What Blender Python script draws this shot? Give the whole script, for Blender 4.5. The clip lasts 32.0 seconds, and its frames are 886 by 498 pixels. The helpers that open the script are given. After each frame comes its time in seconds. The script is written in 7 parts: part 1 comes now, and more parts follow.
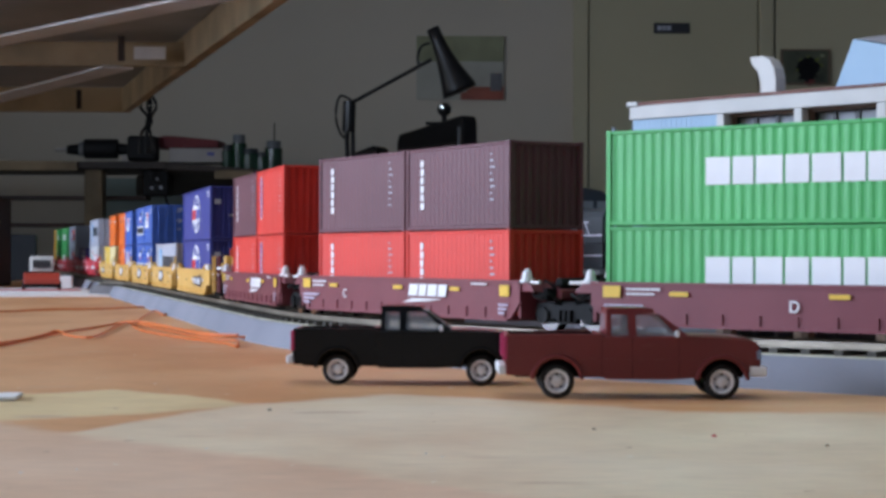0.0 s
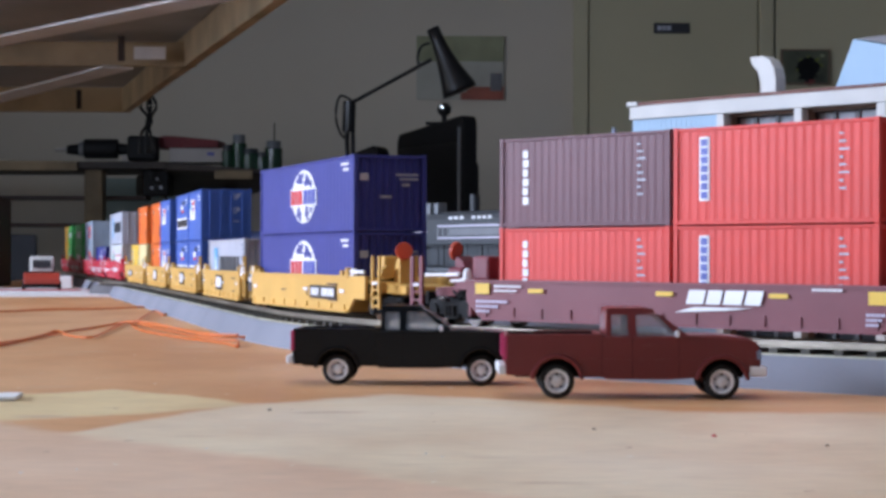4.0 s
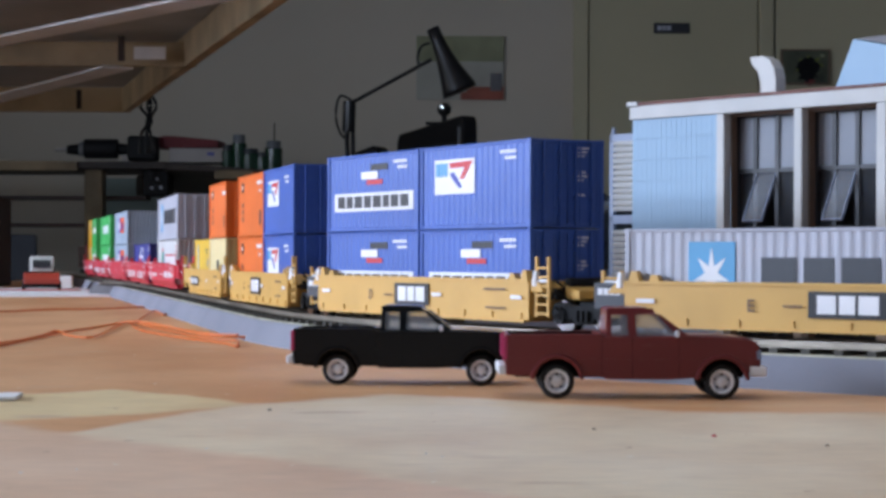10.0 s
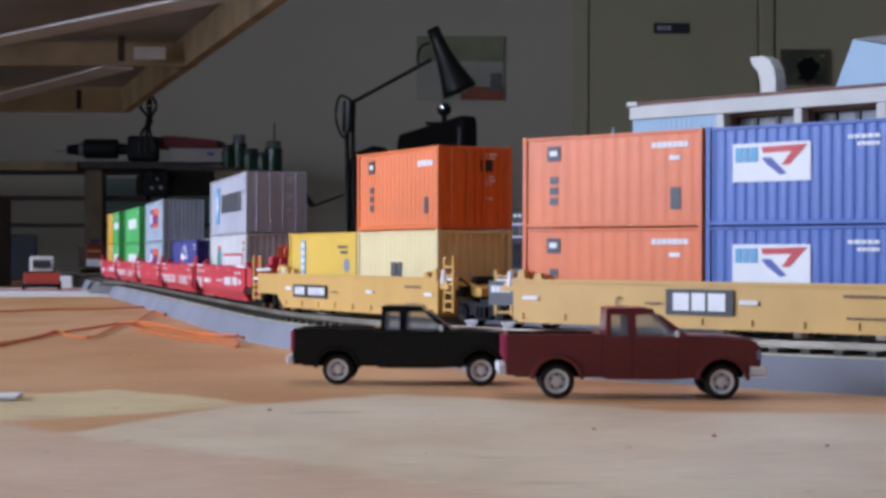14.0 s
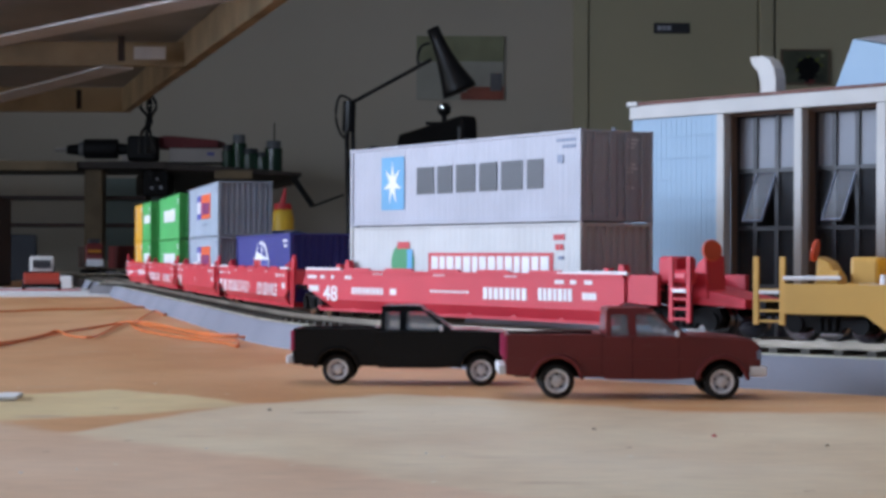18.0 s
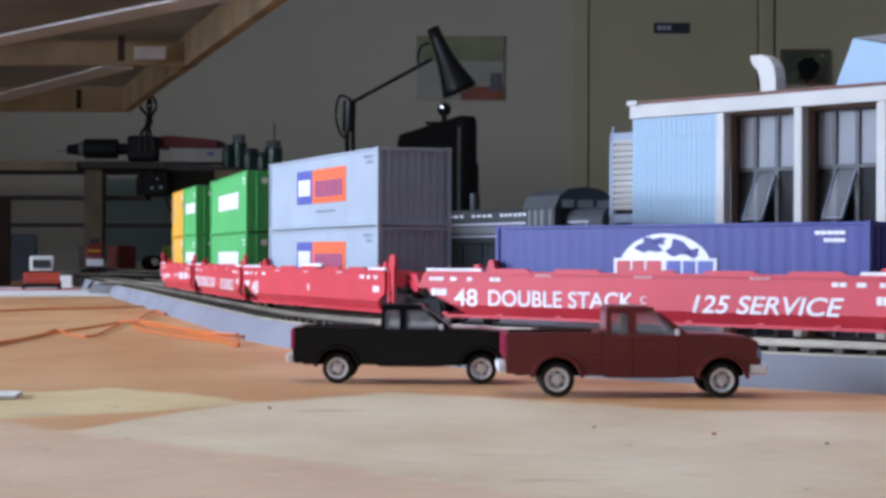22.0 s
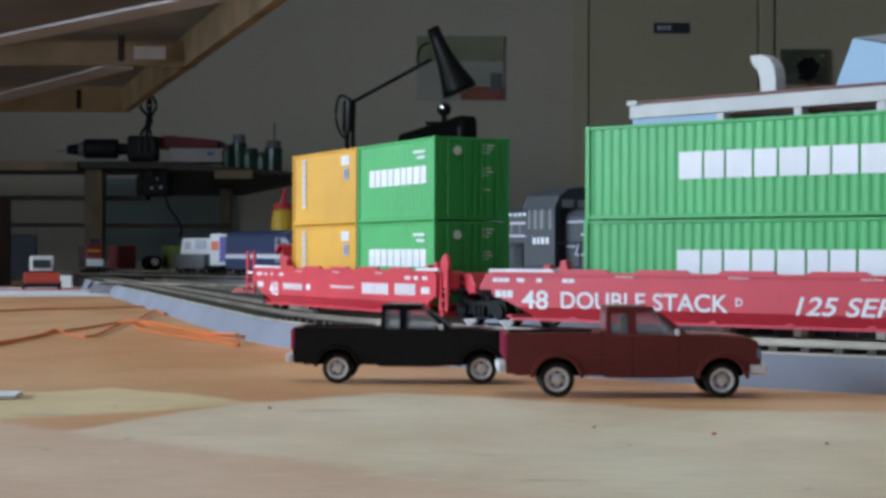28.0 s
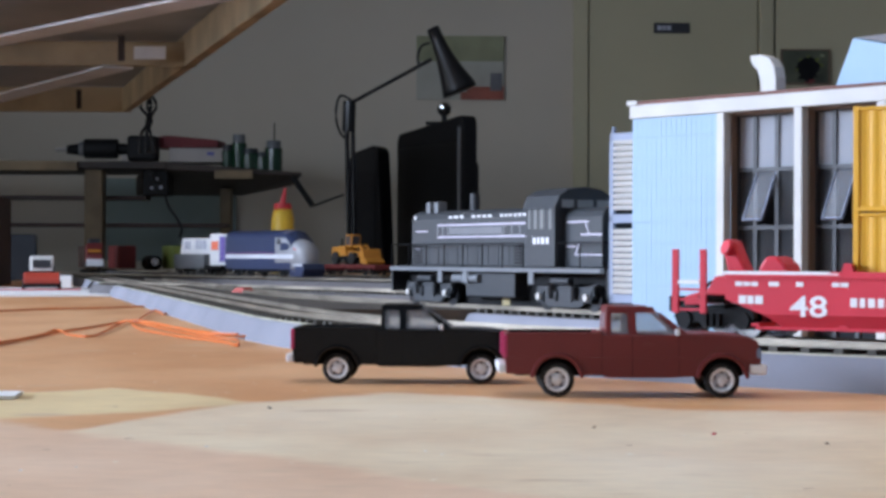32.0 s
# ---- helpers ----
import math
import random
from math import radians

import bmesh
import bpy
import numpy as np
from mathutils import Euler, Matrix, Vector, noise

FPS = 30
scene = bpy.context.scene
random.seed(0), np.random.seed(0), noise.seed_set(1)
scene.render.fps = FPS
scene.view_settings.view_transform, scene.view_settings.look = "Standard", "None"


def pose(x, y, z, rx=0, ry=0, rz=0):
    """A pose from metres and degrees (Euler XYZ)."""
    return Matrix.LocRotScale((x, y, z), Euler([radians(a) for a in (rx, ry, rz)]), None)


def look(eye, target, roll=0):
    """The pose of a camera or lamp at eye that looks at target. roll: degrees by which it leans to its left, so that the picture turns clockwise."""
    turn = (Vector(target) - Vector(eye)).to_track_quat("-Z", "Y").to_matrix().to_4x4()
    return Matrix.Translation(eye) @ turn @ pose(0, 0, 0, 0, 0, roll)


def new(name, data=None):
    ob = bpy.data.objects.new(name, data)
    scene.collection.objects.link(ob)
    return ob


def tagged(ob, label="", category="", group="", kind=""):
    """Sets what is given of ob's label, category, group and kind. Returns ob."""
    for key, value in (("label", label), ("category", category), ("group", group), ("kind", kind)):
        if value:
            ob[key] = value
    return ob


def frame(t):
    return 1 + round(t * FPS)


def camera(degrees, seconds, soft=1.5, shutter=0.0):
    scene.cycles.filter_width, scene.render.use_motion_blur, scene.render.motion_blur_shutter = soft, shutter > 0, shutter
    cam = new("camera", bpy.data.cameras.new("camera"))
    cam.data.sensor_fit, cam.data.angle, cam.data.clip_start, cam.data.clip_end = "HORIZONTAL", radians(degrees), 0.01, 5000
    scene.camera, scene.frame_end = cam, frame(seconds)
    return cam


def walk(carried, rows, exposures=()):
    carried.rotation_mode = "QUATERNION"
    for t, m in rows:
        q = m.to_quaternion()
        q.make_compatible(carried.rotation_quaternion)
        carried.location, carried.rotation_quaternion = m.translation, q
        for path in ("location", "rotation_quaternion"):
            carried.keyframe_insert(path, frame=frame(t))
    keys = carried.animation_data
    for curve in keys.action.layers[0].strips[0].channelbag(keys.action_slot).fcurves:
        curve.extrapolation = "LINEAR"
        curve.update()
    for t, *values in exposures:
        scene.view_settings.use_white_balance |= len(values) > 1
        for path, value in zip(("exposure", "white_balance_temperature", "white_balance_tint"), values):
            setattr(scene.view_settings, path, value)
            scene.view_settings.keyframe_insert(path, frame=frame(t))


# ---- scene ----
MM = 0.001
SECONDS = 32.0

# ---- camera: stands on the table and sinks a hair's breadth at 18 s ----
cam = camera(26.82, SECONDS, soft=3.4)


def cam_pose(z):
    tilt = math.tan(radians(0.27))
    return look((0, 0, z), (0, 1.0, z + tilt), 0.196)


walk(cam, [(0, cam_pose(0.0350)), (17.8, cam_pose(0.0350)), (18.7, cam_pose(0.0348)), (19.6, cam_pose(0.0346)), (32, cam_pose(0.0346))],
     exposures=[(0, -0.33, 6500, 8), (1, -0.1, 6500, 11), (3, -0.08, 6500, 12), (6, -0.2, 6500, 9), (7, -0.28, 6500, 9), (9, -0.3, 6500, 9), (11, -0.36, 6500, 10), (13, -0.4, 6500, 10), (14, -0.5, 6500, 12), (17, -0.34, 6500, 10), (18, -0.42, 6500, 9), (20, -0.3, 6500, 9), (22, -0.12, 6500, 9), (23, -0.15, 6500, 9), (24, -0.38, 6500, 9), (25, -0.44, 6500, 7), (28, -0.48, 6500, 1), (30, -0.42, 6500, 8), (31, -0.1, 6500, 8), (32, 0.12, 6500, 9)])

# ---- light: a large window in the wall beside the table ----
world = bpy.data.worlds.new("sky")
scene.world = world
world.use_nodes = True
wn = world.node_tree.nodes
sky = wn.new("ShaderNodeTexSky")
sky.sky_type, sky.sun_disc, sky.sun_elevation, sky.sun_rotation = "NISHITA", False, radians(35), radians(250)
world.node_tree.links.new(sky.outputs[0], wn["Background"].inputs[0])
wn["Background"].inputs[1].default_value = 0.10


def window_light(name, m, sx, sy, watts, colour):
    data = bpy.data.lights.new(name, "AREA")
    data.shape, data.size, data.size_y, data.energy, data.color = "RECTANGLE", sx, sy, watts, colour
    new(name, data).matrix_world = m


window_light("window_daylight", look((-2.44, 0.70, 0.64), (-0.4, 0.60, 0.0)), 2.0, 0.56, 128, (0.70, 0.83, 1.09))
# added top light for the table, from an unseen roof window
window_light("roof_window_fill", look((0.05, 0.45, 1.73), (0.05, 0.4501, 0.0)), 0.9, 0.9, 6.8, (0.92, 0.93, 0.98))
# added fill through an unseen second window, brightens far wall and overhead frame
window_light("window_fill_far", look((-2.44, 3.4, 0.45), (0.0, 3.9, 0.35)), 1.5, 1.4, 6.1, (0.78, 0.86, 1.0))


# ---- materials ----
def material(name, colour, rough=0.5, metal=0.0, vary=0.12, scale=60.0, bump=0.02, grain=900.0, second=None, coat=0.0, spec=0.5):
    m = bpy.data.materials.new(name)
    m.use_nodes = True
    n, l = m.node_tree.nodes, m.node_tree.links
    b = n["Principled BSDF"]
    b.inputs["Roughness"].default_value, b.inputs["Metallic"].default_value = rough, metal
    b.inputs["Coat Weight"].default_value, b.inputs["Specular IOR Level"].default_value = coat, spec
    tc = n.new("ShaderNodeTexCoord")
    na, nb = n.new("ShaderNodeTexNoise"), n.new("ShaderNodeTexNoise")
    na.inputs["Scale"].default_value, nb.inputs["Scale"].default_value = scale, grain
    na.inputs["Detail"].default_value = 5
    for x in (na, nb):
        l.new(tc.outputs["Object"], x.inputs["Vector"])
    info = n.new("ShaderNodeObjectInfo")
    mix = n.new("ShaderNodeMix")
    mix.data_type = "RGBA"
    other = second or tuple(c * (1 - 2.2 * vary) for c in colour)
    mix.inputs["A"].default_value, mix.inputs["B"].default_value = (*colour, 1), (*other, 1)
    ramp = n.new("ShaderNodeMapRange")
    ramp.inputs["From Min"].default_value, ramp.inputs["From Max"].default_value = 0.35, 0.72
    l.new(na.outputs["Fac"], ramp.inputs["Value"])
    l.new(ramp.outputs["Result"], mix.inputs["Factor"])
    hsv = n.new("ShaderNodeHueSaturation")
    val = n.new("ShaderNodeMapRange")
    val.inputs["To Min"].default_value, val.inputs["To Max"].default_value = 1 - vary * 0.5, 1 + vary * 0.5
    l.new(info.outputs["Random"], val.inputs["Value"])
    l.new(val.outputs["Result"], hsv.inputs["Value"])
    l.new(mix.outputs["Result"], hsv.inputs["Color"])
    l.new(hsv.outputs["Color"], b.inputs["Base Color"])
    rr = n.new("ShaderNodeMapRange")
    rr.inputs["To Min"].default_value, rr.inputs["To Max"].default_value = max(rough - 0.1, 0.03), min(rough + 0.12, 1)
    l.new(nb.outputs["Fac"], rr.inputs["Value"])
    l.new(rr.outputs["Result"], b.inputs["Roughness"])
    if bump:
        bp = n.new("ShaderNodeBump")
        bp.inputs["Strength"].default_value, bp.inputs["Distance"].default_value = 0.25, bump * MM * 5
        l.new(nb.outputs["Fac"], bp.inputs["Height"])
        l.new(bp.outputs["Normal"], b.inputs["Normal"])
    return m


def plastic(name, colour, rough=0.45, **kw):
    return material(name, colour, rough, vary=kw.pop("vary", 0.07), scale=kw.pop("scale", 45.0), bump=0.01, spec=kw.pop("spec", 0.42), **kw)


GREEN = plastic("green_paint", (0.062, 0.41, 0.105))
GREEN_DARK = plastic("bright_green_paint", (0.06, 0.41, 0.10))
BROWN = plastic("oxide_brown_paint", (0.135, 0.052, 0.066), 0.45, spec=0.28)
RED_BOX = plastic("coral_red_paint", (0.66, 0.05, 0.036), 0.45, spec=0.28)
NAVY = plastic("violet_blue_paint", (0.046, 0.054, 0.25), 0.45, spec=0.28)
BLUE = plastic("royal_blue_paint", (0.048, 0.118, 0.43), 0.38)
ORANGE = plastic("orange_paint", (0.76, 0.155, 0.022), 0.4)
YELLOW = plastic("yellow_paint", (0.70, 0.36, 0.018))
LEMON = plastic("lemon_paint", (0.75, 0.48, 0.04))
CREAM = plastic("cream_paint", (0.70, 0.58, 0.30))
PO_GREY = plastic("blue_grey_paint", (0.33, 0.40, 0.48), 0.4)
GREY_BOX = plastic("light_grey_paint", (0.43, 0.44, 0.505), 0.4)
PALE_BOX = plastic("pale_grey_paint", (0.55, 0.56, 0.56))
WELL_BROWN = plastic("maroon_paint", (0.185, 0.045, 0.058), 0.42, spec=0.3)
WELL_YELLOW = plastic("ochre_yellow_paint", (0.66, 0.385, 0.095))
WELL_RED = plastic("scarlet_paint", (0.60, 0.036, 0.06), 0.42, spec=0.34)
WHITE = plastic("white_print", (0.80, 0.80, 0.82))
BLACK = plastic("black_print", (0.015, 0.015, 0.017))
INK = plastic("dark_grey_print", (0.045, 0.05, 0.06))
PRINT_RED = plastic("red_print", (0.55, 0.03, 0.04))
PRINT_BLUE = plastic("blue_print", (0.06, 0.08, 0.36))
SKYBLUE = plastic("sky_blue_print", (0.10, 0.36, 0.62))
PRINT_SLATE = plastic("slate_blue_print", (0.20, 0.24, 0.34))
PRINT_ORANGE = plastic("orange_print", (0.78, 0.12, 0.03))
PRINT_GREEN = plastic("green_print", (0.03, 0.28, 0.10))
LILAC = plastic("lilac_white_print", (0.50, 0.46, 0.58))
PLUM = plastic("plum_print", (0.26, 0.055, 0.20))
PURPLE = plastic("purple_print", (0.09, 0.04, 0.30))
BOGIE = material("black_bogie_plastic", (0.009, 0.009, 0.010), 0.6, vary=0.2, spec=0.12)
STEEL = material("bright_steel", (0.72, 0.72, 0.72), 0.25, 1.0, vary=0.1, bump=0)
WHEEL_STEEL = material("blackened_wheel_steel", (0.07, 0.07, 0.075), 0.35, 1.0, vary=0.2)
TREAD_STEEL = material("polished_wheel_steel", (0.26, 0.26, 0.28), 0.14, 1.0, vary=0.15, bump=0)
RAIL = material("nickel_silver_rail", (0.40, 0.35, 0.285), 0.45, 1.0, vary=0.25, scale=30)
TIE = material("brown_plastic_tie", (0.085, 0.075, 0.06), 0.7, vary=0.3)
FOAM = material("grey_foam_roadbed", (0.232, 0.238, 0.282), 0.85, vary=0.12, scale=14, bump=0.06)
DARK_FOAM = material("dark_foam_roadbed", (0.13, 0.12, 0.125), 0.85, vary=0.2, scale=14, bump=0.06)
ROADBED_TOP = material("dark_roadbed_top", (0.085, 0.075, 0.065), 0.9, vary=0.3, scale=40, bump=0.1)
BALLAST = material("cream_roadbed_top", (0.58, 0.56, 0.42), 0.9, vary=0.25, scale=40, bump=0.1)
TRUCK_BLACK = plastic("black_truck_paint", (0.002, 0.002, 0.0025), 0.22, spec=0.3)
TRUCK_RED = plastic("maroon_truck_paint", (0.165, 0.025, 0.024), 0.35, spec=0.4)
RUBBER = material("black_rubber", (0.018, 0.018, 0.018), 0.8, vary=0.2)
SIDING = plastic("sky_blue_siding", (0.31, 0.45, 0.585), 0.6, vary=0.02)
TRIM = plastic("off_white_trim", (0.58, 0.565, 0.54), 0.6)
REVEAL = plastic("brown_reveal", (0.20, 0.13, 0.09), 0.7)
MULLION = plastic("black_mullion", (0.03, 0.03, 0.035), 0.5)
DOOR_GREY = plastic("blue_grey_door", (0.26, 0.30, 0.40), 0.6)
LOCO_GREY = plastic("dark_grey_loco_paint", (0.025, 0.029, 0.035), 0.5)
LOCO_LINE = plastic("lilac_white_stripe", (0.62, 0.58, 0.68), 0.5)
F_BLUE = plastic("dark_blue_loco_paint", (0.024, 0.036, 0.085), 0.4)
F_GREY = plastic("silver_grey_loco_paint", (0.30, 0.31, 0.33), 0.4)
SILVER_BAND = plastic("pale_silver_stripe", (0.55, 0.57, 0.62), 0.4)
LAMP_BLACK = material("black_enamel", (0.008, 0.008, 0.009), 0.35, vary=0.2, scale=8, spec=0.3)
DARK_PLASTIC = material("matt_black_plastic", (0.008, 0.008, 0.009), 0.55, vary=0.2, scale=8, spec=0.2)
PINE = material("pine_wood", (0.50, 0.395, 0.245), 0.6, vary=0.2, scale=9, grain=200)
PANEL_DARK = material("grey_hardboard", (0.44, 0.45, 0.46), 0.8, vary=0.15, scale=4, grain=150)
LATH = material("white_lath", (0.84, 0.86, 0.90), 0.6, vary=0.1, scale=6)
WALL = material("grey_beige_wall", (0.54, 0.485, 0.395), 0.9, vary=0.06, scale=1.2, grain=120)
WALL_GREY = material("pale_grey_wall", (0.30, 0.33, 0.37), 0.9, vary=0.06, scale=1.2, grain=120)
DOOR_PAINT = material("olive_beige_door_paint", (0.50, 0.455, 0.30), 0.6, vary=0.05, scale=1.5, grain=60)
FLOORING = material("brown_floor_boards", (0.15, 0.12, 0.095), 0.6, vary=0.2, scale=3, grain=80)
CEILING = material("white_ceiling_paint", (0.62, 0.61, 0.59), 0.9, vary=0.05, scale=2)
WIRE_ORANGE = plastic("orange_wire_sheath", (0.66, 0.16, 0.03), 0.4)
PAPER = material("white_paper", (0.78, 0.78, 0.78), 0.8, vary=0.04)
CARD = material("brown_card", (0.075, 0.045, 0.036), 0.8, vary=0.15, scale=15)
BOOK_RED = plastic("dark_red_cloth", (0.13, 0.016, 0.02), 0.7)
GLASS_GREEN = plastic("green_jar_glass", (0.012, 0.045, 0.022), 0.2)
TEAL = material("grey_green_board", (0.20, 0.25, 0.23), 0.7, vary=0.1, scale=5)
MACHINE_YELLOW = plastic("machine_yellow", (0.50, 0.20, 0.018), 0.5)
BOX_BROWN = plastic("freight_car_red", (0.19, 0.03, 0.03), 0.6)
OLIVE = plastic("olive_green_paint", (0.14, 0.17, 0.03), 0.6)


def glass(name, gloss=0.14):
    """Thin clear sheet: passes the light straight on and shines a little."""
    m = bpy.data.materials.new(name)
    m.use_nodes = True
    n, l = m.node_tree.nodes, m.node_tree.links
    clear, shine, mix = n.new("ShaderNodeBsdfTransparent"), n.new("ShaderNodeBsdfGlossy"), n.new("ShaderNodeMixShader")
    clear.inputs["Color"].default_value = (0.92, 0.94, 0.95, 1)
    shine.inputs["Roughness"].default_value = 0.08
    mix.inputs["Fac"].default_value = gloss
    l.new(clear.outputs[0], mix.inputs[1])
    l.new(shine.outputs[0], mix.inputs[2])
    l.new(mix.outputs[0], n["Material Output"].inputs["Surface"])
    return m


GLASS = glass("clear_glazing")


def hazy_glass(name, low, high, gloss=0.08, scale=28.0):
    """Cloudy clear plastic: partly see-through, partly a pale film, unevenly."""
    m = bpy.data.materials.new(name)
    m.use_nodes = True
    n, l = m.node_tree.nodes, m.node_tree.links
    clear, shine, film = n.new("ShaderNodeBsdfTransparent"), n.new("ShaderNodeBsdfGlossy"), n.new("ShaderNodeBsdfDiffuse")
    film.inputs["Color"].default_value = (0.52, 0.54, 0.59, 1)
    shine.inputs["Roughness"].default_value = 0.12
    tc, no, mr = n.new("ShaderNodeTexCoord"), n.new("ShaderNodeTexNoise"), n.new("ShaderNodeMapRange")
    no.inputs["Scale"].default_value, no.inputs["Detail"].default_value = scale, 1.5
    l.new(tc.outputs["Object"], no.inputs["Vector"])
    mr.inputs["From Min"].default_value, mr.inputs["From Max"].default_value = 0.35, 0.68
    mr.inputs["To Min"].default_value, mr.inputs["To Max"].default_value = low, high
    l.new(no.outputs["Fac"], mr.inputs["Value"])
    a, b = n.new("ShaderNodeMixShader"), n.new("ShaderNodeMixShader")
    l.new(mr.outputs["Result"], a.inputs["Fac"])
    l.new(clear.outputs[0], a.inputs[1])
    l.new(film.outputs[0], a.inputs[2])
    b.inputs["Fac"].default_value = gloss
    l.new(a.outputs[0], b.inputs[1])
    l.new(shine.outputs[0], b.inputs[2])
    l.new(b.outputs[0], n["Material Output"].inputs["Surface"])
    return m


FROST = hazy_glass("clouded_upper_pane", 0.28, 0.55, 0.006)
PANE = hazy_glass("smoky_lower_pane", 0.0, 0.04, 0.012)
SMOKE = hazy_glass("dusty_tilted_pane", 0.06, 0.18, 0.02)
CAB_PLASTIC = hazy_glass("clear_cab_plastic", 0.14, 0.24, 0.08)


def table_material():
    """Birch plywood, oiled unevenly: a pale area before the tracks, browner beyond and in one near corner."""
    m = bpy.data.materials.new("stained_plywood")
    m.use_nodes = True
    n, l = m.node_tree.nodes, m.node_tree.links
    b = n["Principled BSDF"]
    tc = n.new("ShaderNodeTexCoord")
    sep = n.new("ShaderNodeSeparateXYZ")
    l.new(tc.outputs["Object"], sep.inputs[0])

    def noise_at(scale, detail, stretch=(1, 1, 1)):
        mp, t = n.new("ShaderNodeMapping"), n.new("ShaderNodeTexNoise")
        mp.inputs["Scale"].default_value = stretch
        t.inputs["Scale"].default_value, t.inputs["Detail"].default_value = scale, detail
        l.new(tc.outputs["Object"], mp.inputs[0])
        l.new(mp.outputs[0], t.inputs["Vector"])
        return t.outputs["Fac"]

    def sums(*terms):
        out = None
        for sock, k in terms:
            mul = n.new("ShaderNodeMath")
            mul.operation = "MULTIPLY_ADD"
            l.new(sock, mul.inputs[0])
            mul.inputs[1].default_value = k
            if out is None:
                mul.inputs[2].default_value = 0
            else:
                l.new(out, mul.inputs[2])
            out = mul.outputs[0]
        return out

    def step(sock, a, c):
        r = n.new("ShaderNodeMapRange")
        r.interpolation_type = "SMOOTHSTEP"
        r.inputs["From Min"].default_value, r.inputs["From Max"].default_value = a, c
        l.new(sock, r.inputs["Value"])
        return r.outputs["Result"]

    def mixed(fac, a, c):
        x = n.new("ShaderNodeMix")
        x.data_type = "RGBA"
        l.new(fac, x.inputs["Factor"])
        for v, k in ((a, "A"), (c, "B")):
            if isinstance(v, tuple):
                x.inputs[k].default_value = (*v, 1)
            else:
                l.new(v, x.inputs[k])
        return x.outputs["Result"]

    def shift(sock, k, c):
        mul = n.new("ShaderNodeMath")
        mul.operation = "MULTIPLY_ADD"
        l.new(sock, mul.inputs[0])
        mul.inputs[1].default_value, mul.inputs[2].default_value = k, c
        return mul.outputs[0]

    def line(points):
        """Height over x of a broken line, both in millimetres, from x = -150 to 150."""
        ramp = n.new("ShaderNodeValToRGB")
        els = ramp.color_ramp.elements
        while len(els) < len(points):
            els.new(0.5)
        for e, (x, y) in zip(els, points):
            e.position = (x + 150) / 300
            e.color = (y * MM, y * MM, y * MM, 1)
        l.new(shift(sep.outputs["X"], 1 / 0.3, 0.5), ramp.inputs["Fac"])
        return ramp.outputs["Color"]

    def within(a, c, soft):
        """Goes from 0 to 1 where a rises over c."""
        return step(sums((a, 1.0), (c, -1.0)), -soft, soft)

    def either(a, c):
        mx = n.new("ShaderNodeMath")
        mx.operation = "MAXIMUM"
        l.new(a, mx.inputs[0])
        l.new(c, mx.inputs[1])
        return mx.outputs[0]

    def both(a, c):
        mx = n.new("ShaderNodeMath")
        mx.operation = "MULTIPLY"
        l.new(a, mx.inputs[0])
        l.new(c, mx.inputs[1])
        return mx.outputs[0]

    blot = noise_at(16, 4)
    fine = noise_at(60, 6, (1, 4, 1))
    wavy = sums((sep.outputs["Y"], 1.0), (shift(blot, 1.0, -0.5), 0.034), (shift(noise_at(110, 3), 1.0, -0.5), 0.008))
    pale = mixed(step(noise_at(22, 5, (1, 0.6, 1)), 0.30, 0.72), (0.80, 0.665, 0.475), (0.67, 0.50, 0.33))
    pale = mixed(step(noise_at(9, 3), 0.45, 0.75), pale, (0.82, 0.69, 0.52))
    brown = mixed(step(noise_at(14, 5, (1, 0.5, 1)), 0.32, 0.68), (0.57, 0.268, 0.11), (0.69, 0.39, 0.195))
    yellow = mixed(step(noise_at(30, 4), 0.35, 0.7), (0.78, 0.61, 0.34), (0.70, 0.52, 0.28))
    near = within(line([(-150, 200), (-72.6, 372), (-48.9, 441), (-12, 478), (10.7, 463), (53.5, 424), (99, 417), (150, 425)]), wavy, 0.007)
    lens = both(within(line([(-150, 482), (-104, 474), (-87, 492), (-66, 470), (-46, 444)]), wavy, 0.004), within(wavy, line([(-150, 372), (-94, 393), (-67, 412), (-46, 444)]), 0.006))
    base = mixed(near, brown, pale)
    base = mixed(lens, base, yellow)
    pink = within(line([(-150, 453), (-72, 366), (-42.5, 336), (-21, 312), (-0.3, 287), (9.6, 272), (60, 200), (150, 100)]), wavy, 0.006)
    base = mixed(pink, base, mixed(step(noise_at(18, 4), 0.3, 0.7), (0.68, 0.455, 0.30), (0.78, 0.57, 0.41)))
    base = mixed(step(fine, 0.60, 0.95), base, (0.46, 0.30, 0.18))
    base = mixed(step(noise_at(75, 3, (0.35, 1, 1)), 0.63, 0.75), base, (0.60, 0.44, 0.29))
    spots = step(noise_at(190, 2), 0.74, 0.77)
    base = mixed(spots, base, (0.40, 0.25, 0.14))
    specks = step(noise_at(260, 2), 0.72, 0.75)
    base = mixed(specks, base, (0.80, 0.72, 0.60))
    mottle = n.new("ShaderNodeHueSaturation")
    l.new(shift(sums((noise_at(130, 5, (1, 2.4, 1)), 0.6), (noise_at(38, 4), 0.4)), 0.5, 0.745), mottle.inputs["Value"])
    l.new(base, mottle.inputs["Color"])
    l.new(mottle.outputs["Color"], b.inputs["Base Color"])
    b.inputs["Roughness"].default_value = 0.5
    bp = n.new("ShaderNodeBump")
    bp.inputs["Strength"].default_value, bp.inputs["Distance"].default_value = 0.2, 0.0004
    l.new(fine, bp.inputs["Height"])
    l.new(bp.outputs["Normal"], b.inputs["Normal"])
    return m


PLYWOOD = table_material()


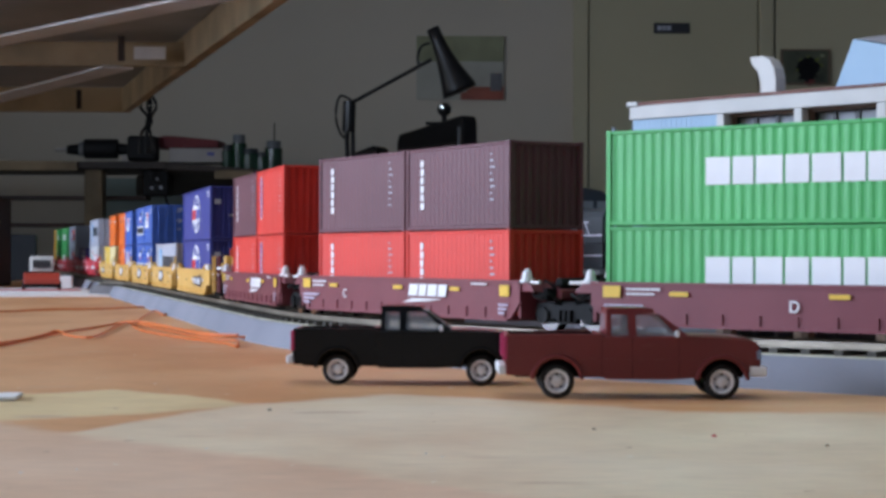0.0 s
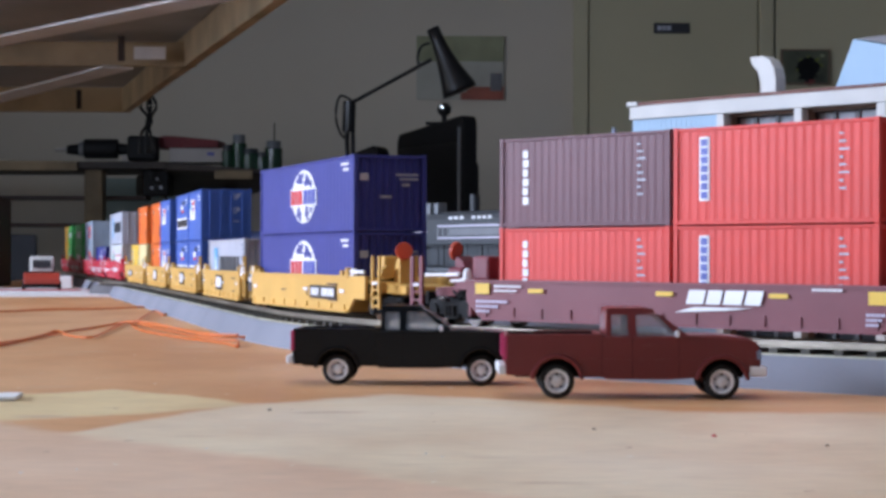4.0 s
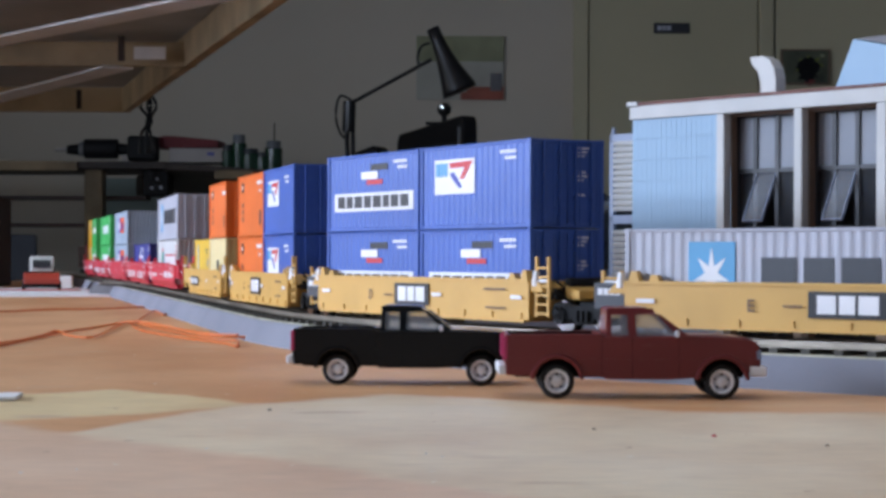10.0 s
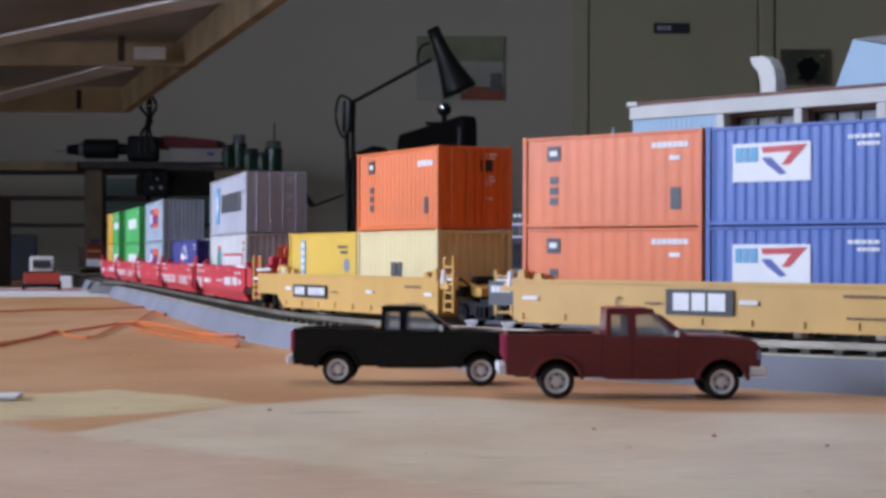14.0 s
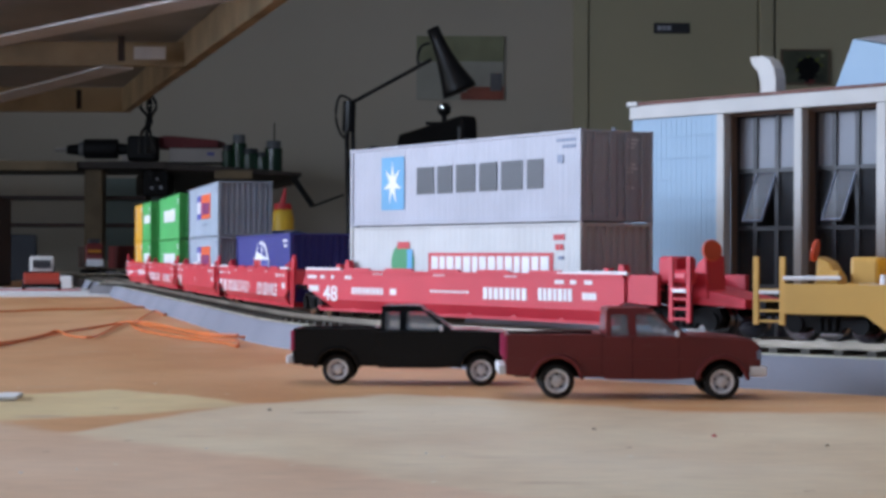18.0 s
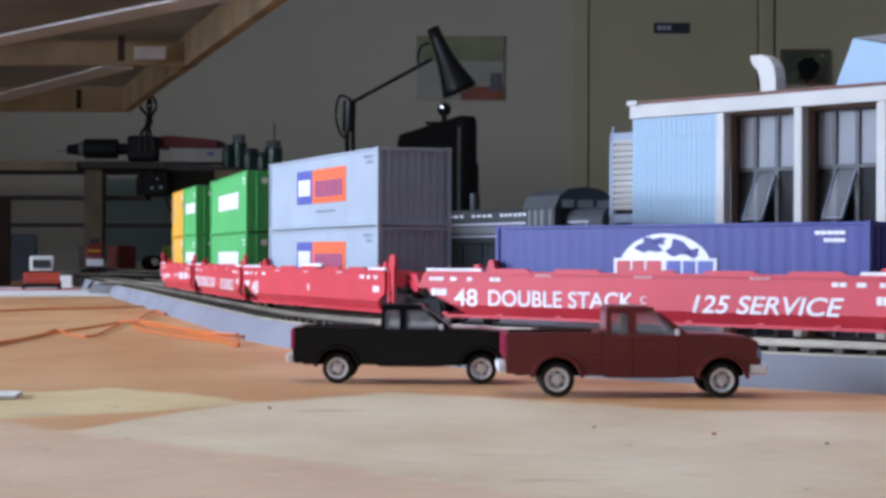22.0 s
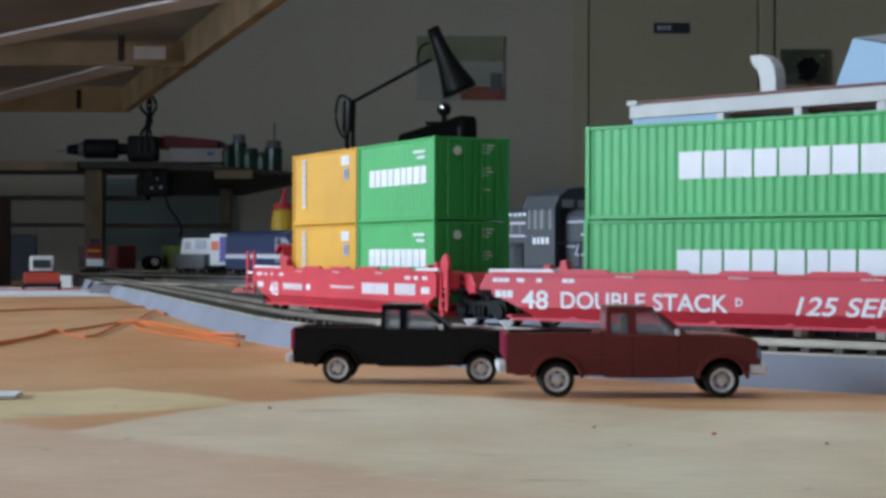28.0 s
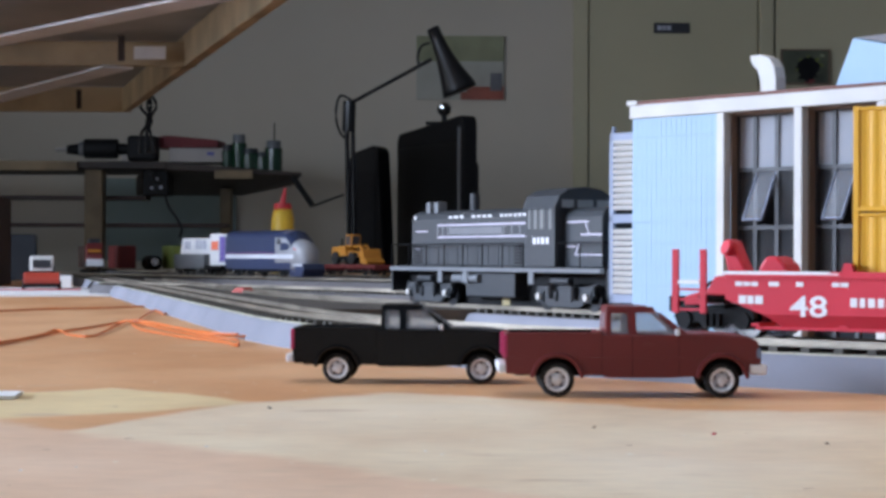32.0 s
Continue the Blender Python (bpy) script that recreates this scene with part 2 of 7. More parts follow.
# ---- mesh helpers, in millimetres ----
def box(bm, x0, x1, y0, y1, z0, z1, m=None):
    vs = [bm.verts.new((x, y, z)) for x in (x0, x1) for y in (y0, y1) for z in (z0, z1)]
    if m is not None:
        for v in vs:
            v.co = m @ v.co
    for f in ((0, 1, 3, 2), (4, 6, 7, 5), (0, 4, 5, 1), (2, 3, 7, 6), (0, 2, 6, 4), (1, 5, 7, 3)):
        bm.faces.new([vs[i] for i in f])
    return vs


def cyl(bm, p, q, r, n=14, r2=None):
    p, q = Vector(p), Vector(q)
    turn = (q - p).to_track_quat("Z", "Y").to_matrix()
    r2 = r if r2 is None else r2
    rings = []
    for c, rad in ((p, r), (q, r2)):
        rings.append([bm.verts.new(c + turn @ Vector((math.cos(a) * rad, math.sin(a) * rad, 0))) for a in [2 * math.pi * i / n for i in range(n)]])
    for i in range(n):
        bm.faces.new((rings[0][i], rings[0][(i + 1) % n], rings[1][(i + 1) % n], rings[1][i]))
    bm.faces.new(rings[0][::-1])
    bm.faces.new(rings[1])


def prism(bm, pts, y0, y1, flip=False):
    """A polygon in x, z drawn out along y."""
    a = [bm.verts.new((x, y0, z)) for x, z in pts]
    b = [bm.verts.new((x, y1, z)) for x, z in pts]
    k = len(pts)
    for i in range(k):
        bm.faces.new((a[i], a[(i + 1) % k], b[(i + 1) % k], b[i]))
    bm.faces.new(a[::-1])
    bm.faces.new(b)


def loft(bm, rings, closed=True):
    vs = [[bm.verts.new(p) for p in r] for r in rings]
    k = len(vs[0])
    for a, b in zip(vs, vs[1:]):
        for i in range(k if closed else k - 1):
            bm.faces.new((a[i], a[(i + 1) % k], b[(i + 1) % k], b[i]))
    if closed:
        bm.faces.new(vs[0][::-1])
        bm.faces.new(vs[-1])


def tube(bm, pts, r, n=8):
    pts = [Vector(p) for p in pts]
    rings = []
    for i, p in enumerate(pts):
        d = (pts[min(i + 1, len(pts) - 1)] - pts[max(i - 1, 0)]).normalized()
        turn = d.to_track_quat("Z", "Y").to_matrix()
        rings.append([p + turn @ Vector((math.cos(a) * r, math.sin(a) * r, 0)) for a in [2 * math.pi * j / n for j in range(n)]])
    loft(bm, rings)


def curve_points(pts, steps=6):
    """A smooth line through the points given."""
    pts = [Vector(p) for p in pts]
    out = []
    for i in range(len(pts) - 1):
        a, b, c, d = pts[max(i - 1, 0)], pts[i], pts[i + 1], pts[min(i + 2, len(pts) - 1)]
        for k in range(steps):
            t = k / steps
            out.append(0.5 * (2 * b + (c - a) * t + (2 * a - 5 * b + 4 * c - d) * t * t + (3 * b - a - 3 * c + d) * t ** 3))
    return out + [pts[-1]]


def mesh_of(bm, name, mat, smooth=False):
    bmesh.ops.recalc_face_normals(bm, faces=bm.faces)
    for v in bm.verts:
        v.co *= MM
    if smooth:
        for f in bm.faces:
            f.smooth = True
    me = bpy.data.meshes.new(name)
    bm.to_mesh(me)
    bm.free()
    me.materials.append(mat)
    return me


def part(name, bm, mat, parent, label="", bevel=0.0, smooth=False, at=None):
    """Links a bmesh in millimetres, or a mesh, as one mesh object under a thing or a part."""
    me = bm if isinstance(bm, bpy.types.Mesh) else mesh_of(bm, name, mat, smooth)
    ob = new(name, me)
    ob.parent = parent
    if at is not None:
        ob.matrix_basis = at
    if bevel:
        b = ob.modifiers.new("bevel", "BEVEL")
        b.width, b.segments, b.limit_method = bevel * MM, 2, "ANGLE"
    if label:
        ob["label"] = label
    return ob


def thing(name, label, category, m=None, group="", kind=""):
    ob = new(name)
    ob.empty_display_size = 0.01
    if m is not None:
        ob.matrix_basis = m
    return tagged(ob, label, category, group, kind)


def solo(name, bm, mat, label, category, m=None, bevel=0.0, smooth=False, group="", kind=""):
    ob = part(name, bm, mat, None, "", bevel, smooth, m)
    return tagged(ob, label, category, group, kind)


def at(x, y, z, rz=0.0, rx=0.0, ry=0.0):
    return pose(x * MM, y * MM, z * MM, rx, ry, rz)


def writing(text, size, width, mat, shear=0.0):
    """Words in the built-in font as a thin mesh in the x, z plane, facing -y; size and width in millimetres."""
    cu = bpy.data.curves.new("writing", "FONT")
    cu.body, cu.size, cu.extrude, cu.shear, cu.offset = text, 1.0, 0.01, shear, 0.012
    ob = bpy.data.objects.new("writing", cu)
    scene.collection.objects.link(ob)
    bpy.context.view_layer.update()
    me = bpy.data.meshes.new_from_object(ob.evaluated_get(bpy.context.evaluated_depsgraph_get()))
    bpy.data.objects.remove(ob)
    xs = [v.co.x for v in me.vertices]
    ys = [v.co.y for v in me.vertices]
    kx, ky = width / (max(xs) - min(xs)), size / (max(ys) - min(ys))
    for v in me.vertices:
        v.co = Vector(((v.co.x - min(xs)) * kx * MM, -v.co.z * 6 * MM, (v.co.y - min(ys)) * ky * MM))
    me.materials.clear()
    me.materials.append(mat)
    return me


# ---- the line of the main track ----
KNOTS = (-3000, -2700, -2350, -2000, -1600, -1200, -800, -500, -350, -200, -50, 150, 420)
TURNS = (-75.0, -75.04, -75.59, -75.19, -76.03, -75.69, -76.4, -76.14, -76.44, -63.15, -45.29, -27.1, -14.0)
STEP = 5.0
S = np.arange(-3000, 421, STEP)
_h = np.interp(S, KNOTS, TURNS)
_h = np.radians(np.convolve(np.pad(_h, 10, mode="edge"), np.ones(21) / 21, "valid"))
TX, TY = np.cumsum(np.cos(_h)) * STEP, np.cumsum(np.sin(_h)) * STEP
_i = int(np.argmin(abs(S)))
TX, TY = TX - TX[_i] + 113.05, TY - TY[_i] + 505.19
RAIL_TOP = 12.6


def on_track(s):
    return float(np.interp(s, S, TX)), float(np.interp(s, S, TY)), float(np.interp(s, S, _h))


# how fast the train runs, in millimetres a second
PACE_T, PACE = (0, 5, 10, 15, 20, 25, 32), (80.23, 78.88, 78.80, 78.51, 76.22, 74.63, 75.42)
_t = np.arange(0, 32.51, 0.05)
_v = np.interp(_t, PACE_T, PACE)
_way = np.concatenate([[0], np.cumsum((_v[1:] + _v[:-1]) / 2 * 0.05)])


def travelled(t):
    return float(np.interp(t, _t, _way))


def car_pose(behind, t, half=78.0):
    s = travelled(t) - behind
    xa, ya, _ = on_track(s - half)
    xb, yb, _ = on_track(s + half)
    return at((xa + xb) / 2, (ya + yb) / 2, RAIL_TOP, math.degrees(math.atan2(yb - ya, xb - xa)))


MOVING = []     # what walk() keys at the end: thing, function of time

# ---- room ----
def slab(name, x0, x1, y0, y1, z0, z1, mat, label, category):
    bm = bmesh.new()
    box(bm, x0, x1, y0, y1, z0, z1)
    return solo(name, bm, mat, label, category, kind="structure")


slab("floor", -2700, 2700, -2000, 6500, -950, -900, FLOORING, "brown timber floor of the room", "floor")
slab("wall_north", -2700, 2700, 6300, 6500, -900, 1720, WALL, "plain grey-beige painted wall", "wall")
slab("wall_south", -2700, 2700, -2000, -1850, -900, 1720, WALL_GREY, "plain pale grey painted wall", "wall")
slab("wall_east", 2500, 2700, -1850, 6300, -900, 1720, WALL_GREY, "plain pale grey painted wall", "wall")


def ceiling_with_roof_window():
    bm = bmesh.new()
    for x0, x1, y0, y1 in ((-2700, -430, -2000, 6500), (530, 2700, -2000, 6500), (-430, 530, -2000, -30), (-430, 530, 930, 6500)):
        box(bm, x0, x1, y0, y1, 1720, 1770)
    solo("ceiling", bm, CEILING, "white painted ceiling with the added roof window", "ceiling", kind="structure")
    # roof window out of view, added as the opening for the top light
    w = thing("added_window_3", "unseen white-framed roof window, added to light the table from above", "window", at(50, 450, 1770), kind="structure")
    bm = bmesh.new()
    for a in (-480, 420):
        box(bm, a, a + 60, -480, 480, 0, 50)
        box(bm, -420, 420, a, a + 60, 0, 50)
    part("window_frame", bm, TRIM, w, bevel=4)
    bm = bmesh.new()
    box(bm, -420, 420, -420, 420, 20, 26)
    part("pane", bm, GLASS, w).visible_shadow = False


ceiling_with_roof_window()


def west_wall():
    bm = bmesh.new()
    for y0, y1, z0, z1 in ((-1850, -300, -900, 1720), (1700, 2600, -900, 1720), (4200, 6300, -900, 1720), (-300, 1700, -900, 330), (-300, 1700, 950, 1720), (2600, 4200, -900, -300), (2600, 4200, 1200, 1720)):
        box(bm, -2700, -2500, y0, y1, z0, z1)
    solo("wall_west", bm, WALL, "grey-beige wall with a wide window opening", "wall", kind="structure")
    # the second window is made up, an opening for the far fill lamp
    for name, y, z, wide, tall in (("window_1", 700, 330, 2000, 620), ("added_window_2", 3400, -300, 1600, 1500)):
        w = thing(name, "wide white-framed window in the side wall, out of view", "window", at(-2600, y, z), kind="structure")
        h = wide / 2
        bm = bmesh.new()
        for a in (-h, -30, h - 60):
            box(bm, -30, 30, a, a + 60, 0, tall)
        box(bm, -30, 30, -h, h, 0, 60)
        box(bm, -30, 30, -h, h, tall - 60, tall)
        part("window_frame", bm, TRIM, w, bevel=4)
        for a, b in ((-h + 60, -30), (30, h - 60)):
            bm = bmesh.new()
            box(bm, -3, 3, a, b, 60, tall - 60)
            part("pane", bm, GLASS, w).visible_shadow = False


west_wall()


def layout_table():
    t = thing("layout_table", "large plywood model railway table, unevenly stained", "table")
    bm = bmesh.new()
    box(bm, -1700, 1300, -300, 4100, -18, 0)
    part("tabletop", bm, PLYWOOD, t, bevel=2)
    for x in (-1600, 1200):
        for y in (-200, 1900, 4000):
            bm = bmesh.new()
            box(bm, x - 35, x + 35, y - 35, y + 35, -900, -18)
            part("leg", bm, PINE, t, bevel=3)


layout_table()


# ---- tracks ----
def path_strip(bm, path, profile):
    """Draws a closed profile (across, up) along a path of (x, y, heading)."""
    rings = []
    for x, y, h in path:
        nx, ny = -math.sin(h), math.cos(h)
        rings.append([(x + nx * a, y + ny * a, z) for a, z in profile])
    loft(bm, rings)


def build_track(name, path, label, near, base=9.0, dark=False, pale=(-1,)):
    t = thing(name, label, "railway track", kind="structure")
    bm = bmesh.new()
    path_strip(bm, path, [(-24, 0), (-19.5, base - 0.8), (-18.8, base), (18.8, base), (19.5, base - 0.8), (24, 0)])
    part("roadbed", bm, DARK_FOAM if dark else FOAM, t, ("dark" if dark else "grey") + " foam roadbed with sloping sides")
    bm = bmesh.new()
    path_strip(bm, path, [(-14.2, base), (-14.2, base + 0.3), (14.2, base + 0.3), (14.2, base)])
    part("roadbed_top", bm, ROADBED_TOP, t, "dark roadbed top under the ties")
    for side in (-1, 1):
        bm = bmesh.new()
        path_strip(bm, path, [(side * a, z) for a, z in ((14.2, base), (14.2, base + 0.35), (17.0, base + 0.35), (17.6, base))])
        light = side in pale and not dark
        part("roadbed_edge", bm, BALLAST if light else ROADBED_TOP, t, ("pale" if light else "dark") + " edge of the roadbed")
    for side in (-1, 1):
        bm = bmesh.new()
        c = side * 8.7
        path_strip(bm, path, [(c - 1.1, base + 1.7), (c - 1.1, base + 2.0), (c - 0.25, base + 2.2), (c - 0.25, base + 3.0), (c - 0.5, base + 3.1), (c - 0.5, base + 3.6),
                              (c + 0.5, base + 3.6), (c + 0.5, base + 3.1), (c + 0.25, base + 3.0), (c + 0.25, base + 2.2), (c + 1.1, base + 2.0), (c + 1.1, base + 1.7)])
        part("rail", bm, RAIL, t, "worn nickel rail")
    bm = bmesh.new()
    box(bm, -1.3, 1.3, -16, 16, base + 0.3, base + 1.8)
    me = mesh_of(bm, "tie", TIE)
    far = bmesh.new()
    run = 0.0
    for a, b in zip(path, path[1:]):
        run += math.hypot(b[0] - a[0], b[1] - a[1])
        if run >= 7.2:
            run = 0.0
            turn = math.degrees(b[2]) + random.uniform(-1.5, 1.5)
            if b[1] < near:
                part("tie", me, None, t, at=at(b[0], b[1], 0, turn))
            else:
                box(far, -1.3, 1.3, -16, 16, base + 0.3, base + 1.8, Matrix.Translation((b[0], b[1], 0)) @ Matrix.Rotation(b[2], 4, "Z"))
    if len(far.verts):
        tagged(part("ties", far, TIE, t), kind="stuff")
    else:
        far.free()
    return t


def arc_path(x, y, h, runs, step=2.4):
    """A path from a start and runs of (length, degrees turned)."""
    out, h = [], radians(h)
    for length, turn in runs:
        k = max(int(length / step), 1)
        for _ in range(k):
            out.append((x, y, h))
            h += radians(turn) / k
            x += math.cos(h) * length / k
            y += math.sin(h) * length / k
    out.append((x, y, h))
    return out


build_track("track", [on_track(s) for s in np.arange(-3000, 419, 2.4)], "main model railway track curving along the table", 1900)


TRACK_B = arc_path(110.7, 711, 119, [(270, 0), (230, -14.5), (760, 0)])
build_track("track_siding", TRACK_B, "siding track leading into the engine house", 1300, 9.3, pale=())
build_track("track_branch", arc_path(-300, 1690, -62, [(110, 7), (480, 0)], 4.0), "branch track leaving the main line", 0, dark=True)
build_track("track_yard", arc_path(-578, 2640, -56, [(1050, 2)], 4.0), "yard track across the far part of the table", 0, dark=True)
build_track("track_yard_far", arc_path(-520, 3010, -58, [(900, 3)], 4.0), "second yard track far across the table", 0, dark=True)


def fillers():
    """Sheets that fill the wedges between the diverging tracks."""
    def sheet(name, left, right, y0, y1, top, mat, label, category):
        bm = bmesh.new()
        ys = np.linspace(y0, y1, 24)
        ring = [(left(y), y) for y in ys] + [(right(y), y) for y in ys[::-1]]
        a = [bm.verts.new((x, y, 0)) for x, y in ring]
        b = [bm.verts.new((x, y, top + random.uniform(-0.15, 0.15))) for x, y in ring]
        k = len(ring)
        for i in range(k):
            bm.faces.new((a[i], a[(i + 1) % k], b[(i + 1) % k], b[i]))
        for i in range(23):
            bm.faces.new((b[i], b[i + 1], b[k - 2 - i], b[k - 1 - i]))
        solo(name, bm, mat, label, category)

    def main(y):
        return float(np.interp(-y, -TY, TX))
    by = sorted((q[1], q[0]) for q in TRACK_B)

    def siding(y):
        return float(np.interp(y, [q[0] for q in by], [q[1] for q in by]))
    sheet("ground_mat", lambda y: main(y) + 11, lambda y: max(siding(y) + float(np.interp(y, (920, 990), (-11, 24))), main(y) + 13), 850, 1480, 11.0, MAT_BROWN, "dark brown scenery mat between the tracks", "ground mat")


MAT_BROWN = material("dark_brown_scenery_mat", (0.075, 0.055, 0.038), 0.95, vary=0.5, scale=30, bump=0.4, grain=300, second=(0.02, 0.016, 0.012))
fillers()


# ---- well cars ----
def ladder(parent, x, y, z0, z1, mat, wide=5.0, post=0.9, rungs=0.5):
    """Two flat posts with rungs on their lower part."""
    bm = bmesh.new()
    for dx in (0, wide):
        box(bm, x + dx - post, x + dx + post, y - 0.45, y + 0.45, z0, z1)
    part("ladder", bm, mat, parent, bevel=0.15)
    z = z0 + 1.0
    while z < z0 + (z1 - z0) * rungs:
        bm = bmesh.new()
        box(bm, x, x + wide, y - 0.3, y + 0.3, z - 0.3, z + 0.3)
        part("rung", bm, mat, parent)
        z += 2.8


def bars(bm, x0, x1, z0, z1, n, y=0.0, gap=0.16):
    """Plain blocks in place of lettering."""
    w = (x1 - x0) / n
    for i in range(n):
        box(bm, x0 + i * w + w * gap / 2, x0 + (i + 1) * w - w * gap / 2, y - 0.12, y, z0, z1)


BAR_MESH = {}
WIDTHS = (1.0, 0.84, 1.06, 0.92, 1.1, 0.8, 0.98, 1.04, 0.88)


def block(parent, name, x0, x1, z0, z1, mat, y, n=1, slit=0.0, gap=0.16, label="", shear=0.0):
    """One plain field, or a row of blocks in place of lettering: each its own part, or one piece when tiny."""
    h = z1 - z0
    if n == 1 or h < 1.9:
        bm = bmesh.new()
        bars(bm, x0, x1, z0, z1, n, y, gap if n > 1 else 0.0)
        ob = part(name, bm, mat, parent, label)
        return tagged(ob, kind="stuff") if n > 1 else ob
    whole = sum(WIDTHS[i % 9] for i in range(n))
    x = x0
    for i in range(n):
        w = (x1 - x0) * WIDTHS[i % 9] / whole
        key = (round(w * (1 - gap), 2), round(h, 2), mat.name, shear)
        if key not in BAR_MESH:
            bm = bmesh.new()
            box(bm, -key[0] / 2, key[0] / 2, -0.12, 0, -h / 2, h / 2)
            for v in bm.verts:
                v.co.x += shear * v.co.z
            BAR_MESH[key] = mesh_of(bm, name, mat)
        ob = part(name, BAR_MESH[key], None, parent, label, at=at(x + w / 2, y, z0 + h / 2))
        x += w
    return ob


def bogie_meshes():
    bm = bmesh.new()
    for y in (-11.3, 11.3):
        pts = [(-13.8, 5.6), (-12.6, 8.6), (-7.4, 8.8), (-4, 8.0), (4, 8.0), (7.4, 8.8), (12.6, 8.6), (13.8, 5.6), (12.6, 3.4), (9, 3.2), (5, 4.2), (3.6, 2.4), (-3.6, 2.4), (-5, 4.2), (-9, 3.2), (-12.6, 3.4)]
        prism(bm, pts, y - 1.1, y + 1.1)
        for x in (-10, 10):
            cyl(bm, (x, y - 1.9, 4.8), (x, y + 1.9, 4.8), 2.6, 10)
        for x in (-2.2, 0, 2.2):
            cyl(bm, (x, y - 1.4, 3.2), (x, y - 1.4, 6.6), 0.9, 6)
    box(bm, -3, 3, -11, 11, 5.0, 9.0)
    frame_mesh = mesh_of(bm, "side_frame", BOGIE)
    bm = bmesh.new()
    for s in (-1, 1):
        cyl(bm, (0, s * 7.3, 0), (0, s * 9.7, 0), 4.8, 20)
        cyl(bm, (0, s * 6.7, 0), (0, s * 7.3, 0), 5.4, 20)
    cyl(bm, (0, -9, 0), (0, 9, 0), 1.0, 8)
    wheel_mesh = mesh_of(bm, "wheelset", TREAD_STEEL)
    return frame_mesh, wheel_mesh


BOGIE_FRAME, WHEELSET = bogie_meshes()
WHEELS = []


def bogie(car, x, behind):
    b = part("bogie", BOGIE_FRAME, None, car, "black bogie with bright steel wheels", at=at(x, 0, 0))
    for dx in (-10, 10):
        w = part("wheelset", WHEELSET, None, b, at=at(dx, 0, 4.8))
        WHEELS.append((w, dx))

    def turn(t):
        s = travelled(t) - behind + x
        px, py, h = on_track(s)
        w = at(px, py, RAIL_TOP, math.degrees(h))
        return car_pose(behind, t).inverted() @ w
    MOVING.append((b, turn, 1.0))


def side_panel(top, bottom, half, kind, back, front):
    """The near or far side of a well, outline in x, z."""
    bm = bmesh.new()
    if kind == "sp":
        crease = 7.0
        for s in (-1, 1):
            y1, y2 = s * 17.9, s * 14.6
            ring = []
            for y in (0, -s * 1.0):
                ring.append([(-back, y1 + y, top), (-back, y1 + y, top - 6.8), (-back + 11, y1 + y, crease), (front - 7, y1 + y, crease), (front, y1 + y, top - 8.0), (front, y1 + y, top)])
            loft(bm, ring)
            ring = []
            for y in (0, -s * 1.0):
                ring.append([(-back + 11, y1 + y, crease), (17 - back, y2 + y, bottom), (front - 13, y2 + y, bottom), (front - 7, y1 + y, crease)])
            loft(bm, ring)
            y = y1 - s * 0.9
            box(bm, -back, front, min(y, y + s * 1.5), max(y, y + s * 1.5), top - 0.9, top)
            for x in (-58, -29, 0, 29, 58):
                prism(bm, [(x - 10, top - 0.1), (x - 8, top + 0.9), (x + 8, top + 0.9), (x + 10, top - 0.1)], y1 - 1.2 * (s > 0), y1 + 1.2 * (s < 0))
    else:
        for s in (-1, 1):
            y1 = s * 17.0
            ya, yb = min(y1, y1 - s * 1.2), max(y1, y1 - s * 1.2)
            if kind == "bn":
                prism(bm, [(-half, top), (-half, 8.6), (-half + 6, bottom + 0.8), (half - 6, bottom + 0.8), (half, 8.6), (half, top)], ya, yb)
            else:
                box(bm, -half, half, ya, yb, bottom + 0.8, top)
            box(bm, -half, half, min(y1 - s, y1 + s * 0.5), max(y1 - s, y1 + s * 0.5), top - 0.9, top + 0.1)
            e = 7 if kind == "bn" else 2
            box(bm, -half + e, half - e, min(y1 - s, y1 + s * 0.4), max(y1 - s, y1 + s * 0.4), bottom, bottom + 1.0)
            k = 13 if kind == "bn" else 9
            for i in range(k):
                x = -half + e + 2 + (2 * half - 2 * e - 4) * i / (k - 1)
                box(bm, x - 0.5, x + 0.5, min(y1, y1 + s * 0.45), max(y1, y1 + s * 0.45), bottom + 1.0, bottom + (4.0 if kind == "bn" else 3.0))
    return bm


SPECS = dict(bn=dict(half=81, top=15.4, bottom=2.7, pitch=187.8, mat=WELL_BROWN, look="maroon articulated well car unit"),
             tt=dict(half=72.5, top=15.8, bottom=2.5, pitch=180.8, mat=WELL_YELLOW, look="ochre yellow articulated well car unit"),
             sp=dict(half=97, top=17.7, bottom=2.8, pitch=208.2, mat=WELL_RED, look="scarlet articulated well car unit"))
NEAR = dict(bn=-17.6, tt=-17.5, sp=-17.95)


BRAKE_RED = plastic("orange_red_brake_wheel", (0.58, 0.075, 0.03), 0.4)


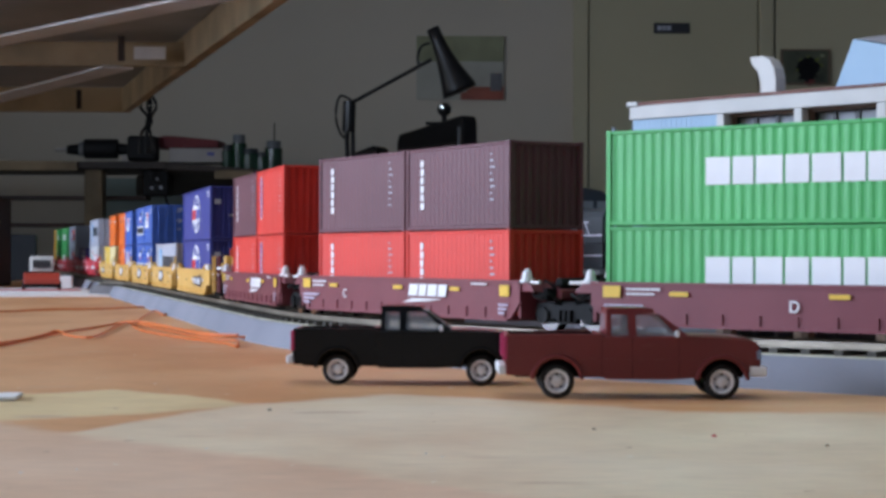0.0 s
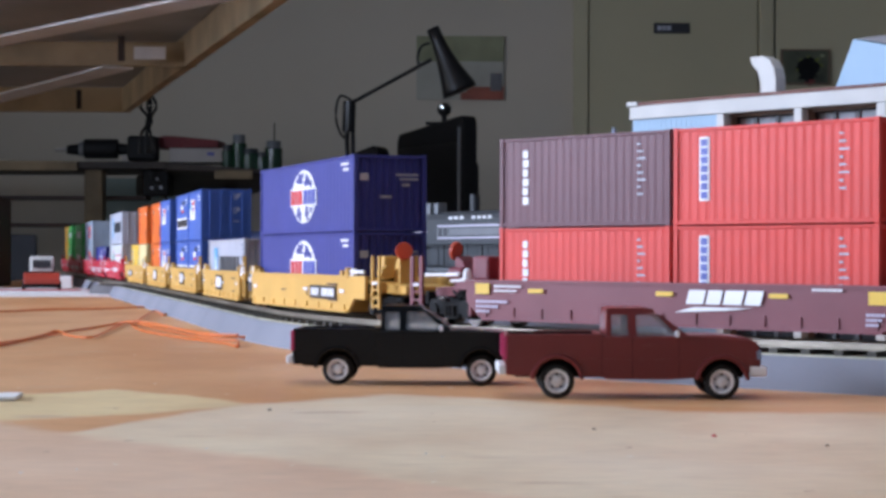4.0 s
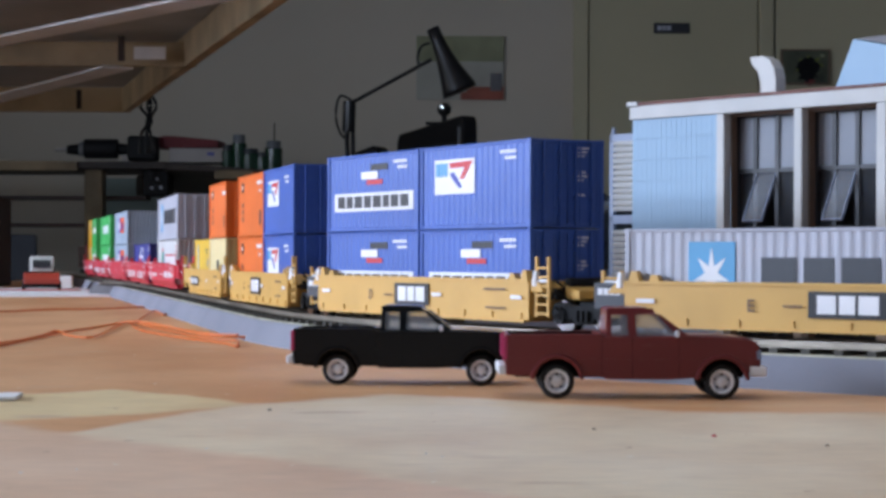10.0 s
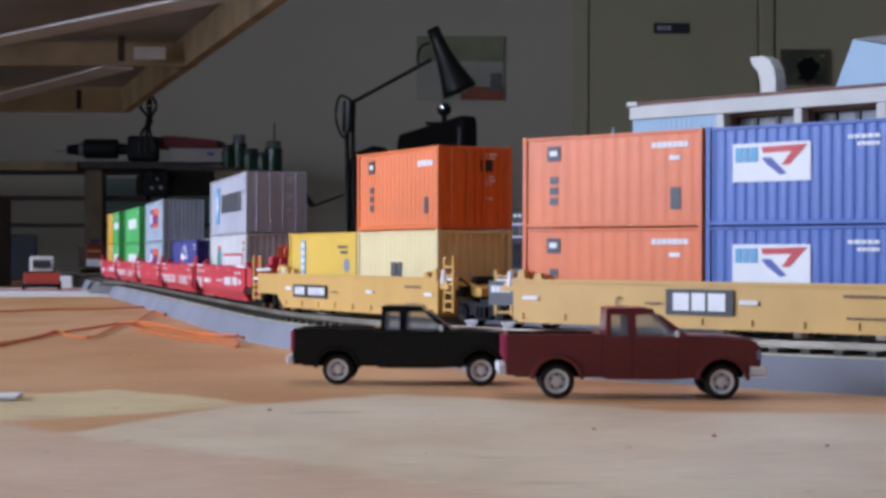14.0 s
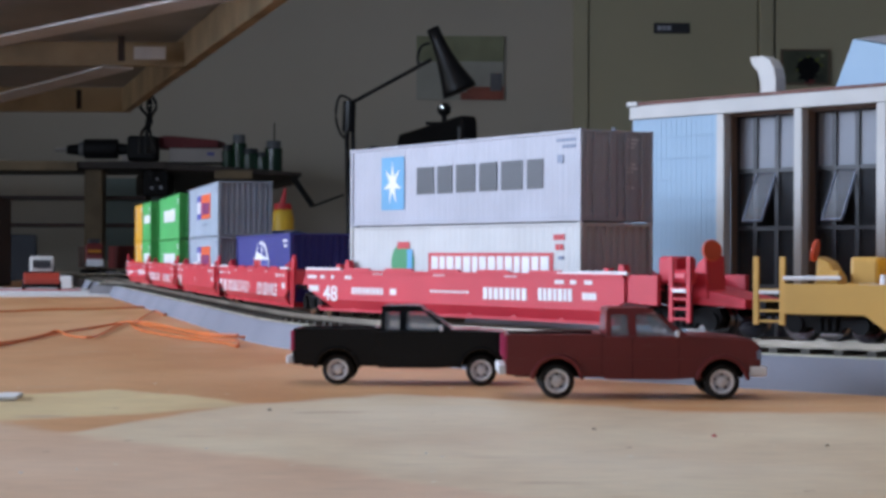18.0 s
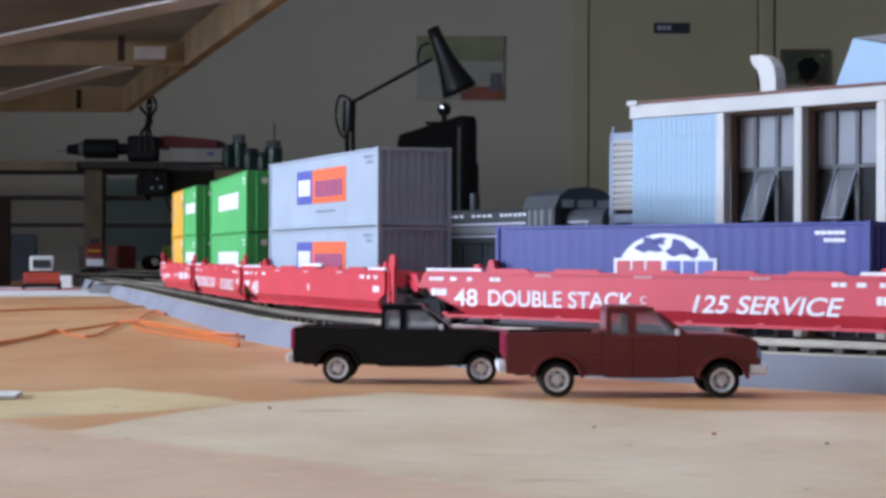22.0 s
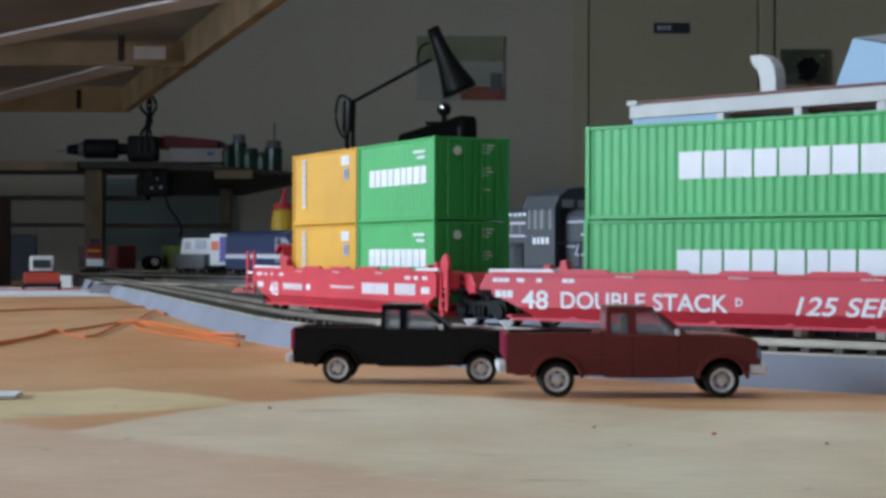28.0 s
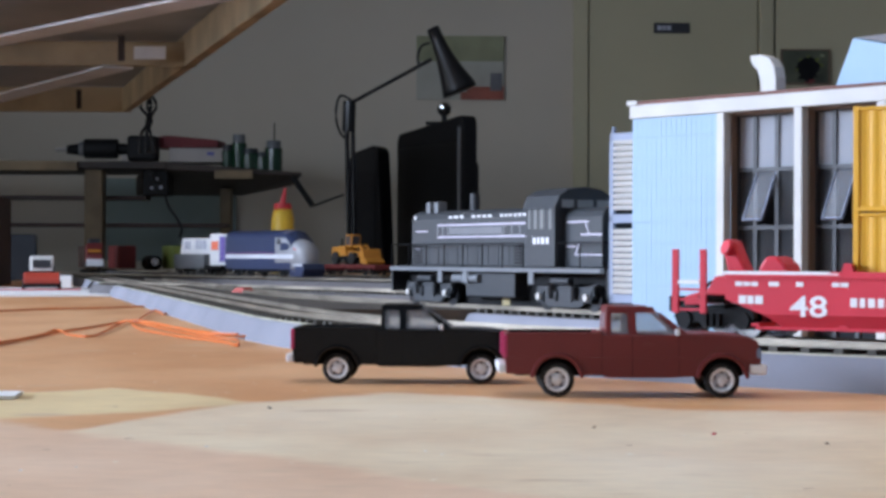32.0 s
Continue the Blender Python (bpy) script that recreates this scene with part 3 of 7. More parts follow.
def well_car(kind, behind, load, first=False, last=False):
    sp = SPECS[kind]
    half, top, bottom, mat = sp["half"], sp["top"], sp["bottom"], sp["mat"]
    car = thing("well_car", sp["look"] + " " + load, "well car", group="train of well cars")
    back, front = (half - (0 if last else 2.4), half - (0 if first else 8.0)) if kind == "sp" else (half, half)
    part("well_sides", side_panel(top, bottom, half, kind, back, front), mat, car)
    bm = bmesh.new()
    box(bm, -half + 8, half - 8, -15.5, 15.5, bottom, bottom + 0.8)
    for x in np.linspace(-half + 8, half - 8, 8):
        box(bm, x - 1.2, x + 1.2, -15.8, 15.8, bottom + 0.8, bottom + 1.6)
    part("well_floor", bm, mat, car)
    ends = []
    for s in (-1, 1):
        tail = (s > 0 and first) or (s < 0 and last)
        half = sp["half"] - (0 if kind != "sp" or tail else 8.0 if s > 0 else 2.4)
        outer = sp["pitch"] / 2 - 2 + ({"bn": 12, "tt": 26 if s > 0 else 16, "sp": 32 if s > 0 else 14}[kind] if tail else 0)
        skirt = {("tt", 1): 93, ("tt", -1): 102, ("sp", 1): 111}.get((kind, s)) if tail else None
        if skirt:
            low = 2.5 if kind == "tt" else 9.7
            for y in (-16.4, 16.4):
                bm = bmesh.new()
                prism(bm, [(s * (half - 0.2), top), (s * skirt, top), (s * skirt, 7.6 if kind == "tt" else 9.0), (s * (half + 7), 7.6 if kind == "tt" else 9.2), (s * (half - 0.2), low)], y - 0.7, y + 0.7)
                part("end_skirt", bm, mat, car, "raised side over the end bogie", bevel=0.2)
        ends.append(outer)
        bm = bmesh.new()
        if kind == "sp" and s > 0 and not tail:
            prism(bm, [(half - 1, top - 0.9), (half + 13, top - 0.9), (half + 16, top - 4.5), (half + 16, 10.6), (half - 1, 10.6)], -11.5, 11.5)
        prism(bm, [(s * (half - 1), top - 1.5), (s * (half + 3), top - 1.5), (s * outer, 12.6 if kind != "sp" else 11.2), (s * outer, 9.8 if kind != "sp" else 8.6), (s * (half + 2), 9.8), (s * (half - 1), 5.0)], -9 if kind != "sp" else -5, 9)
        box(bm, s * (half - 1) - 0.7, s * (half - 1) + 0.7, -16.5, 16.5, 12.4 if kind == "sp" else bottom + 1, top - 0.5)
        for y in (-12.5, 12.5):
            prism(bm, [(s * (half - 1), top), (s * (half + 4), top - 0.6), (s * (half + 7), 12), (s * (half - 1), 12)], y - 3.8, y + 3.8)
        part("end_platform", bm, mat, car, bevel=0.3)
        bm = bmesh.new()
        x0 = half + 6.5
        cyl(bm, (s * x0, -7, 14.4), (s * x0, 6, 14.4), 2.0, 12)
        box(bm, *sorted((s * (x0 - 3.5), s * (x0 + 2))), -12.5, -8, 9.6, 13.2)
        tube(bm, curve_points([(s * (half + 2), -13.5, 12.6), (s * (half + 6), -14.6, 10.4), (s * (half + 10), -13, 11.6), (s * (half + 11), -9, 9.0)], 4), 0.5, 6)
        tube(bm, curve_points([(s * (half + 3), -10, 14.6), (s * (half + 7), -12, 15.6), (s * (half + 10), -10, 13.0)], 4), 0.4, 6)
        part("brake_rigging", bm, BOGIE, car, "black air brake rigging")
        # walkway bars and end rails
        bm = bmesh.new()
        y = -17.3
        if kind == "sp":
            cyl(bm, (s * (half - (33 if tail else 25 if s < 0 else 17)), y, top + 0.2), (s * (half + 1), y, top + 0.2), 0.7, 8)
        else:
            cyl(bm, (s * (half - 2), y + 2, top - 0.4), (s * (half + 9), y + 2, top - 0.4), 0.5, 8)
        part("grab_bar", bm, WHITE, car, "white grab bar")
        if kind == "bn":
            for y in (-15.2, 15.2):
                bm = bmesh.new()
                x0 = s * (half + 1.5)
                cyl(bm, (x0, y, top - 0.5), (x0, y, top + 0.5), 2.3, 12, 2.3)
                cyl(bm, (x0, y, top + 0.5), (x0, y, top + 2.6), 1.6, 12, 1.35)
                cyl(bm, (x0, y, top + 2.6), (x0, y, top + 3.7), 1.35, 12, 0.5)
                part("stack_cone", bm, WHITE, car, "white locking cone")
        else:
            posts = [(half - 10, 1.9), (half - 3, 2.9)]
            if kind == "sp" and s < 0:
                posts = [(half - 35, 3.2)] if tail else [(half - 28.0, 3.6), (half - 21.5, 2.2)]
            for x0, h in posts:
                bm = bmesh.new()
                prism(bm, [(s * (x0 - 2.0), top - 0.5), (s * (x0 - 1.0), top + h), (s * (x0 + 1.0), top + h), (s * (x0 + 2.0), top - 0.5)], -16.8, -14.6)
                part("guide_post", bm, mat, car)
        if kind == "tt":
            bm = bmesh.new()
            cyl(bm, (s * (half + 2.2), -15.5, top - 2), (s * (half + 2.2), -15.5, top + 2.6), 1.5, 10, 1.0)
            part("stack_cone", bm, WHITE, car, "white locking cone")
        if tail and not (kind == "sp" and s < 0):
            x0 = {("tt", 1): 98, ("tt", -1): -110.5, ("sp", 1): 115.5, ("bn", -1): -108}[(kind, s)]
            ladder(car, x0, -15.6, 4.6, 23.0, mat, 4.4 if kind == "bn" else 7.6, 0.8, 0.6)
            bm = bmesh.new()
            box(bm, x0 + 0.9, x0 + (3.5 if kind == "bn" else 6.7), -16.2, -15.0, 13.0, 13.9)
            part("step", bm, WHITE, car, "white end step")
            xw = {("tt", 1): 97.5, ("tt", -1): -98, ("sp", 1): 119, ("bn", -1): -99}[(kind, s)]
            bm = bmesh.new()
            prism(bm, [(xw - 7.5 * s, 11), (xw - 6.8 * s, 17.5), (xw - 4.2 * s, 21.5), (xw - 0.8 * s, 23.2), (xw, 11)], -5.5, 1.5)
            part("brake_stand", bm, mat, car, "upright brake stand", bevel=0.4)
            bm = bmesh.new()
            cyl(bm, (xw - 0.4 * s, -4, 24.6), (xw + 0.8 * s, -4.2, 24.8), 3.1, 20)
            part("brake_wheel", bm, BRAKE_RED, car, "orange-red hand brake wheel", bevel=0.3)
            bm = bmesh.new()
            box(bm, *sorted((xw - 19 * s, xw - 11 * s)), -8, 0, 15, 23.0)
            part("brake_valve", bm, mat, car, "boxy brake valve", bevel=1.0)
            bm = bmesh.new()
            cyl(bm, (xw - 9 * s, -9, 17), (xw - 3 * s, -9, 17), 2.4, 12)
            part("brake_cylinder", bm, mat, car, bevel=0.3)
            if kind != "sp":
                bm = bmesh.new()
                a, b = (skirt or 100) - 16, (skirt or 100)
                cyl(bm, (s * a, -17.2, top + 1.6), (s * b, -17.2, top + 1.4), 0.6, 8)
                part("grab_bar", bm, WHITE, car, "white grab bar")
        elif kind == "sp" and s > 0:
            ladder(car, half + 0.8, -16.4, 4.4, top + 1.0, mat, 4.8)
            bm = bmesh.new()
            prism(bm, [(half + 0.4, top - 1), (half, top + 2.4), (half + 1.4, top + 4.6), (half + 3.4, top + 5.6), (half + 5.4, top + 4.6), (half + 6.4, top + 2.4), (half + 5.8, top - 1)], -16.6, -15.2)
            part("brake_wheel", bm, mat, car, "round guard over the ladder", bevel=0.3)
        elif kind == "tt":
            ladder(car, s * (half + 5.5) - 3.2, -15.4, 4.4, top + (7.0 if s > 0 else 3.0), mat, 6.6, 0.55, 0.9)
    half = sp["half"]
    if kind == "tt" and not last:
        bm = bmesh.new()
        box(bm, -half - 11.5, -half - 0.8, -16.0, -15.0, 7.6, 15.2)
        part("number_board", bm, INK, car, "dark board with pale marks")
        block(car, "mark", -half - 10.4, -half - 2.0, 11.6, 13.6, WHITE, -16.02, 4)
    if last and kind == "sp":
        for nm, pts, y0, y1 in (("brake_stand", [(-half - 5.0, 16), (-half - 7.2, 24.5), (-half - 6.2, 27.8), (-half - 3.6, 26.8), (-half - 1.6, 22), (-half + 1.5, 16)], -5, 1),
                                ("brake_cylinder", [(-half + 4.5, 16.5), (-half + 5.5, 20.0), (-half + 7.4, 22.6), (-half + 10.4, 22.8), (-half + 13.2, 20.4), (-half + 14.6, 16.5)], -8, 2)):
            bm = bmesh.new()
            prism(bm, pts, y0, y1)
            part(nm, bm, mat, car, "upright brake stand" if nm == "brake_stand" else "low brake cylinder", bevel=0.8)
        bm = bmesh.new()
        cyl(bm, (-half - 5.8, -6.2, 25.4), (-half - 5.2, -5.2, 25.0), 2.2, 16)
        part("brake_wheel", bm, mat, car, "round hand brake wheel", bevel=0.3)
        ladder(car, -half - 16.4, -15.5, 6.8, 24.6, mat, 8.6, 1.0)
        bm = bmesh.new()
        box(bm, -half - 15.4, -half - 8.8, -16.2, -15.0, 15.0, 16.0)
        part("step", bm, WHITE, car, "white end step")
    for s, yes in ((1, first), (-1, last)):
        if yes:
            bm = bmesh.new()
            x = s * (ends[(s + 1) // 2])
            box(bm, min(x, x + s * 4), max(x, x + s * 4), -2, 2, 7.6, 10.6)
            box(bm, min(x + s * 3, x + s * 6), max(x + s * 3, x + s * 6), -3, 3, 6.8, 11.2)
            part("coupler", bm, BOGIE, car, "black knuckle coupler", bevel=0.3)
    bogie(car, -sp["pitch"] / 2 + (0 if kind != "sp" else 0.6 if last else -2.6), behind)
    if first:
        bogie(car, sp["pitch"] / 2 + 4, behind)
    MOVING.append((car, lambda t, b=behind: car_pose(b, t), 0.5))
    return car


CARS = {}
BEHIND = dict(ev0=0, bn1=187.8, bn2=375.6, cma=607.4, mae=788.2, ell=969.0, ob=1149.8, orr=1330.6, ma=1575.4, cm2=1784.8, po=1992.9, ev=2201.0, yg=2409.2)
for key, kind, load, first, last in (
        ("ev0", "bn", "under two green boxes", False, False), ("bn1", "bn", "under four short boxes", False, False), ("bn2", "bn", "under red and brown short boxes", False, True),
        ("cma", "tt", "under two violet-blue boxes", True, False), ("mae", "tt", "under one low grey box", False, False), ("ell", "tt", "under four blue short boxes", False, False),
        ("ob", "tt", "under orange and blue short boxes", False, False), ("orr", "tt", "under yellow, cream and orange boxes", False, True),
        ("ma", "sp", "under two grey boxes", True, False), ("cm2", "sp", "under one low blue box", False, False), ("po", "sp", "under two grey boxes", False, False),
        ("ev", "sp", "under two green boxes", False, False), ("yg", "sp", "under yellow and green short boxes", False, True)):
    CARS[key] = (well_car(kind, BEHIND[key], load, first, last), kind)


def side_marks():
    def on(key, name, x0, x1, z0, z1, mat, n=1, slit=0.0, gap=0.16, label=""):
        car, kind = CARS[key]
        return block(car, name, x0, x1, z0, z1, mat, NEAR[kind] - 0.02, n, slit, gap, label)

    def words(key, text, x, z, size, width, shear=0.0):
        car, kind = CARS[key]
        ink = REVEAL if kind == "tt" else WHITE
        part("lettering", writing(text, size, width, ink, shear), None, car, "small dark lettering" if kind == "tt" else "white painted lettering", at=at(x, NEAR[kind] - 0.05, z))
    def road_emblem(key, x):
        car, kind = CARS[key]
        y = NEAR[kind] - 0.02
        block(car, "emblem", x, x + 27, 9.5, 13.5, WHITE, y, 4, 0.12, 0.14, "white slanting block lettering", 0.3)
        bm = bmesh.new()
        prism(bm, [(x - 4.4, 7.0), (x + 2.6, 8.7), (x + 23.5, 8.7), (x + 14.5, 7.9)], y, y - 0.12)
        part("emblem_wedge", bm, WHITE, car, "white wedge under the lettering")

    for key in ("ev0", "bn1", "bn2"):
        on(key, "yellow_patch", -76.2, -70, 11.0, 14.4, LEMON)
        on(key, "yellow_patch", 69.9, 75.6, 10.4, 13.9, LEMON)
        for x in (-53, -2, 38):
            on(key, "reflector", x, x + 6.3, 11.6, 12.9, LEMON)
        on(key, "lettering", -68, -56, 13.2, 13.8, WHITE, 7)
        on(key, "lettering", -68, -58, 11.8, 12.4, WHITE, 6)
        for k in range(3):
            on(key, "lettering", -76, -62 - 4 * k, 8.2 - 1.5 * k, 9.0 - 1.5 * k, LILAC, 8 - 2 * k)
            on(key, "lettering", 69, 75 - k, 7.4 - 1.3 * k, 8.1 - 1.3 * k, LILAC, 4)
        on(key, "lettering", 52, 62, 13.8, 14.4, WHITE, 6)
        if key != "ev0":
            road_emblem(key, 9.2)
    road_emblem("ev0", 29.6)
    words("ev0", "D", -14, 7.8, 3.2, 3.0)
    words("bn1", "C", -41.9, 7.8, 3.2, 3.0)
    for key, text in (("cma", "A"), ("mae", "E"), ("ell", "D"), ("ob", "C"), ("orr", "B")):
        words(key, text, 17.5 if key == "cma" else -31, 7.8, 3.4, 2.2)
        for x in (-68, 13.5, 63):
            on(key, "reflector", x, x + 6.2, 9.6, 10.8, WHITE)
        on(key, "lettering", 47, 60, 12.2, 12.9, REVEAL, 7)
        on(key, "lettering", 48, 60, 6.4, 7.0, REVEAL, 6)
        on(key, "lettering", -20, -14, 9.2, 9.8, REVEAL, 4)
        if key in ("cma", "orr"):
            x = 23.2 if key == "cma" else -59.6
            on(key, "mark_plate", x, x + 35.4, 6.9, 11.9, BLACK, label="black plate with white marks")
            block(CARS[key][0], "mark", x + 1.8, x + 12.6, 8.0, 10.9, WHITE, NEAR["tt"] - 0.16, 4, 0.2, 0.26)
            block(CARS[key][0], "mark", x + 16.4, x + 33.6, 8.0, 10.9, WHITE, NEAR["tt"] - 0.16, 6, 0.2, 0.26)
        else:
            on(key, "mark_plate", -12.2, 11.5, 6.4, 13.7, BLACK, label="black plate with white blocks")
            block(CARS[key][0], "mark", -10, 9.4, 7.6, 12.6, WHITE, NEAR["tt"] - 0.16, 3, 0.2, 0.16)
    for key in ("ma", "cm2", "po", "ev", "yg"):
        words(key, "48", -77.8 if key == "yg" else -82, 6.5, 5.6, 10.6)
        for x, w in ((-94, 7), (-84, 3), (-76, 2), (-66, 5), (63, 5), (71, 3), (78, 4)):
            on(key, "lettering", x, x + w, 14.6, 15.8, WHITE, max(w // 2, 1))
        on(key, "lettering", 77, 84, 10.0, 12.2, WHITE, 4, 0.2)
        on(key, "lettering", -93, -85.5, 9.8, 12.0, WHITE, 3, 0.2)
        for x in (-46, -6, 36):
            on(key, "lettering", x, x + 7, 16.4, 17.0, WHITE, 4)
    for key in ("cm2", "ev"):
        words(key, "DOUBLE STACK", -66.4, 6.9, 5.0, 60.5)
        words(key, "125 SERVICE", 16, 6.7, 5.0, 51, 0.25)
        words(key, "C" if key == "cm2" else "D", -3.4, 8.8, 2.2, 2.2)
    for key in ("ma", "yg"):
        on(key, "lettering", -61, -38.6, 9.3, 11.7, WHITE, 9, 0.2, 0.3)
        on(key, "lettering", -34, -30, 9.5, 11.6, WHITE, 1)
        on(key, "lettering", -8, 16, 10.8, 11.6, WHITE, 10, 0.0, 0.3)
        on(key, "lettering", 23.9, 48.7, 9.2, 13.0, WHITE, 8, 0.14, 0.25, "white block lettering")
        on(key, "lettering", 54.3, 72.2, 9.4, 13.2, WHITE, 7, 0.14, 0.25, "white block lettering")
    bm = bmesh.new()
    cyl(bm, (-7, -17.3, 19.0), (17, -17.3, 19.0), 0.7, 8)
    part("grab_bar", bm, WHITE, CARS["po"][0], "white grab bar")
    words("po", "B", -0.4, 9.2, 2.6, 2.2)


side_marks()


# ---- containers ----
BODY = {}


def container_mesh(length, style, mat):
    """Ribbed walls and roof, 28 wide and 28.1 high, standing on z = 0."""
    key = (length, style, mat.name)
    if key in BODY:
        return BODY[key]
    w, h, half = 13.62, 27.9, length / 2 - 0.5
    deep, pitch = (0.15, 3.35) if style in ("doors", "ribbed_end") else (0.10, 3.0) if style == "fine" else (0.06, 4.6)
    bm = bmesh.new()

    def ribs(a0, a1, flat=False, deep=deep, pitch=pitch):
        if flat:
            return [(a0, 0.5), (a1, 0.5)]
        n = max(int((a1 - a0) / pitch), 2)
        p = (a1 - a0) / n
        line = [(a0, 0.15)]
        for i in range(n):
            x = a0 + i * p
            line += [(x + p * 0.10, 0.15), (x + p * 0.38, 0.15), (x + p * 0.58, 0.15 + deep), (x + p * 0.90, 0.15 + deep)]
        return line + [(a1, 0.15)]
    plan = [(x, -w + d) for x, d in ribs(-half + 0.8, half - 0.8)]
    plan += [(half - d, y) for y, d in ribs(-w + 0.8, w - 0.8, style == "doors", 0.85, 2.8)]
    plan += [(-x, w - d) for x, d in ribs(-half + 0.8, half - 0.8)]
    plan += [(-half + d, -y) for y, d in ribs(-w + 0.8, w - 0.8, False, 0.4, 2.8)]
    loft(bm, [[(x, y, 0.5) for x, y in plan], [(x, y, h - 0.4) for x, y in plan]])
    body = mesh_of(bm, "body", mat)
    bm = bmesh.new()
    half = length / 2
    for sx in (-1, 1):
        for sy in (-1, 1):
            x, y = sx * (half - 0.85), sy * (14 - 0.85)
            box(bm, x - 0.8, x + 0.8, y - 0.8, y + 0.8, 0.2, 27.9)
            for z in (0.0, 26.5):
                box(bm, x - 0.85, x + 0.85, y - 0.85, y + 0.85, z, z + 1.6)
        x = sx * (half - 0.7)
        for z in (0.25, 26.7):
            box(bm, x - 0.6, x + 0.6, -12.4, 12.4, z, z + 1.2)
    for sy in (-1, 1):
        y = sy * 13.5
        box(bm, -half + 1.7, half - 1.7, y - 0.42, y + 0.42, 0.2, 1.5)
        box(bm, -half + 1.7, half - 1.7, y - 0.42, y + 0.42, 27.0, 27.9)
    frame_mesh = mesh_of(bm, "frame", mat)
    BODY[key] = (body, frame_mesh)
    return BODY[key]


DOOR_MESH = {}


def container_doors(box_thing, length, mat):
    if mat.name not in DOOR_MESH:
        bm = bmesh.new()
        box(bm, -0.3, 0.35, 0.25, 12.3, 1.6, 26.5)
        for z in (6.9, 13.2, 19.6):
            box(bm, 0.3, 0.7, 0.8, 11.8, z, z + 0.9)
        for y in (1.0, 4.6, 8.2, 11.2):
            box(bm, 0.3, 0.62, y, y + 0.6, 2.0, 26.0)
        panel = mesh_of(bm, "door", mat)
        bm = bmesh.new()
        cyl(bm, (1.0, 0, 0.8), (1.0, 0, 27.2), 0.48, 8)
        for z in (3, 9.5, 17, 24):
            box(bm, 0.3, 1.5, -0.8, 0.8, z, z + 0.8)
        box(bm, 0.6, 1.0, -2.2, 0.3, 10.8, 11.5)
        rod = mesh_of(bm, "lock_rod", mat)
        DOOR_MESH[mat.name] = (panel, rod)
    panel, rod = DOOR_MESH[mat.name]
    for s in (0, 180):
        d = part("door", panel, None, box_thing, at=at(length / 2 - 0.55, 0, 0) @ Matrix.Diagonal((1, 1 if s == 0 else -1, 1, 1)))
        for y in (3.0, 9.0):
            part("lock_rod", rod, None, d, at=at(0, y, 0))
        if s == 0:
            bm = bmesh.new()
            for z, w in ((25.0, 4.2), (23.8, 3.4), (22.6, 2.4), (17.4, 3.0), (16.2, 3.6), (15.0, 2.0), (10.2, 2.6)):
                box(bm, 0.36, 0.44, 4.0, 4.0 + w, z, z + 0.6)
            tagged(part("mark", bm, WHITE, d, "small white door marks"), kind="stuff")


def container(key, level, length, x, mat, style, label, colours=""):
    """x: the box's centre along its well car. level 0 sits in the well, 1 on the lower box."""
    car, kind = CARS[key]
    lift = {"bn": 3.65, "tt": 3.5, "sp": 5.2}[kind] + SETTLE[key]
    z = lift + level * 28.15
    c = thing("shipping_container", label, "container", group="containers on the train")
    body, fr = container_mesh(length, style, mat)
    part("body", body, None, c)
    part("frame", fr, None, c, bevel=0.14)
    if style == "doors":
        container_doors(c, length, mat)
    local = at(x, 0, z)
    MOVING.append((c, lambda t, b=BEHIND[key], m=local: car_pose(b, t) @ m, 0.5))
    return c


SETTLE = dict(ev0=0.1, bn1=-0.2, bn2=0.1, cma=0.2, mae=-0.5, ell=0.1, ob=0.0, orr=0.3, ma=0.1, cm2=-1.1, po=-0.2, ev=0.1, yg=1.1)
NS = -13.52   # the near side of a box, just proud of its ribs


def oval(bm, x, z, rx, rz, y, n=28):
    ring = [(x + rx * math.cos(a), z + rz * math.sin(a)) for a in np.linspace(0, 2 * math.pi, n, endpoint=False)]
    prism(bm, ring, y, y - 0.07)


def globe(c, x, z, rx, rz):
    """A wide white globe emblem with land left open, crossed by a band of blocks."""
    bm = bmesh.new()
    oval(bm, x, z, rx, rz, NS)
    part("emblem", bm, WHITE, c, "wide white globe emblem")
    for dx, dz, a, b in ((-0.34, 0.66, 0.26, 0.20), (-0.12, 0.80, 0.16, 0.10), (0.30, 0.58, 0.24, 0.22), (0.58, 0.46, 0.16, 0.12), (-0.40, -0.60, 0.20, 0.20), (-0.28, -0.80, 0.10, 0.12), (0.28, -0.56, 0.16, 0.20), (0.34, -0.78, 0.09, 0.12), (0.64, -0.50, 0.12, 0.10)):
        bm = bmesh.new()
        ring = []
        for k in range(13):
            t = 2 * math.pi * k / 13
            r = 1 + 0.28 * math.sin(3 * t + dx * 9) + 0.16 * math.sin(5 * t + dz * 7)
            ring.append((x + dx * rx + a * rx * r * math.cos(t), z + dz * rz + b * rz * r * math.sin(t)))
        prism(bm, ring, NS - 0.07, NS - 0.14)
        part("emblem_land", bm, NAVY, c)
    block(c, "emblem_band", x - rx * 1.10, x + rx * 1.10, z - rz * 0.36, z + rz * 0.32, WHITE, NS - 0.15)
    block(c, "emblem_block", x - rx * 1.06, x - 0.5, z - rz * 0.29, z + rz * 0.25, PRINT_RED, NS - 0.28, 3, 0.16)
    block(c, "emblem_block", x + 0.5, x + rx * 1.06, z - rz * 0.29, z + rz * 0.25, PRINT_BLUE, NS - 0.28, 3, 0.16)


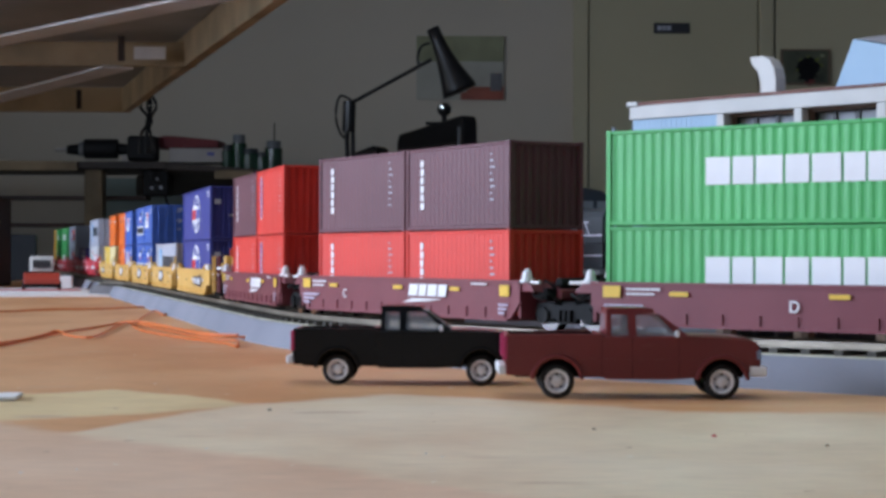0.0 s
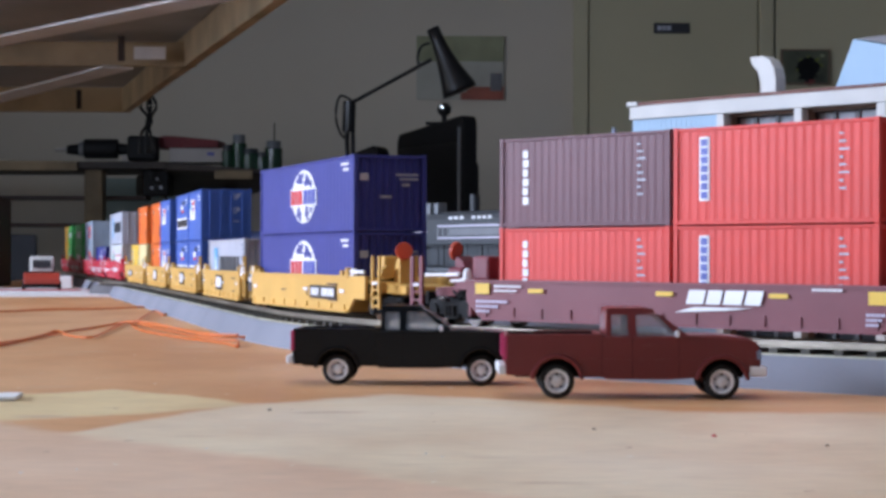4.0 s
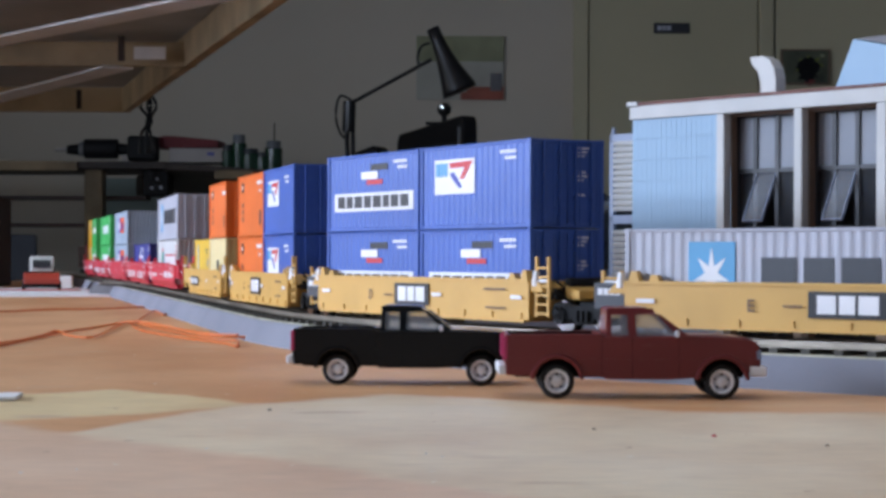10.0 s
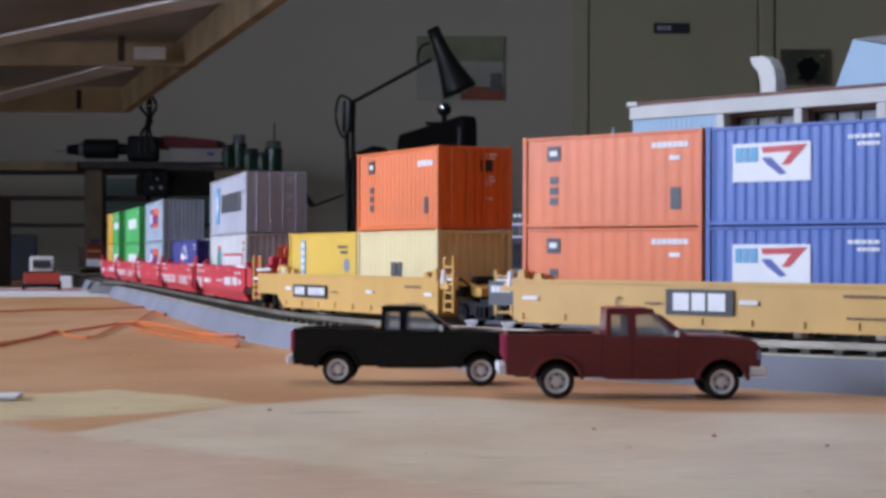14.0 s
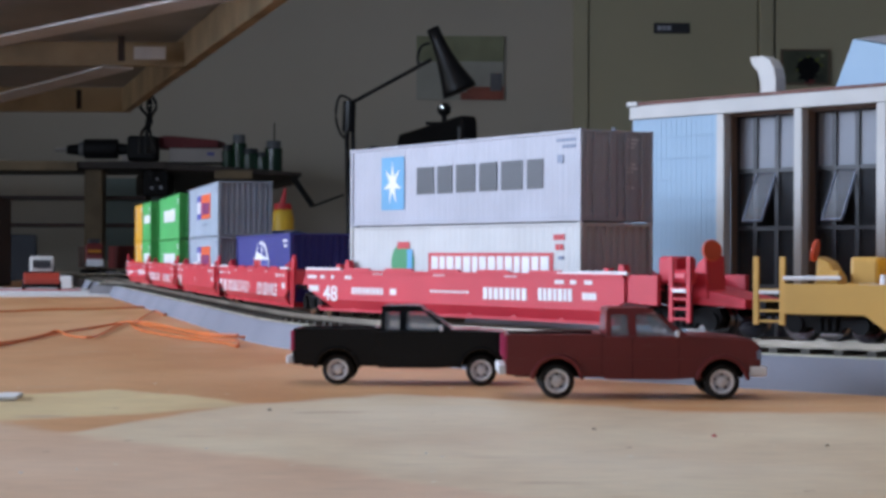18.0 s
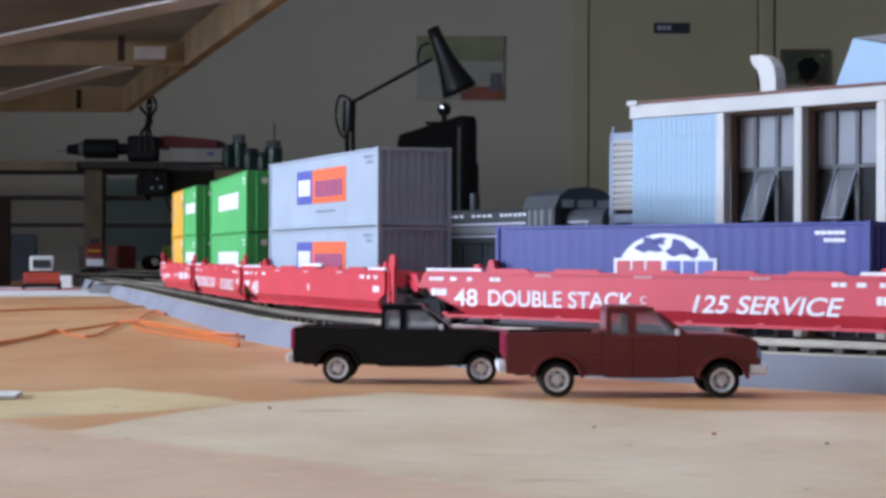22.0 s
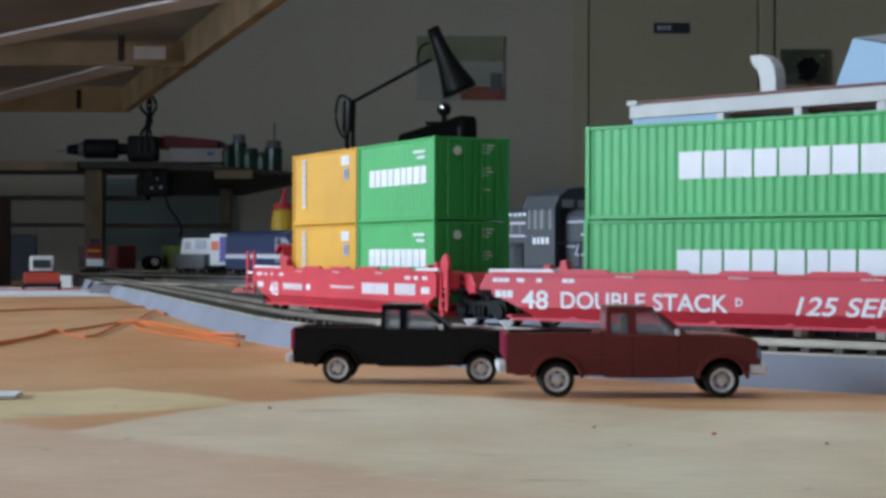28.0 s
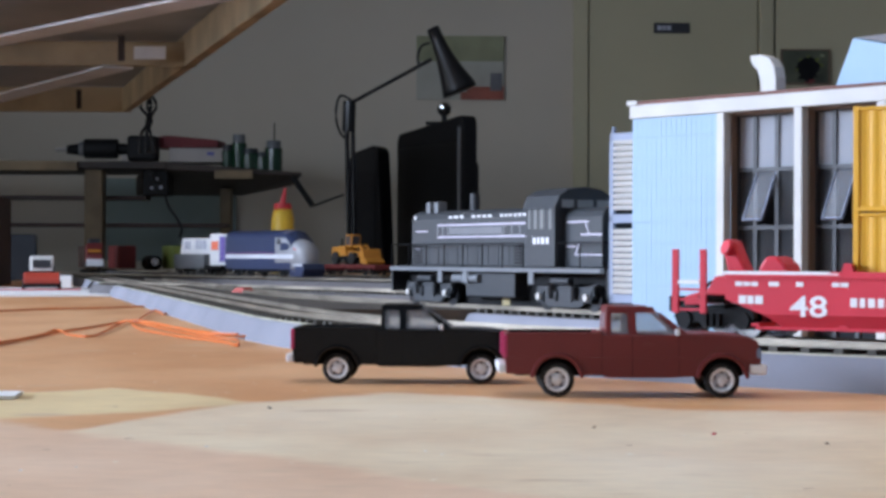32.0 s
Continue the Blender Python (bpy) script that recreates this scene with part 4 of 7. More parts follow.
def small_marks(c, x, z=24.0, mat=WHITE, lines=2):
    bm = bmesh.new()
    for i in range(lines):
        bars(bm, x + i * 3, x + 10, z - 2.0 * i, z - 2.0 * i + 1.0, 5, NS)
    tagged(part("mark", bm, mat, c, "small printed marks"), kind="stuff")


def flag_panel(c, x0, x1, z0, z1):
    """A white panel with blue marks and a slanting red and blue figure."""
    block(c, "emblem", x0, x1, z0, z1, WHITE, NS, label="white panel with blue and red marks")
    w, h = x1 - x0, z1 - z0
    block(c, "emblem_mark", x0 + w * 0.03, x0 + w * 0.34, z0 + h * 0.52, z0 + h * 0.9, SKYBLUE, NS - 0.14, 3, 0.2)
    bm = bmesh.new()
    prism(bm, [(x0 + w * 0.38, z0 + h * 0.90), (x0 + w * 0.96, z0 + h * 0.93), (x0 + w * 0.74, z0 + h * 0.42), (x0 + w * 0.64, z0 + h * 0.42), (x0 + w * 0.76, z0 + h * 0.76), (x0 + w * 0.40, z0 + h * 0.74)], NS - 0.12, NS - 0.24)
    part("emblem_mark", bm, PRINT_RED, c)
    bm = bmesh.new()
    prism(bm, [(x0 + w * 0.38, z0 + h * 0.62), (x0 + w * 0.5, z0 + h * 0.62), (x0 + w * 0.70, z0 + h * 0.2), (x0 + w * 0.62, z0 + h * 0.16), (x0 + w * 0.44, z0 + h * 0.46)], NS - 0.12, NS - 0.22)
    part("emblem_mark", bm, PRINT_BLUE, c)


def load_train():
    off = dict(ev0=-7.9, bn1=-0.4, bn2=0.7, cma=-0.7, mae=-4.6, ell=-1.4, ob=-1.5, orr=-4.2, ma=0.7, cm2=2.4, po=0.4, ev=8.9, yg=8.3)
    for key in ("ev0", "ev"):
        for lv in (0, 1):
            c = container(key, lv, 140, off[key] + lv * (0.6 if key == "ev" else 0), GREEN, "doors", "green ribbed long container with white block lettering")
            block(c, "lettering", -36, 40.5, 11.4, 19.2, WHITE, NS, 9, 0.10, 0.10, "white block lettering")
            small_marks(c, 54, 24)
            bm = bmesh.new()
            cyl(bm, (69.9, -5.6, 23.4), (70.5, -5.6, 23.4), 1.5, 12)
            part("door_emblem", bm, WHITE, c, "round white emblem")
    for key, cols in (("bn1", ((RED_BOX, RED_BOX), (BROWN, BROWN))), ("bn2", ((RED_BOX, RED_BOX), (BROWN, RED_BOX)))):
        for lv in (0, 1):
            for i, x in enumerate((-35.3, 35.3)):
                m = cols[lv][i]
                c = container(key, lv, 69.4, off[key] + x, m, "fine", ("dull brown" if m is BROWN else "coral red") + " short container with upright white lettering")
                strip = key == "bn2" and i == 1
                if strip:
                    block(c, "emblem", -25.4, -21.8, 7.0, 25.2, WHITE, NS, label="upright white strip with blue blocks")
                for k in range(7 if strip else 6):
                    z = 24.0 - k * 2.9
                    if strip:
                        block(c, "lettering", -24.8, -22.4, 24.6 - k * 2.5 - 2.0, 24.6 - k * 2.5, PRINT_BLUE, NS - 0.13)
                        continue
                    block(c, "lettering", -24.7, -22.7 + (k % 2) * 0.3, z - 2.3, z, WHITE, NS)
                bm = bmesh.new()
                for k in range(8):
                    z = 24.5 - k * 2.1
                    box(bm, 22.0, 23.2 + (k % 3) * 0.9, NS - 0.1, NS, z - 0.6, z)
                tagged(part("mark", bm, GREY_BOX, c), kind="stuff")
    for lv in (0, 1):
        c = container("cma", lv, 140, off["cma"], NAVY, "smooth", "violet-blue long container with a white globe emblem")
        globe(c, -0.5, 14.6, 17.6, 10.6)
        small_marks(c, 52, 24.5)
        for k, (y, z, w, h) in enumerate(((-11.6, 18.6, 3.2, 2.6), (2.0, 20.4, 8.6, 0.8), (3.6, 18.8, 7.0, 0.8), (-4.0, 12.2, 4.4, 1.0), (4.4, 16.6, 3.0, 1.0))):
            bm = bmesh.new()
            box(bm, 69.95, 70.1, y, y + w, z, z + h)
            part("end_mark", bm, GREY_BOX, c, "small pale mark on the end")
    c = container("cm2", 0, 140, off["cm2"], NAVY, "smooth", "violet-blue long container with a white globe emblem")
    globe(c, -0.5, 14.6, 17.6, 10.6)
    small_marks(c, 52, 24.5)

    def star_box(key, lv, mat):
        c = container(key, lv, 140, off[key], mat, "doors" if lv else "ribbed_end", "light grey ribbed container with a blue star panel")
        bm = bmesh.new()
        box(bm, -48.2, -32.8, NS - 0.12, NS, 5.6, 24.2)
        part("emblem", bm, SKYBLUE, c, "sky-blue panel with a white star", bevel=0.05)
        bm = bmesh.new()
        ring = []
        for k in range(14):
            a, r = math.pi * k / 7 + math.pi / 2, (1.0 if k % 2 == 0 else 0.36)
            ring.append((-40.5 + math.cos(a) * 6.0 * r, 14.8 + math.sin(a) * 7.8 * r))
        prism(bm, ring, NS - 0.13, NS - 0.22)
        part("star", bm, WHITE, c)
        block(c, "lettering", -25.7, 51, 10.6, 19.8, INK, NS, 6, 0.10, 0.18, "dark block lettering")
        small_marks(c, 57, 24.5, PRINT_SLATE, 2)
        block(c, "mark", 57.5, 60.5, 18.0, 20.6, PRINT_SLATE, NS)
    star_box("mae", 0, GREY_BOX)
    star_box("ma", 1, GREY_BOX)
    c = container("ma", 0, 140, off["ma"], PALE_BOX, "ribbed_end", "pale grey container with red sign and green emblem")
    block(c, "sign", -16.7, 55.6, 11.0, 18.8, PRINT_RED, NS, label="red band with white blocks")
    block(c, "lettering", -15, 54, 12.4, 17.6, WHITE, NS - 0.16, 14, 0.16, 0.2)
    bm = bmesh.new()
    oval(bm, -33.7, 15.5, 7.6, 6.6, NS)
    part("emblem", bm, PRINT_GREEN, c, "round green, red and blue emblem")
    bm = bmesh.new()
    box(bm, -37, -29, NS - 0.2, NS - 0.1, 20.2, 22.6)
    part("emblem_bar", bm, PRINT_RED, c)
    bm = bmesh.new()
    box(bm, -30.5, -27, NS - 0.2, NS - 0.1, 12.6, 20.0)
    part("emblem_bar", bm, SKYBLUE, c)
    block(c, "mark", 55.5, 61.5, 22.6, 24.4, PRINT_RED, NS, 3)
    block(c, "mark", 56.5, 61.0, 19.6, 21.4, PRINT_RED, NS, 2)
    block(c, "mark", 58.0, 61.0, 16.6, 17.8, PRINT_SLATE, NS)
    for lv in (0, 1):
        for i, x in enumerate((-35.3, 35.3)):
            c = container("ell", lv, 69.4, off["ell"] + x, BLUE, "doors", "royal blue ribbed short container with white emblem")
            if lv == 1 and i == 1:
                flag_panel(c, -25.3, 0.8, 11.8, 23.4)
            else:
                block(c, "emblem", -1, 12, 21.9, 24.2, BLACK, NS, label="dark, white and red flag emblem")
                block(c, "emblem_white", -8, 4.5, 18.9, 21.6, WHITE, NS)
                block(c, "emblem_red", -4, 8, 16.9, 18.6, PRINT_RED, NS)
                block(c, "sign", -29, 30.6, 7.4, 14.0, WHITE, NS, label="white band with dark blocks")
                block(c, "lettering", -27, 28, 8.6, 12.9, BLACK, NS - 0.14, 8, 0.14, 0.22)
            small_marks(c, 16, 24)
    for lv in (0, 1):
        c = container("ob", lv, 69.4, off["ob"] - 35.3, ORANGE, "smooth", "orange smooth-sided short container with small marks")
        block(c, "mark_plate", -24.8, -19.4, 20.4, 25.0, BLACK, NS, label="black and white square mark")
        block(c, "mark", -23.6, -20.6, 22, 23.6, WHITE, NS - 0.14)
        bm = bmesh.new()
        for k in range(3):
            box(bm, -23.6, -20.4, NS - 0.1, NS, 13.4 - k * 3.2, 15.6 - k * 3.2)
        part("mark", bm, INK, c)
        block(c, "mark", 16, 29.6, 23.0, 24.6, WHITE, NS, 7)
        block(c, "mark", 22.6, 26.6, 19.4, 20.6, WHITE, NS)
        block(c, "mark", 23, 26.6, 5.0, 11.4, INK, NS)
        c = container("ob", lv, 69.4, off["ob"] + 35.3, BLUE, "doors", "royal blue ribbed short container with white panel")
        flag_panel(c, -25.5, 0.4, 12.2, 22.9)
        small_marks(c, 12, 23)
    c = container("orr", 1, 69.4, off["orr"] + 35.3, ORANGE, "doors", "orange short container with small marks")
    block(c, "mark_plate", -24.8, -19.4, 20.4, 25.0, BLACK, NS, label="black and white square mark")
    block(c, "mark", -23.6, -20.6, 22, 23.6, WHITE, NS - 0.14)
    for k in range(3):
        block(c, "mark", -23.6, -20.4, 13.4 - k * 3.2, 15.6 - k * 3.2, INK, NS)
    block(c, "mark", 18, 30, 21.5, 23.4, WHITE, NS, 5)
    block(c, "mark", 23, 26, 5.4, 11, INK, NS)
    bm = bmesh.new()
    box(bm, 34.75, 34.9, 2, 6.5, 19.5, 23.5)
    part("door_plate", bm, BLACK, c)
    c = container("orr", 0, 69.4, off["orr"] - 35.3, LEMON, "ribbed_end", "lemon yellow ribbed short container")
    small_marks(c, 16, 22, INK)
    block(c, "emblem", -22.0, -17.2, 6.0, 25.0, SKYBLUE, NS, label="upright pale blue strip with white blocks")
    for k in range(6):
        block(c, "lettering", -21.2, -18.0, 22.2 - k * 2.9, 24.3 - k * 2.9, WHITE, NS - 0.13)
    bm = bmesh.new()
    oval(bm, 25.0, 15.6, 2.7, 2.7, NS)
    part("emblem", bm, PRINT_SLATE, c, "round slate blue emblem")
    c = container("orr", 0, 69.4, off["orr"] + 35.3, CREAM, "ribbed_end", "pale cream ribbed short container")
    block(c, "mark_plate", -5, 5, 10, 17, INK, NS, 2, 0.14)
    for lv in (0, 1):
        c = container("po", lv, 140, off["po"], PO_GREY, "ribbed_end", "light grey container with blue and orange panel")
        block(c, "emblem", -30.2, -9.3, 9.8, 23.0, PRINT_BLUE, NS, label="blue square of the printed panel")
        block(c, "emblem_panel", -9.2, 32.9, 9.8, 23.0, PRINT_ORANGE, NS, label="orange field of the printed panel")
        block(c, "emblem_block", -28, -11.6, 13, 19.4, WHITE, NS - 0.14, 3, 0.16)
        block(c, "emblem_block", -6, 29, 12.2, 18.4, PLUM, NS - 0.14, 8, 0.16, 0.3)
        block(c, "lettering", -5, 19.6, 6.2, 7.0, PRINT_SLATE, NS, 12)
        small_marks(c, 53, 24.5, PRINT_SLATE)
    for lv in (0, 1):
        c = container("yg", lv, 69.4, off["yg"] - 35.3, YELLOW, "ribbed_end", "yellow ribbed short container with grey strip")
        block(c, "emblem", -24.2, -19.6, 6.6, 26.0, CREAM, NS, label="upright pale strip with grey blocks")
        for k in range(7):
            block(c, "lettering", -23.4, -20.4, 23.6 - k * 2.6, 25.4 - k * 2.6, LILAC, NS - 0.13)
        block(c, "mark", 18.5, 26.7, 21.9, 25.4, WHITE, NS, 3, 0.2)
        bm = bmesh.new()
        oval(bm, 23.6, 18.6, 1.9, 1.9, NS - 0.13)
        block(c, "mark_plate", 21.2, 26.0, 16.3, 20.9, GREY_BOX, NS, label="pale square plate")
        part("emblem", bm, PRINT_SLATE, c, "round slate blue emblem")
        c = container("yg", lv, 69.4, off["yg"] + 35.3, GREEN_DARK, "doors", "green ribbed short container with white block lettering")
        block(c, "lettering", -24, 27.4, 12.6, 18.6, WHITE, NS, 9, 0.10, 0.12, "white block lettering")
        small_marks(c, 16, 23)
        bm = bmesh.new()
        cyl(bm, (34.6, -5.6, 23.4), (35.2, -5.6, 23.4), 1.5, 12)
        part("door_emblem", bm, WHITE, c, "round white emblem")


load_train()


# ---- pickup trucks ----
def arc(cx, cz, r, a0, a1, n=9):
    return [(cx + r * math.cos(radians(a0 + (a1 - a0) * i / (n - 1))), cz + r * math.sin(radians(a0 + (a1 - a0) * i / (n - 1)))) for i in range(n)]


def wheel(parent, x, side):
    s = -1 if side < 0 else 1
    y = s * 9.0

    def turned(prof, n=28):
        """A profile of (outwards, radius) turned round the axle."""
        bm = bmesh.new()
        vs = [[bm.verts.new((r * math.cos(a), s * o, r * math.sin(a))) for o, r in prof] for a in np.linspace(0, 2 * math.pi, n, endpoint=False)]
        for i in range(n):
            for j in range(len(prof) - 1):
                bm.faces.new((vs[i][j], vs[i][j + 1], vs[(i + 1) % n][j + 1], vs[(i + 1) % n][j]))
        return bm
    tyre = part("wheel", turned([(1.35, 2.75), (1.55, 3.1), (1.45, 3.7), (1.1, 4.15), (0.6, 4.38), (-0.9, 4.38), (-1.4, 4.1), (-1.4, 2.75)]), RUBBER, parent, "black tyre on a bright rim", smooth=True, at=at(x, y, 4.4))
    part("wheel_dish", turned([(0.5, 0.0), (0.5, 1.3), (0.2, 1.45), (0.25, 1.95), (0.75, 2.3)]), DISH, tyre, "grey wheel dish")
    part("rim", turned([(0.75, 2.2), (1.25, 2.35), (1.6, 2.75), (1.55, 2.98), (1.2, 2.9)]), CHROME_DULL, tyre, "bright silver rim", smooth=True)
    part("hub_cap", turned([(1.5, 0.0), (1.5, 0.9), (1.3, 1.25), (0.9, 1.4), (0.3, 1.5)]), CHROME_DULL, tyre, "bright round hub cap", smooth=True)
    for k in range(5):
        a = 2 * math.pi * k / 5 + 0.3
        bm = bmesh.new()
        cyl(bm, (1.72 * math.cos(a), s * 0.15, 1.72 * math.sin(a)), (1.72 * math.cos(a), s * 0.42, 1.72 * math.sin(a)), 0.28, 8)
        part("vent_hole", bm, BOGIE, tyre, "dark vent hole")


def pickup(x, y, turn, paint, name, size=1.0):
    t = thing("pickup_truck", name + " extended-cab pickup truck model parked on the plywood", "pickup truck", at(x, y, 0, turn), group="model pickup trucks")
    rear, front = (-18.3, 4.4), (22.3, 4.4)
    outline = [(-30.8, 5.8), (-31.1, 9.5), (-31.0, 15.5), (-30.6, 16.0), (-7.6, 16.1), (-7.0, 15.5), (2, 15.4), (13.6, 15.7), (22, 15.4), (28.4, 14.9), (30.3, 14.4), (31.3, 13.4), (31.7, 11.0), (31.8, 7.4), (29.4, 6.4)]
    outline += arc(*front, 5.7, 20, 168) + [(15.9, 5.3), (9.5, 4.9), (-6.6, 4.9), (-7.0, 5.5), (-11.9, 5.5)] + arc(*rear, 5.7, 11, 168) + [(-24.6, 5.8)]
    for s in (-1, 1):
        bm = bmesh.new()
        prism(bm, outline, s * 11.0, s * 9.7)
        part("body_side", bm, paint, t, bevel=0.35)
        for c in (rear, front):
            bm = bmesh.new()
            o, i = arc(*c, 6.7, 4, 176, 18), arc(*c, 5.55, 4, 176, 18)
            prism(bm, o + i[::-1], s * 10.5, s * 11.75)
            part("wheel_arch", bm, paint, t, bevel=0.45)
        bm = bmesh.new()
        for x0, x1 in ((-30.8, -24.6), (-12.0, 16.6), (29.0, 31.0)):
            prism(bm, [(x0, 9.3), (x0, 9.9), (x1, 9.9), (x1, 9.3)], min(s * 10.9, s * 11.14), max(s * 10.9, s * 11.14))
        part("side_moulding", bm, paint, t)
        for xw in (rear[0], front[0]):
            wheel(t, xw, s)
        for xa, z0 in ((-7.3, 5.6), (0.2, 5.2), (11.6, 5.2)):
            bm = bmesh.new()
            box(bm, xa - 0.05, xa + 0.05, s * 11.02 - 0.03, s * 11.02 + 0.03, z0, 15.4)
            part("panel_gap", bm, BOGIE, t, "dark gap between body panels")
        bm = bmesh.new()
        box(bm, -30.2, -8.3, min(s * 9.25, s * 9.68), max(s * 9.25, s * 9.68), 10.4, 15.95)
        part("bed_liner", bm, BOGIE, t, "black inside of the load bed")
        bm = bmesh.new()
        box(bm, 3.0, 5.0, min(s * 11.0, s * 11.4), max(s * 11.0, s * 11.4), 12.8, 13.4)
        part("door_handle", bm, paint, t)
        bm = bmesh.new()
        box(bm, 10.6, 11.6, min(s * 11.0, s * 12.4), max(s * 11.0, s * 12.4), 15.4, 17.0)
        part("wing_mirror", bm, CHROME_DULL, t, "small bright wing mirror", bevel=0.2)
    bm = bmesh.new()
    prism(bm, [(12.5, 10.8), (12.5, 15.8), (21, 15.75), (28.2, 15.2), (30.2, 14.5), (31.2, 13.4), (31.5, 10.8)], -9.8, 9.8)
    part("bonnet", bm, paint, t, bevel=0.5)
    bm = bmesh.new()
    box(bm, -28.5, 28.0, -7.0, 7.0, 5.2, 9.2)
    box(bm, -7.3, 13.0, -9.7, 9.7, 5.3, 9.5)
    box(bm, -30.6, -7.6, -9.7, 9.7, 9.6, 10.4)
    part("chassis", bm, BOGIE, t, "black underside and load bed")
    bm = bmesh.new()
    box(bm, -30.8, -29.8, -9.7, 9.7, 6.4, 15.9)
    part("tailgate", bm, paint, t, bevel=0.2)
    bm = bmesh.new()
    box(bm, -8.2, -7.2, -9.8, 9.8, 9.5, 16.2)
    part("bulkhead", bm, paint, t)

    # greenhouse: pillars lean inwards to the roof
    def lean(z):
        return 10.55 - max(z - 15.0, 0) * 0.27

    def plate(bm, pts, s, thick=0.7):
        a = [bm.verts.new((px, s * lean(pz), pz)) for px, pz in pts]
        b = [bm.verts.new((px, s * (lean(pz) - thick), pz)) for px, pz in pts]
        k = len(pts)
        bm.faces.new(a)
        bm.faces.new(b[::-1])
        for i in range(k):
            bm.faces.new((a[i], a[(i + 1) % k], b[(i + 1) % k], b[i]))
    cols = [(-6.2, -6.0), (-5.0, -4.9), (-0.8, -0.9), (1.2, 1.1), (11.7, 6.2), (14.1, 7.3)]
    for s in (-1, 1):
        bm = bmesh.new()
        rows = [[bm.verts.new((b, s * lean(14.6), 14.6)) for b, _ in cols], [bm.verts.new((b, s * lean(15.6), 15.6)) for b, _ in cols],
                [bm.verts.new((u, s * lean(20.8), 20.8)) for _, u in cols], [bm.verts.new((min(u + (0.2 if u < -6 else 0), 5.4), s * lean(22.3), 22.3)) for _, u in cols]]
        for i in range(5):
            bm.faces.new((rows[0][i], rows[0][i + 1], rows[1][i + 1], rows[1][i]))
            if i in (0, 2, 4):
                bm.faces.new((rows[1][i], rows[1][i + 1], rows[2][i + 1], rows[2][i]))
            if i < 4:
                bm.faces.new((rows[2][i], rows[2][i + 1], rows[3][i + 1], rows[3][i]))
        bmesh.ops.recalc_face_normals(bm, faces=bm.faces)
        bmesh.ops.solidify(bm, geom=bm.faces[:], thickness=0.6)
        part("cab_frame", bm, paint, t)
        for pts in ([(-5.0, 15.5), (-4.9, 20.9), (-0.9, 20.9), (-0.8, 15.5)], [(1.2, 15.5), (1.1, 20.9), (6.1, 20.9), (11.5, 15.5)]):
            bm = bmesh.new()
            plate(bm, [(a, b) for a, b in pts], s * 0.97, 0.25)
            part("side_window", bm, CAB_PLASTIC, t, "clear side window").visible_shadow = False
    bm = bmesh.new()
    prism(bm, [(-6.0, 21.4), (-5.8, 22.2), (-5.2, 22.5), (3.6, 22.5), (5.0, 22.2), (6.0, 21.4)], -8.7, 8.7)
    part("roof", bm, paint, t, bevel=0.4)
    for pts, w0, w1 in (([(5.4, 21.6), (13.9, 15.6)], 8.4, 9.8), ([(-6.0, 21.6), (-6.2, 15.2)], 8.3, 9.7)):
        bm = bmesh.new()
        (xa, za), (xb, zb) = pts
        quad = [(xa, -w0, za), (xa, w0, za), (xb, w1, zb), (xb, -w1, zb)]
        loft(bm, [[(p[0], p[1], p[2]) for p in quad], [(p[0] + 0.25, p[1], p[2]) for p in quad]])
        if xa > 0:
            part("windscreen", bm, CAB_PLASTIC, t, "clear windscreen").visible_shadow = False
        else:
            part("cab_back", bm, paint, t)
            bm = bmesh.new()
            loft(bm, [[(x, y, z) for x, y, z in ((-6.2 + dx, -6.2, 20.6), (-6.2 + dx, 6.2, 20.6), (-6.35 + dx, 6.8, 17.0), (-6.35 + dx, -6.8, 17.0))] for dx in (0, 0.3)])
            part("rear_window", bm, CAB_PLASTIC, t, "clear rear window").visible_shadow = False
    bm = bmesh.new()
    for yy in (-4.6, 4.6):
        box(bm, -1.5, 3.5, yy - 3.4, yy + 3.4, 9.5, 12.4)
        box(bm, -2.4, -0.9, yy - 3.2, yy + 3.2, 10.5, 15.2)
    box(bm, 10.0, 13.2, -9.2, 9.2, 11, 15.2)
    part("cab_interior", bm, INTERIOR, t, "grey seats and dashboard", bevel=0.4)
    for x0, x1, z0, z1, w, nm in ((28.9, 33.2, 5.7, 8.3, 11.3, "front_bumper"), (-32.9, -30.6, 6.0, 8.4, 10.6, "rear_bumper")):
        bm = bmesh.new()
        box(bm, x0, x1, -w, w, z0, z1)
        part(nm, bm, CHROME_DULL, t, "bright bumper", bevel=0.5)
    bm = bmesh.new()
    box(bm, 31.3, 32.0, -7.0, 7.0, 9.2, 12.8)
    part("grille", bm, BOGIE, t, "black grille", bevel=0.2)
    for s in (-1, 1):
        bm = bmesh.new()
        box(bm, 30.4, 31.9, s * 9.15 - 1.9, s * 9.15 + 1.9, 9.6, 12.4)
        part("headlight", bm, PRINT_SLATE, t, "smoky headlight", bevel=0.4)
        bm = bmesh.new()
        box(bm, -31.6, -30.4, s * 10.0 - 1.1, s * 10.0 + 1.1, 9.6, 15.4)
        part("tail_light", bm, TAIL, t, "pinkish red tail light", bevel=0.3)
    t.scale = (size, size, size)
    return t


DISH = plastic("grey_wheel_dish", (0.72, 0.74, 0.80), 0.3)
CHROME_DULL = material("silver_plated_plastic", (0.92, 0.93, 0.96), 0.35, 0.0, vary=0.1, bump=0)
INTERIOR = plastic("grey_interior_plastic", (0.10, 0.095, 0.10), 0.7)
TAIL = plastic("pink_red_lamp_plastic", (0.42, 0.03, 0.10), 0.3)
pickup(46.9, 472, 0.0, TRUCK_RED, "maroon", 1.01)
pickup(-10.7, 519, -2.0, TRUCK_BLACK, "black", 0.97)


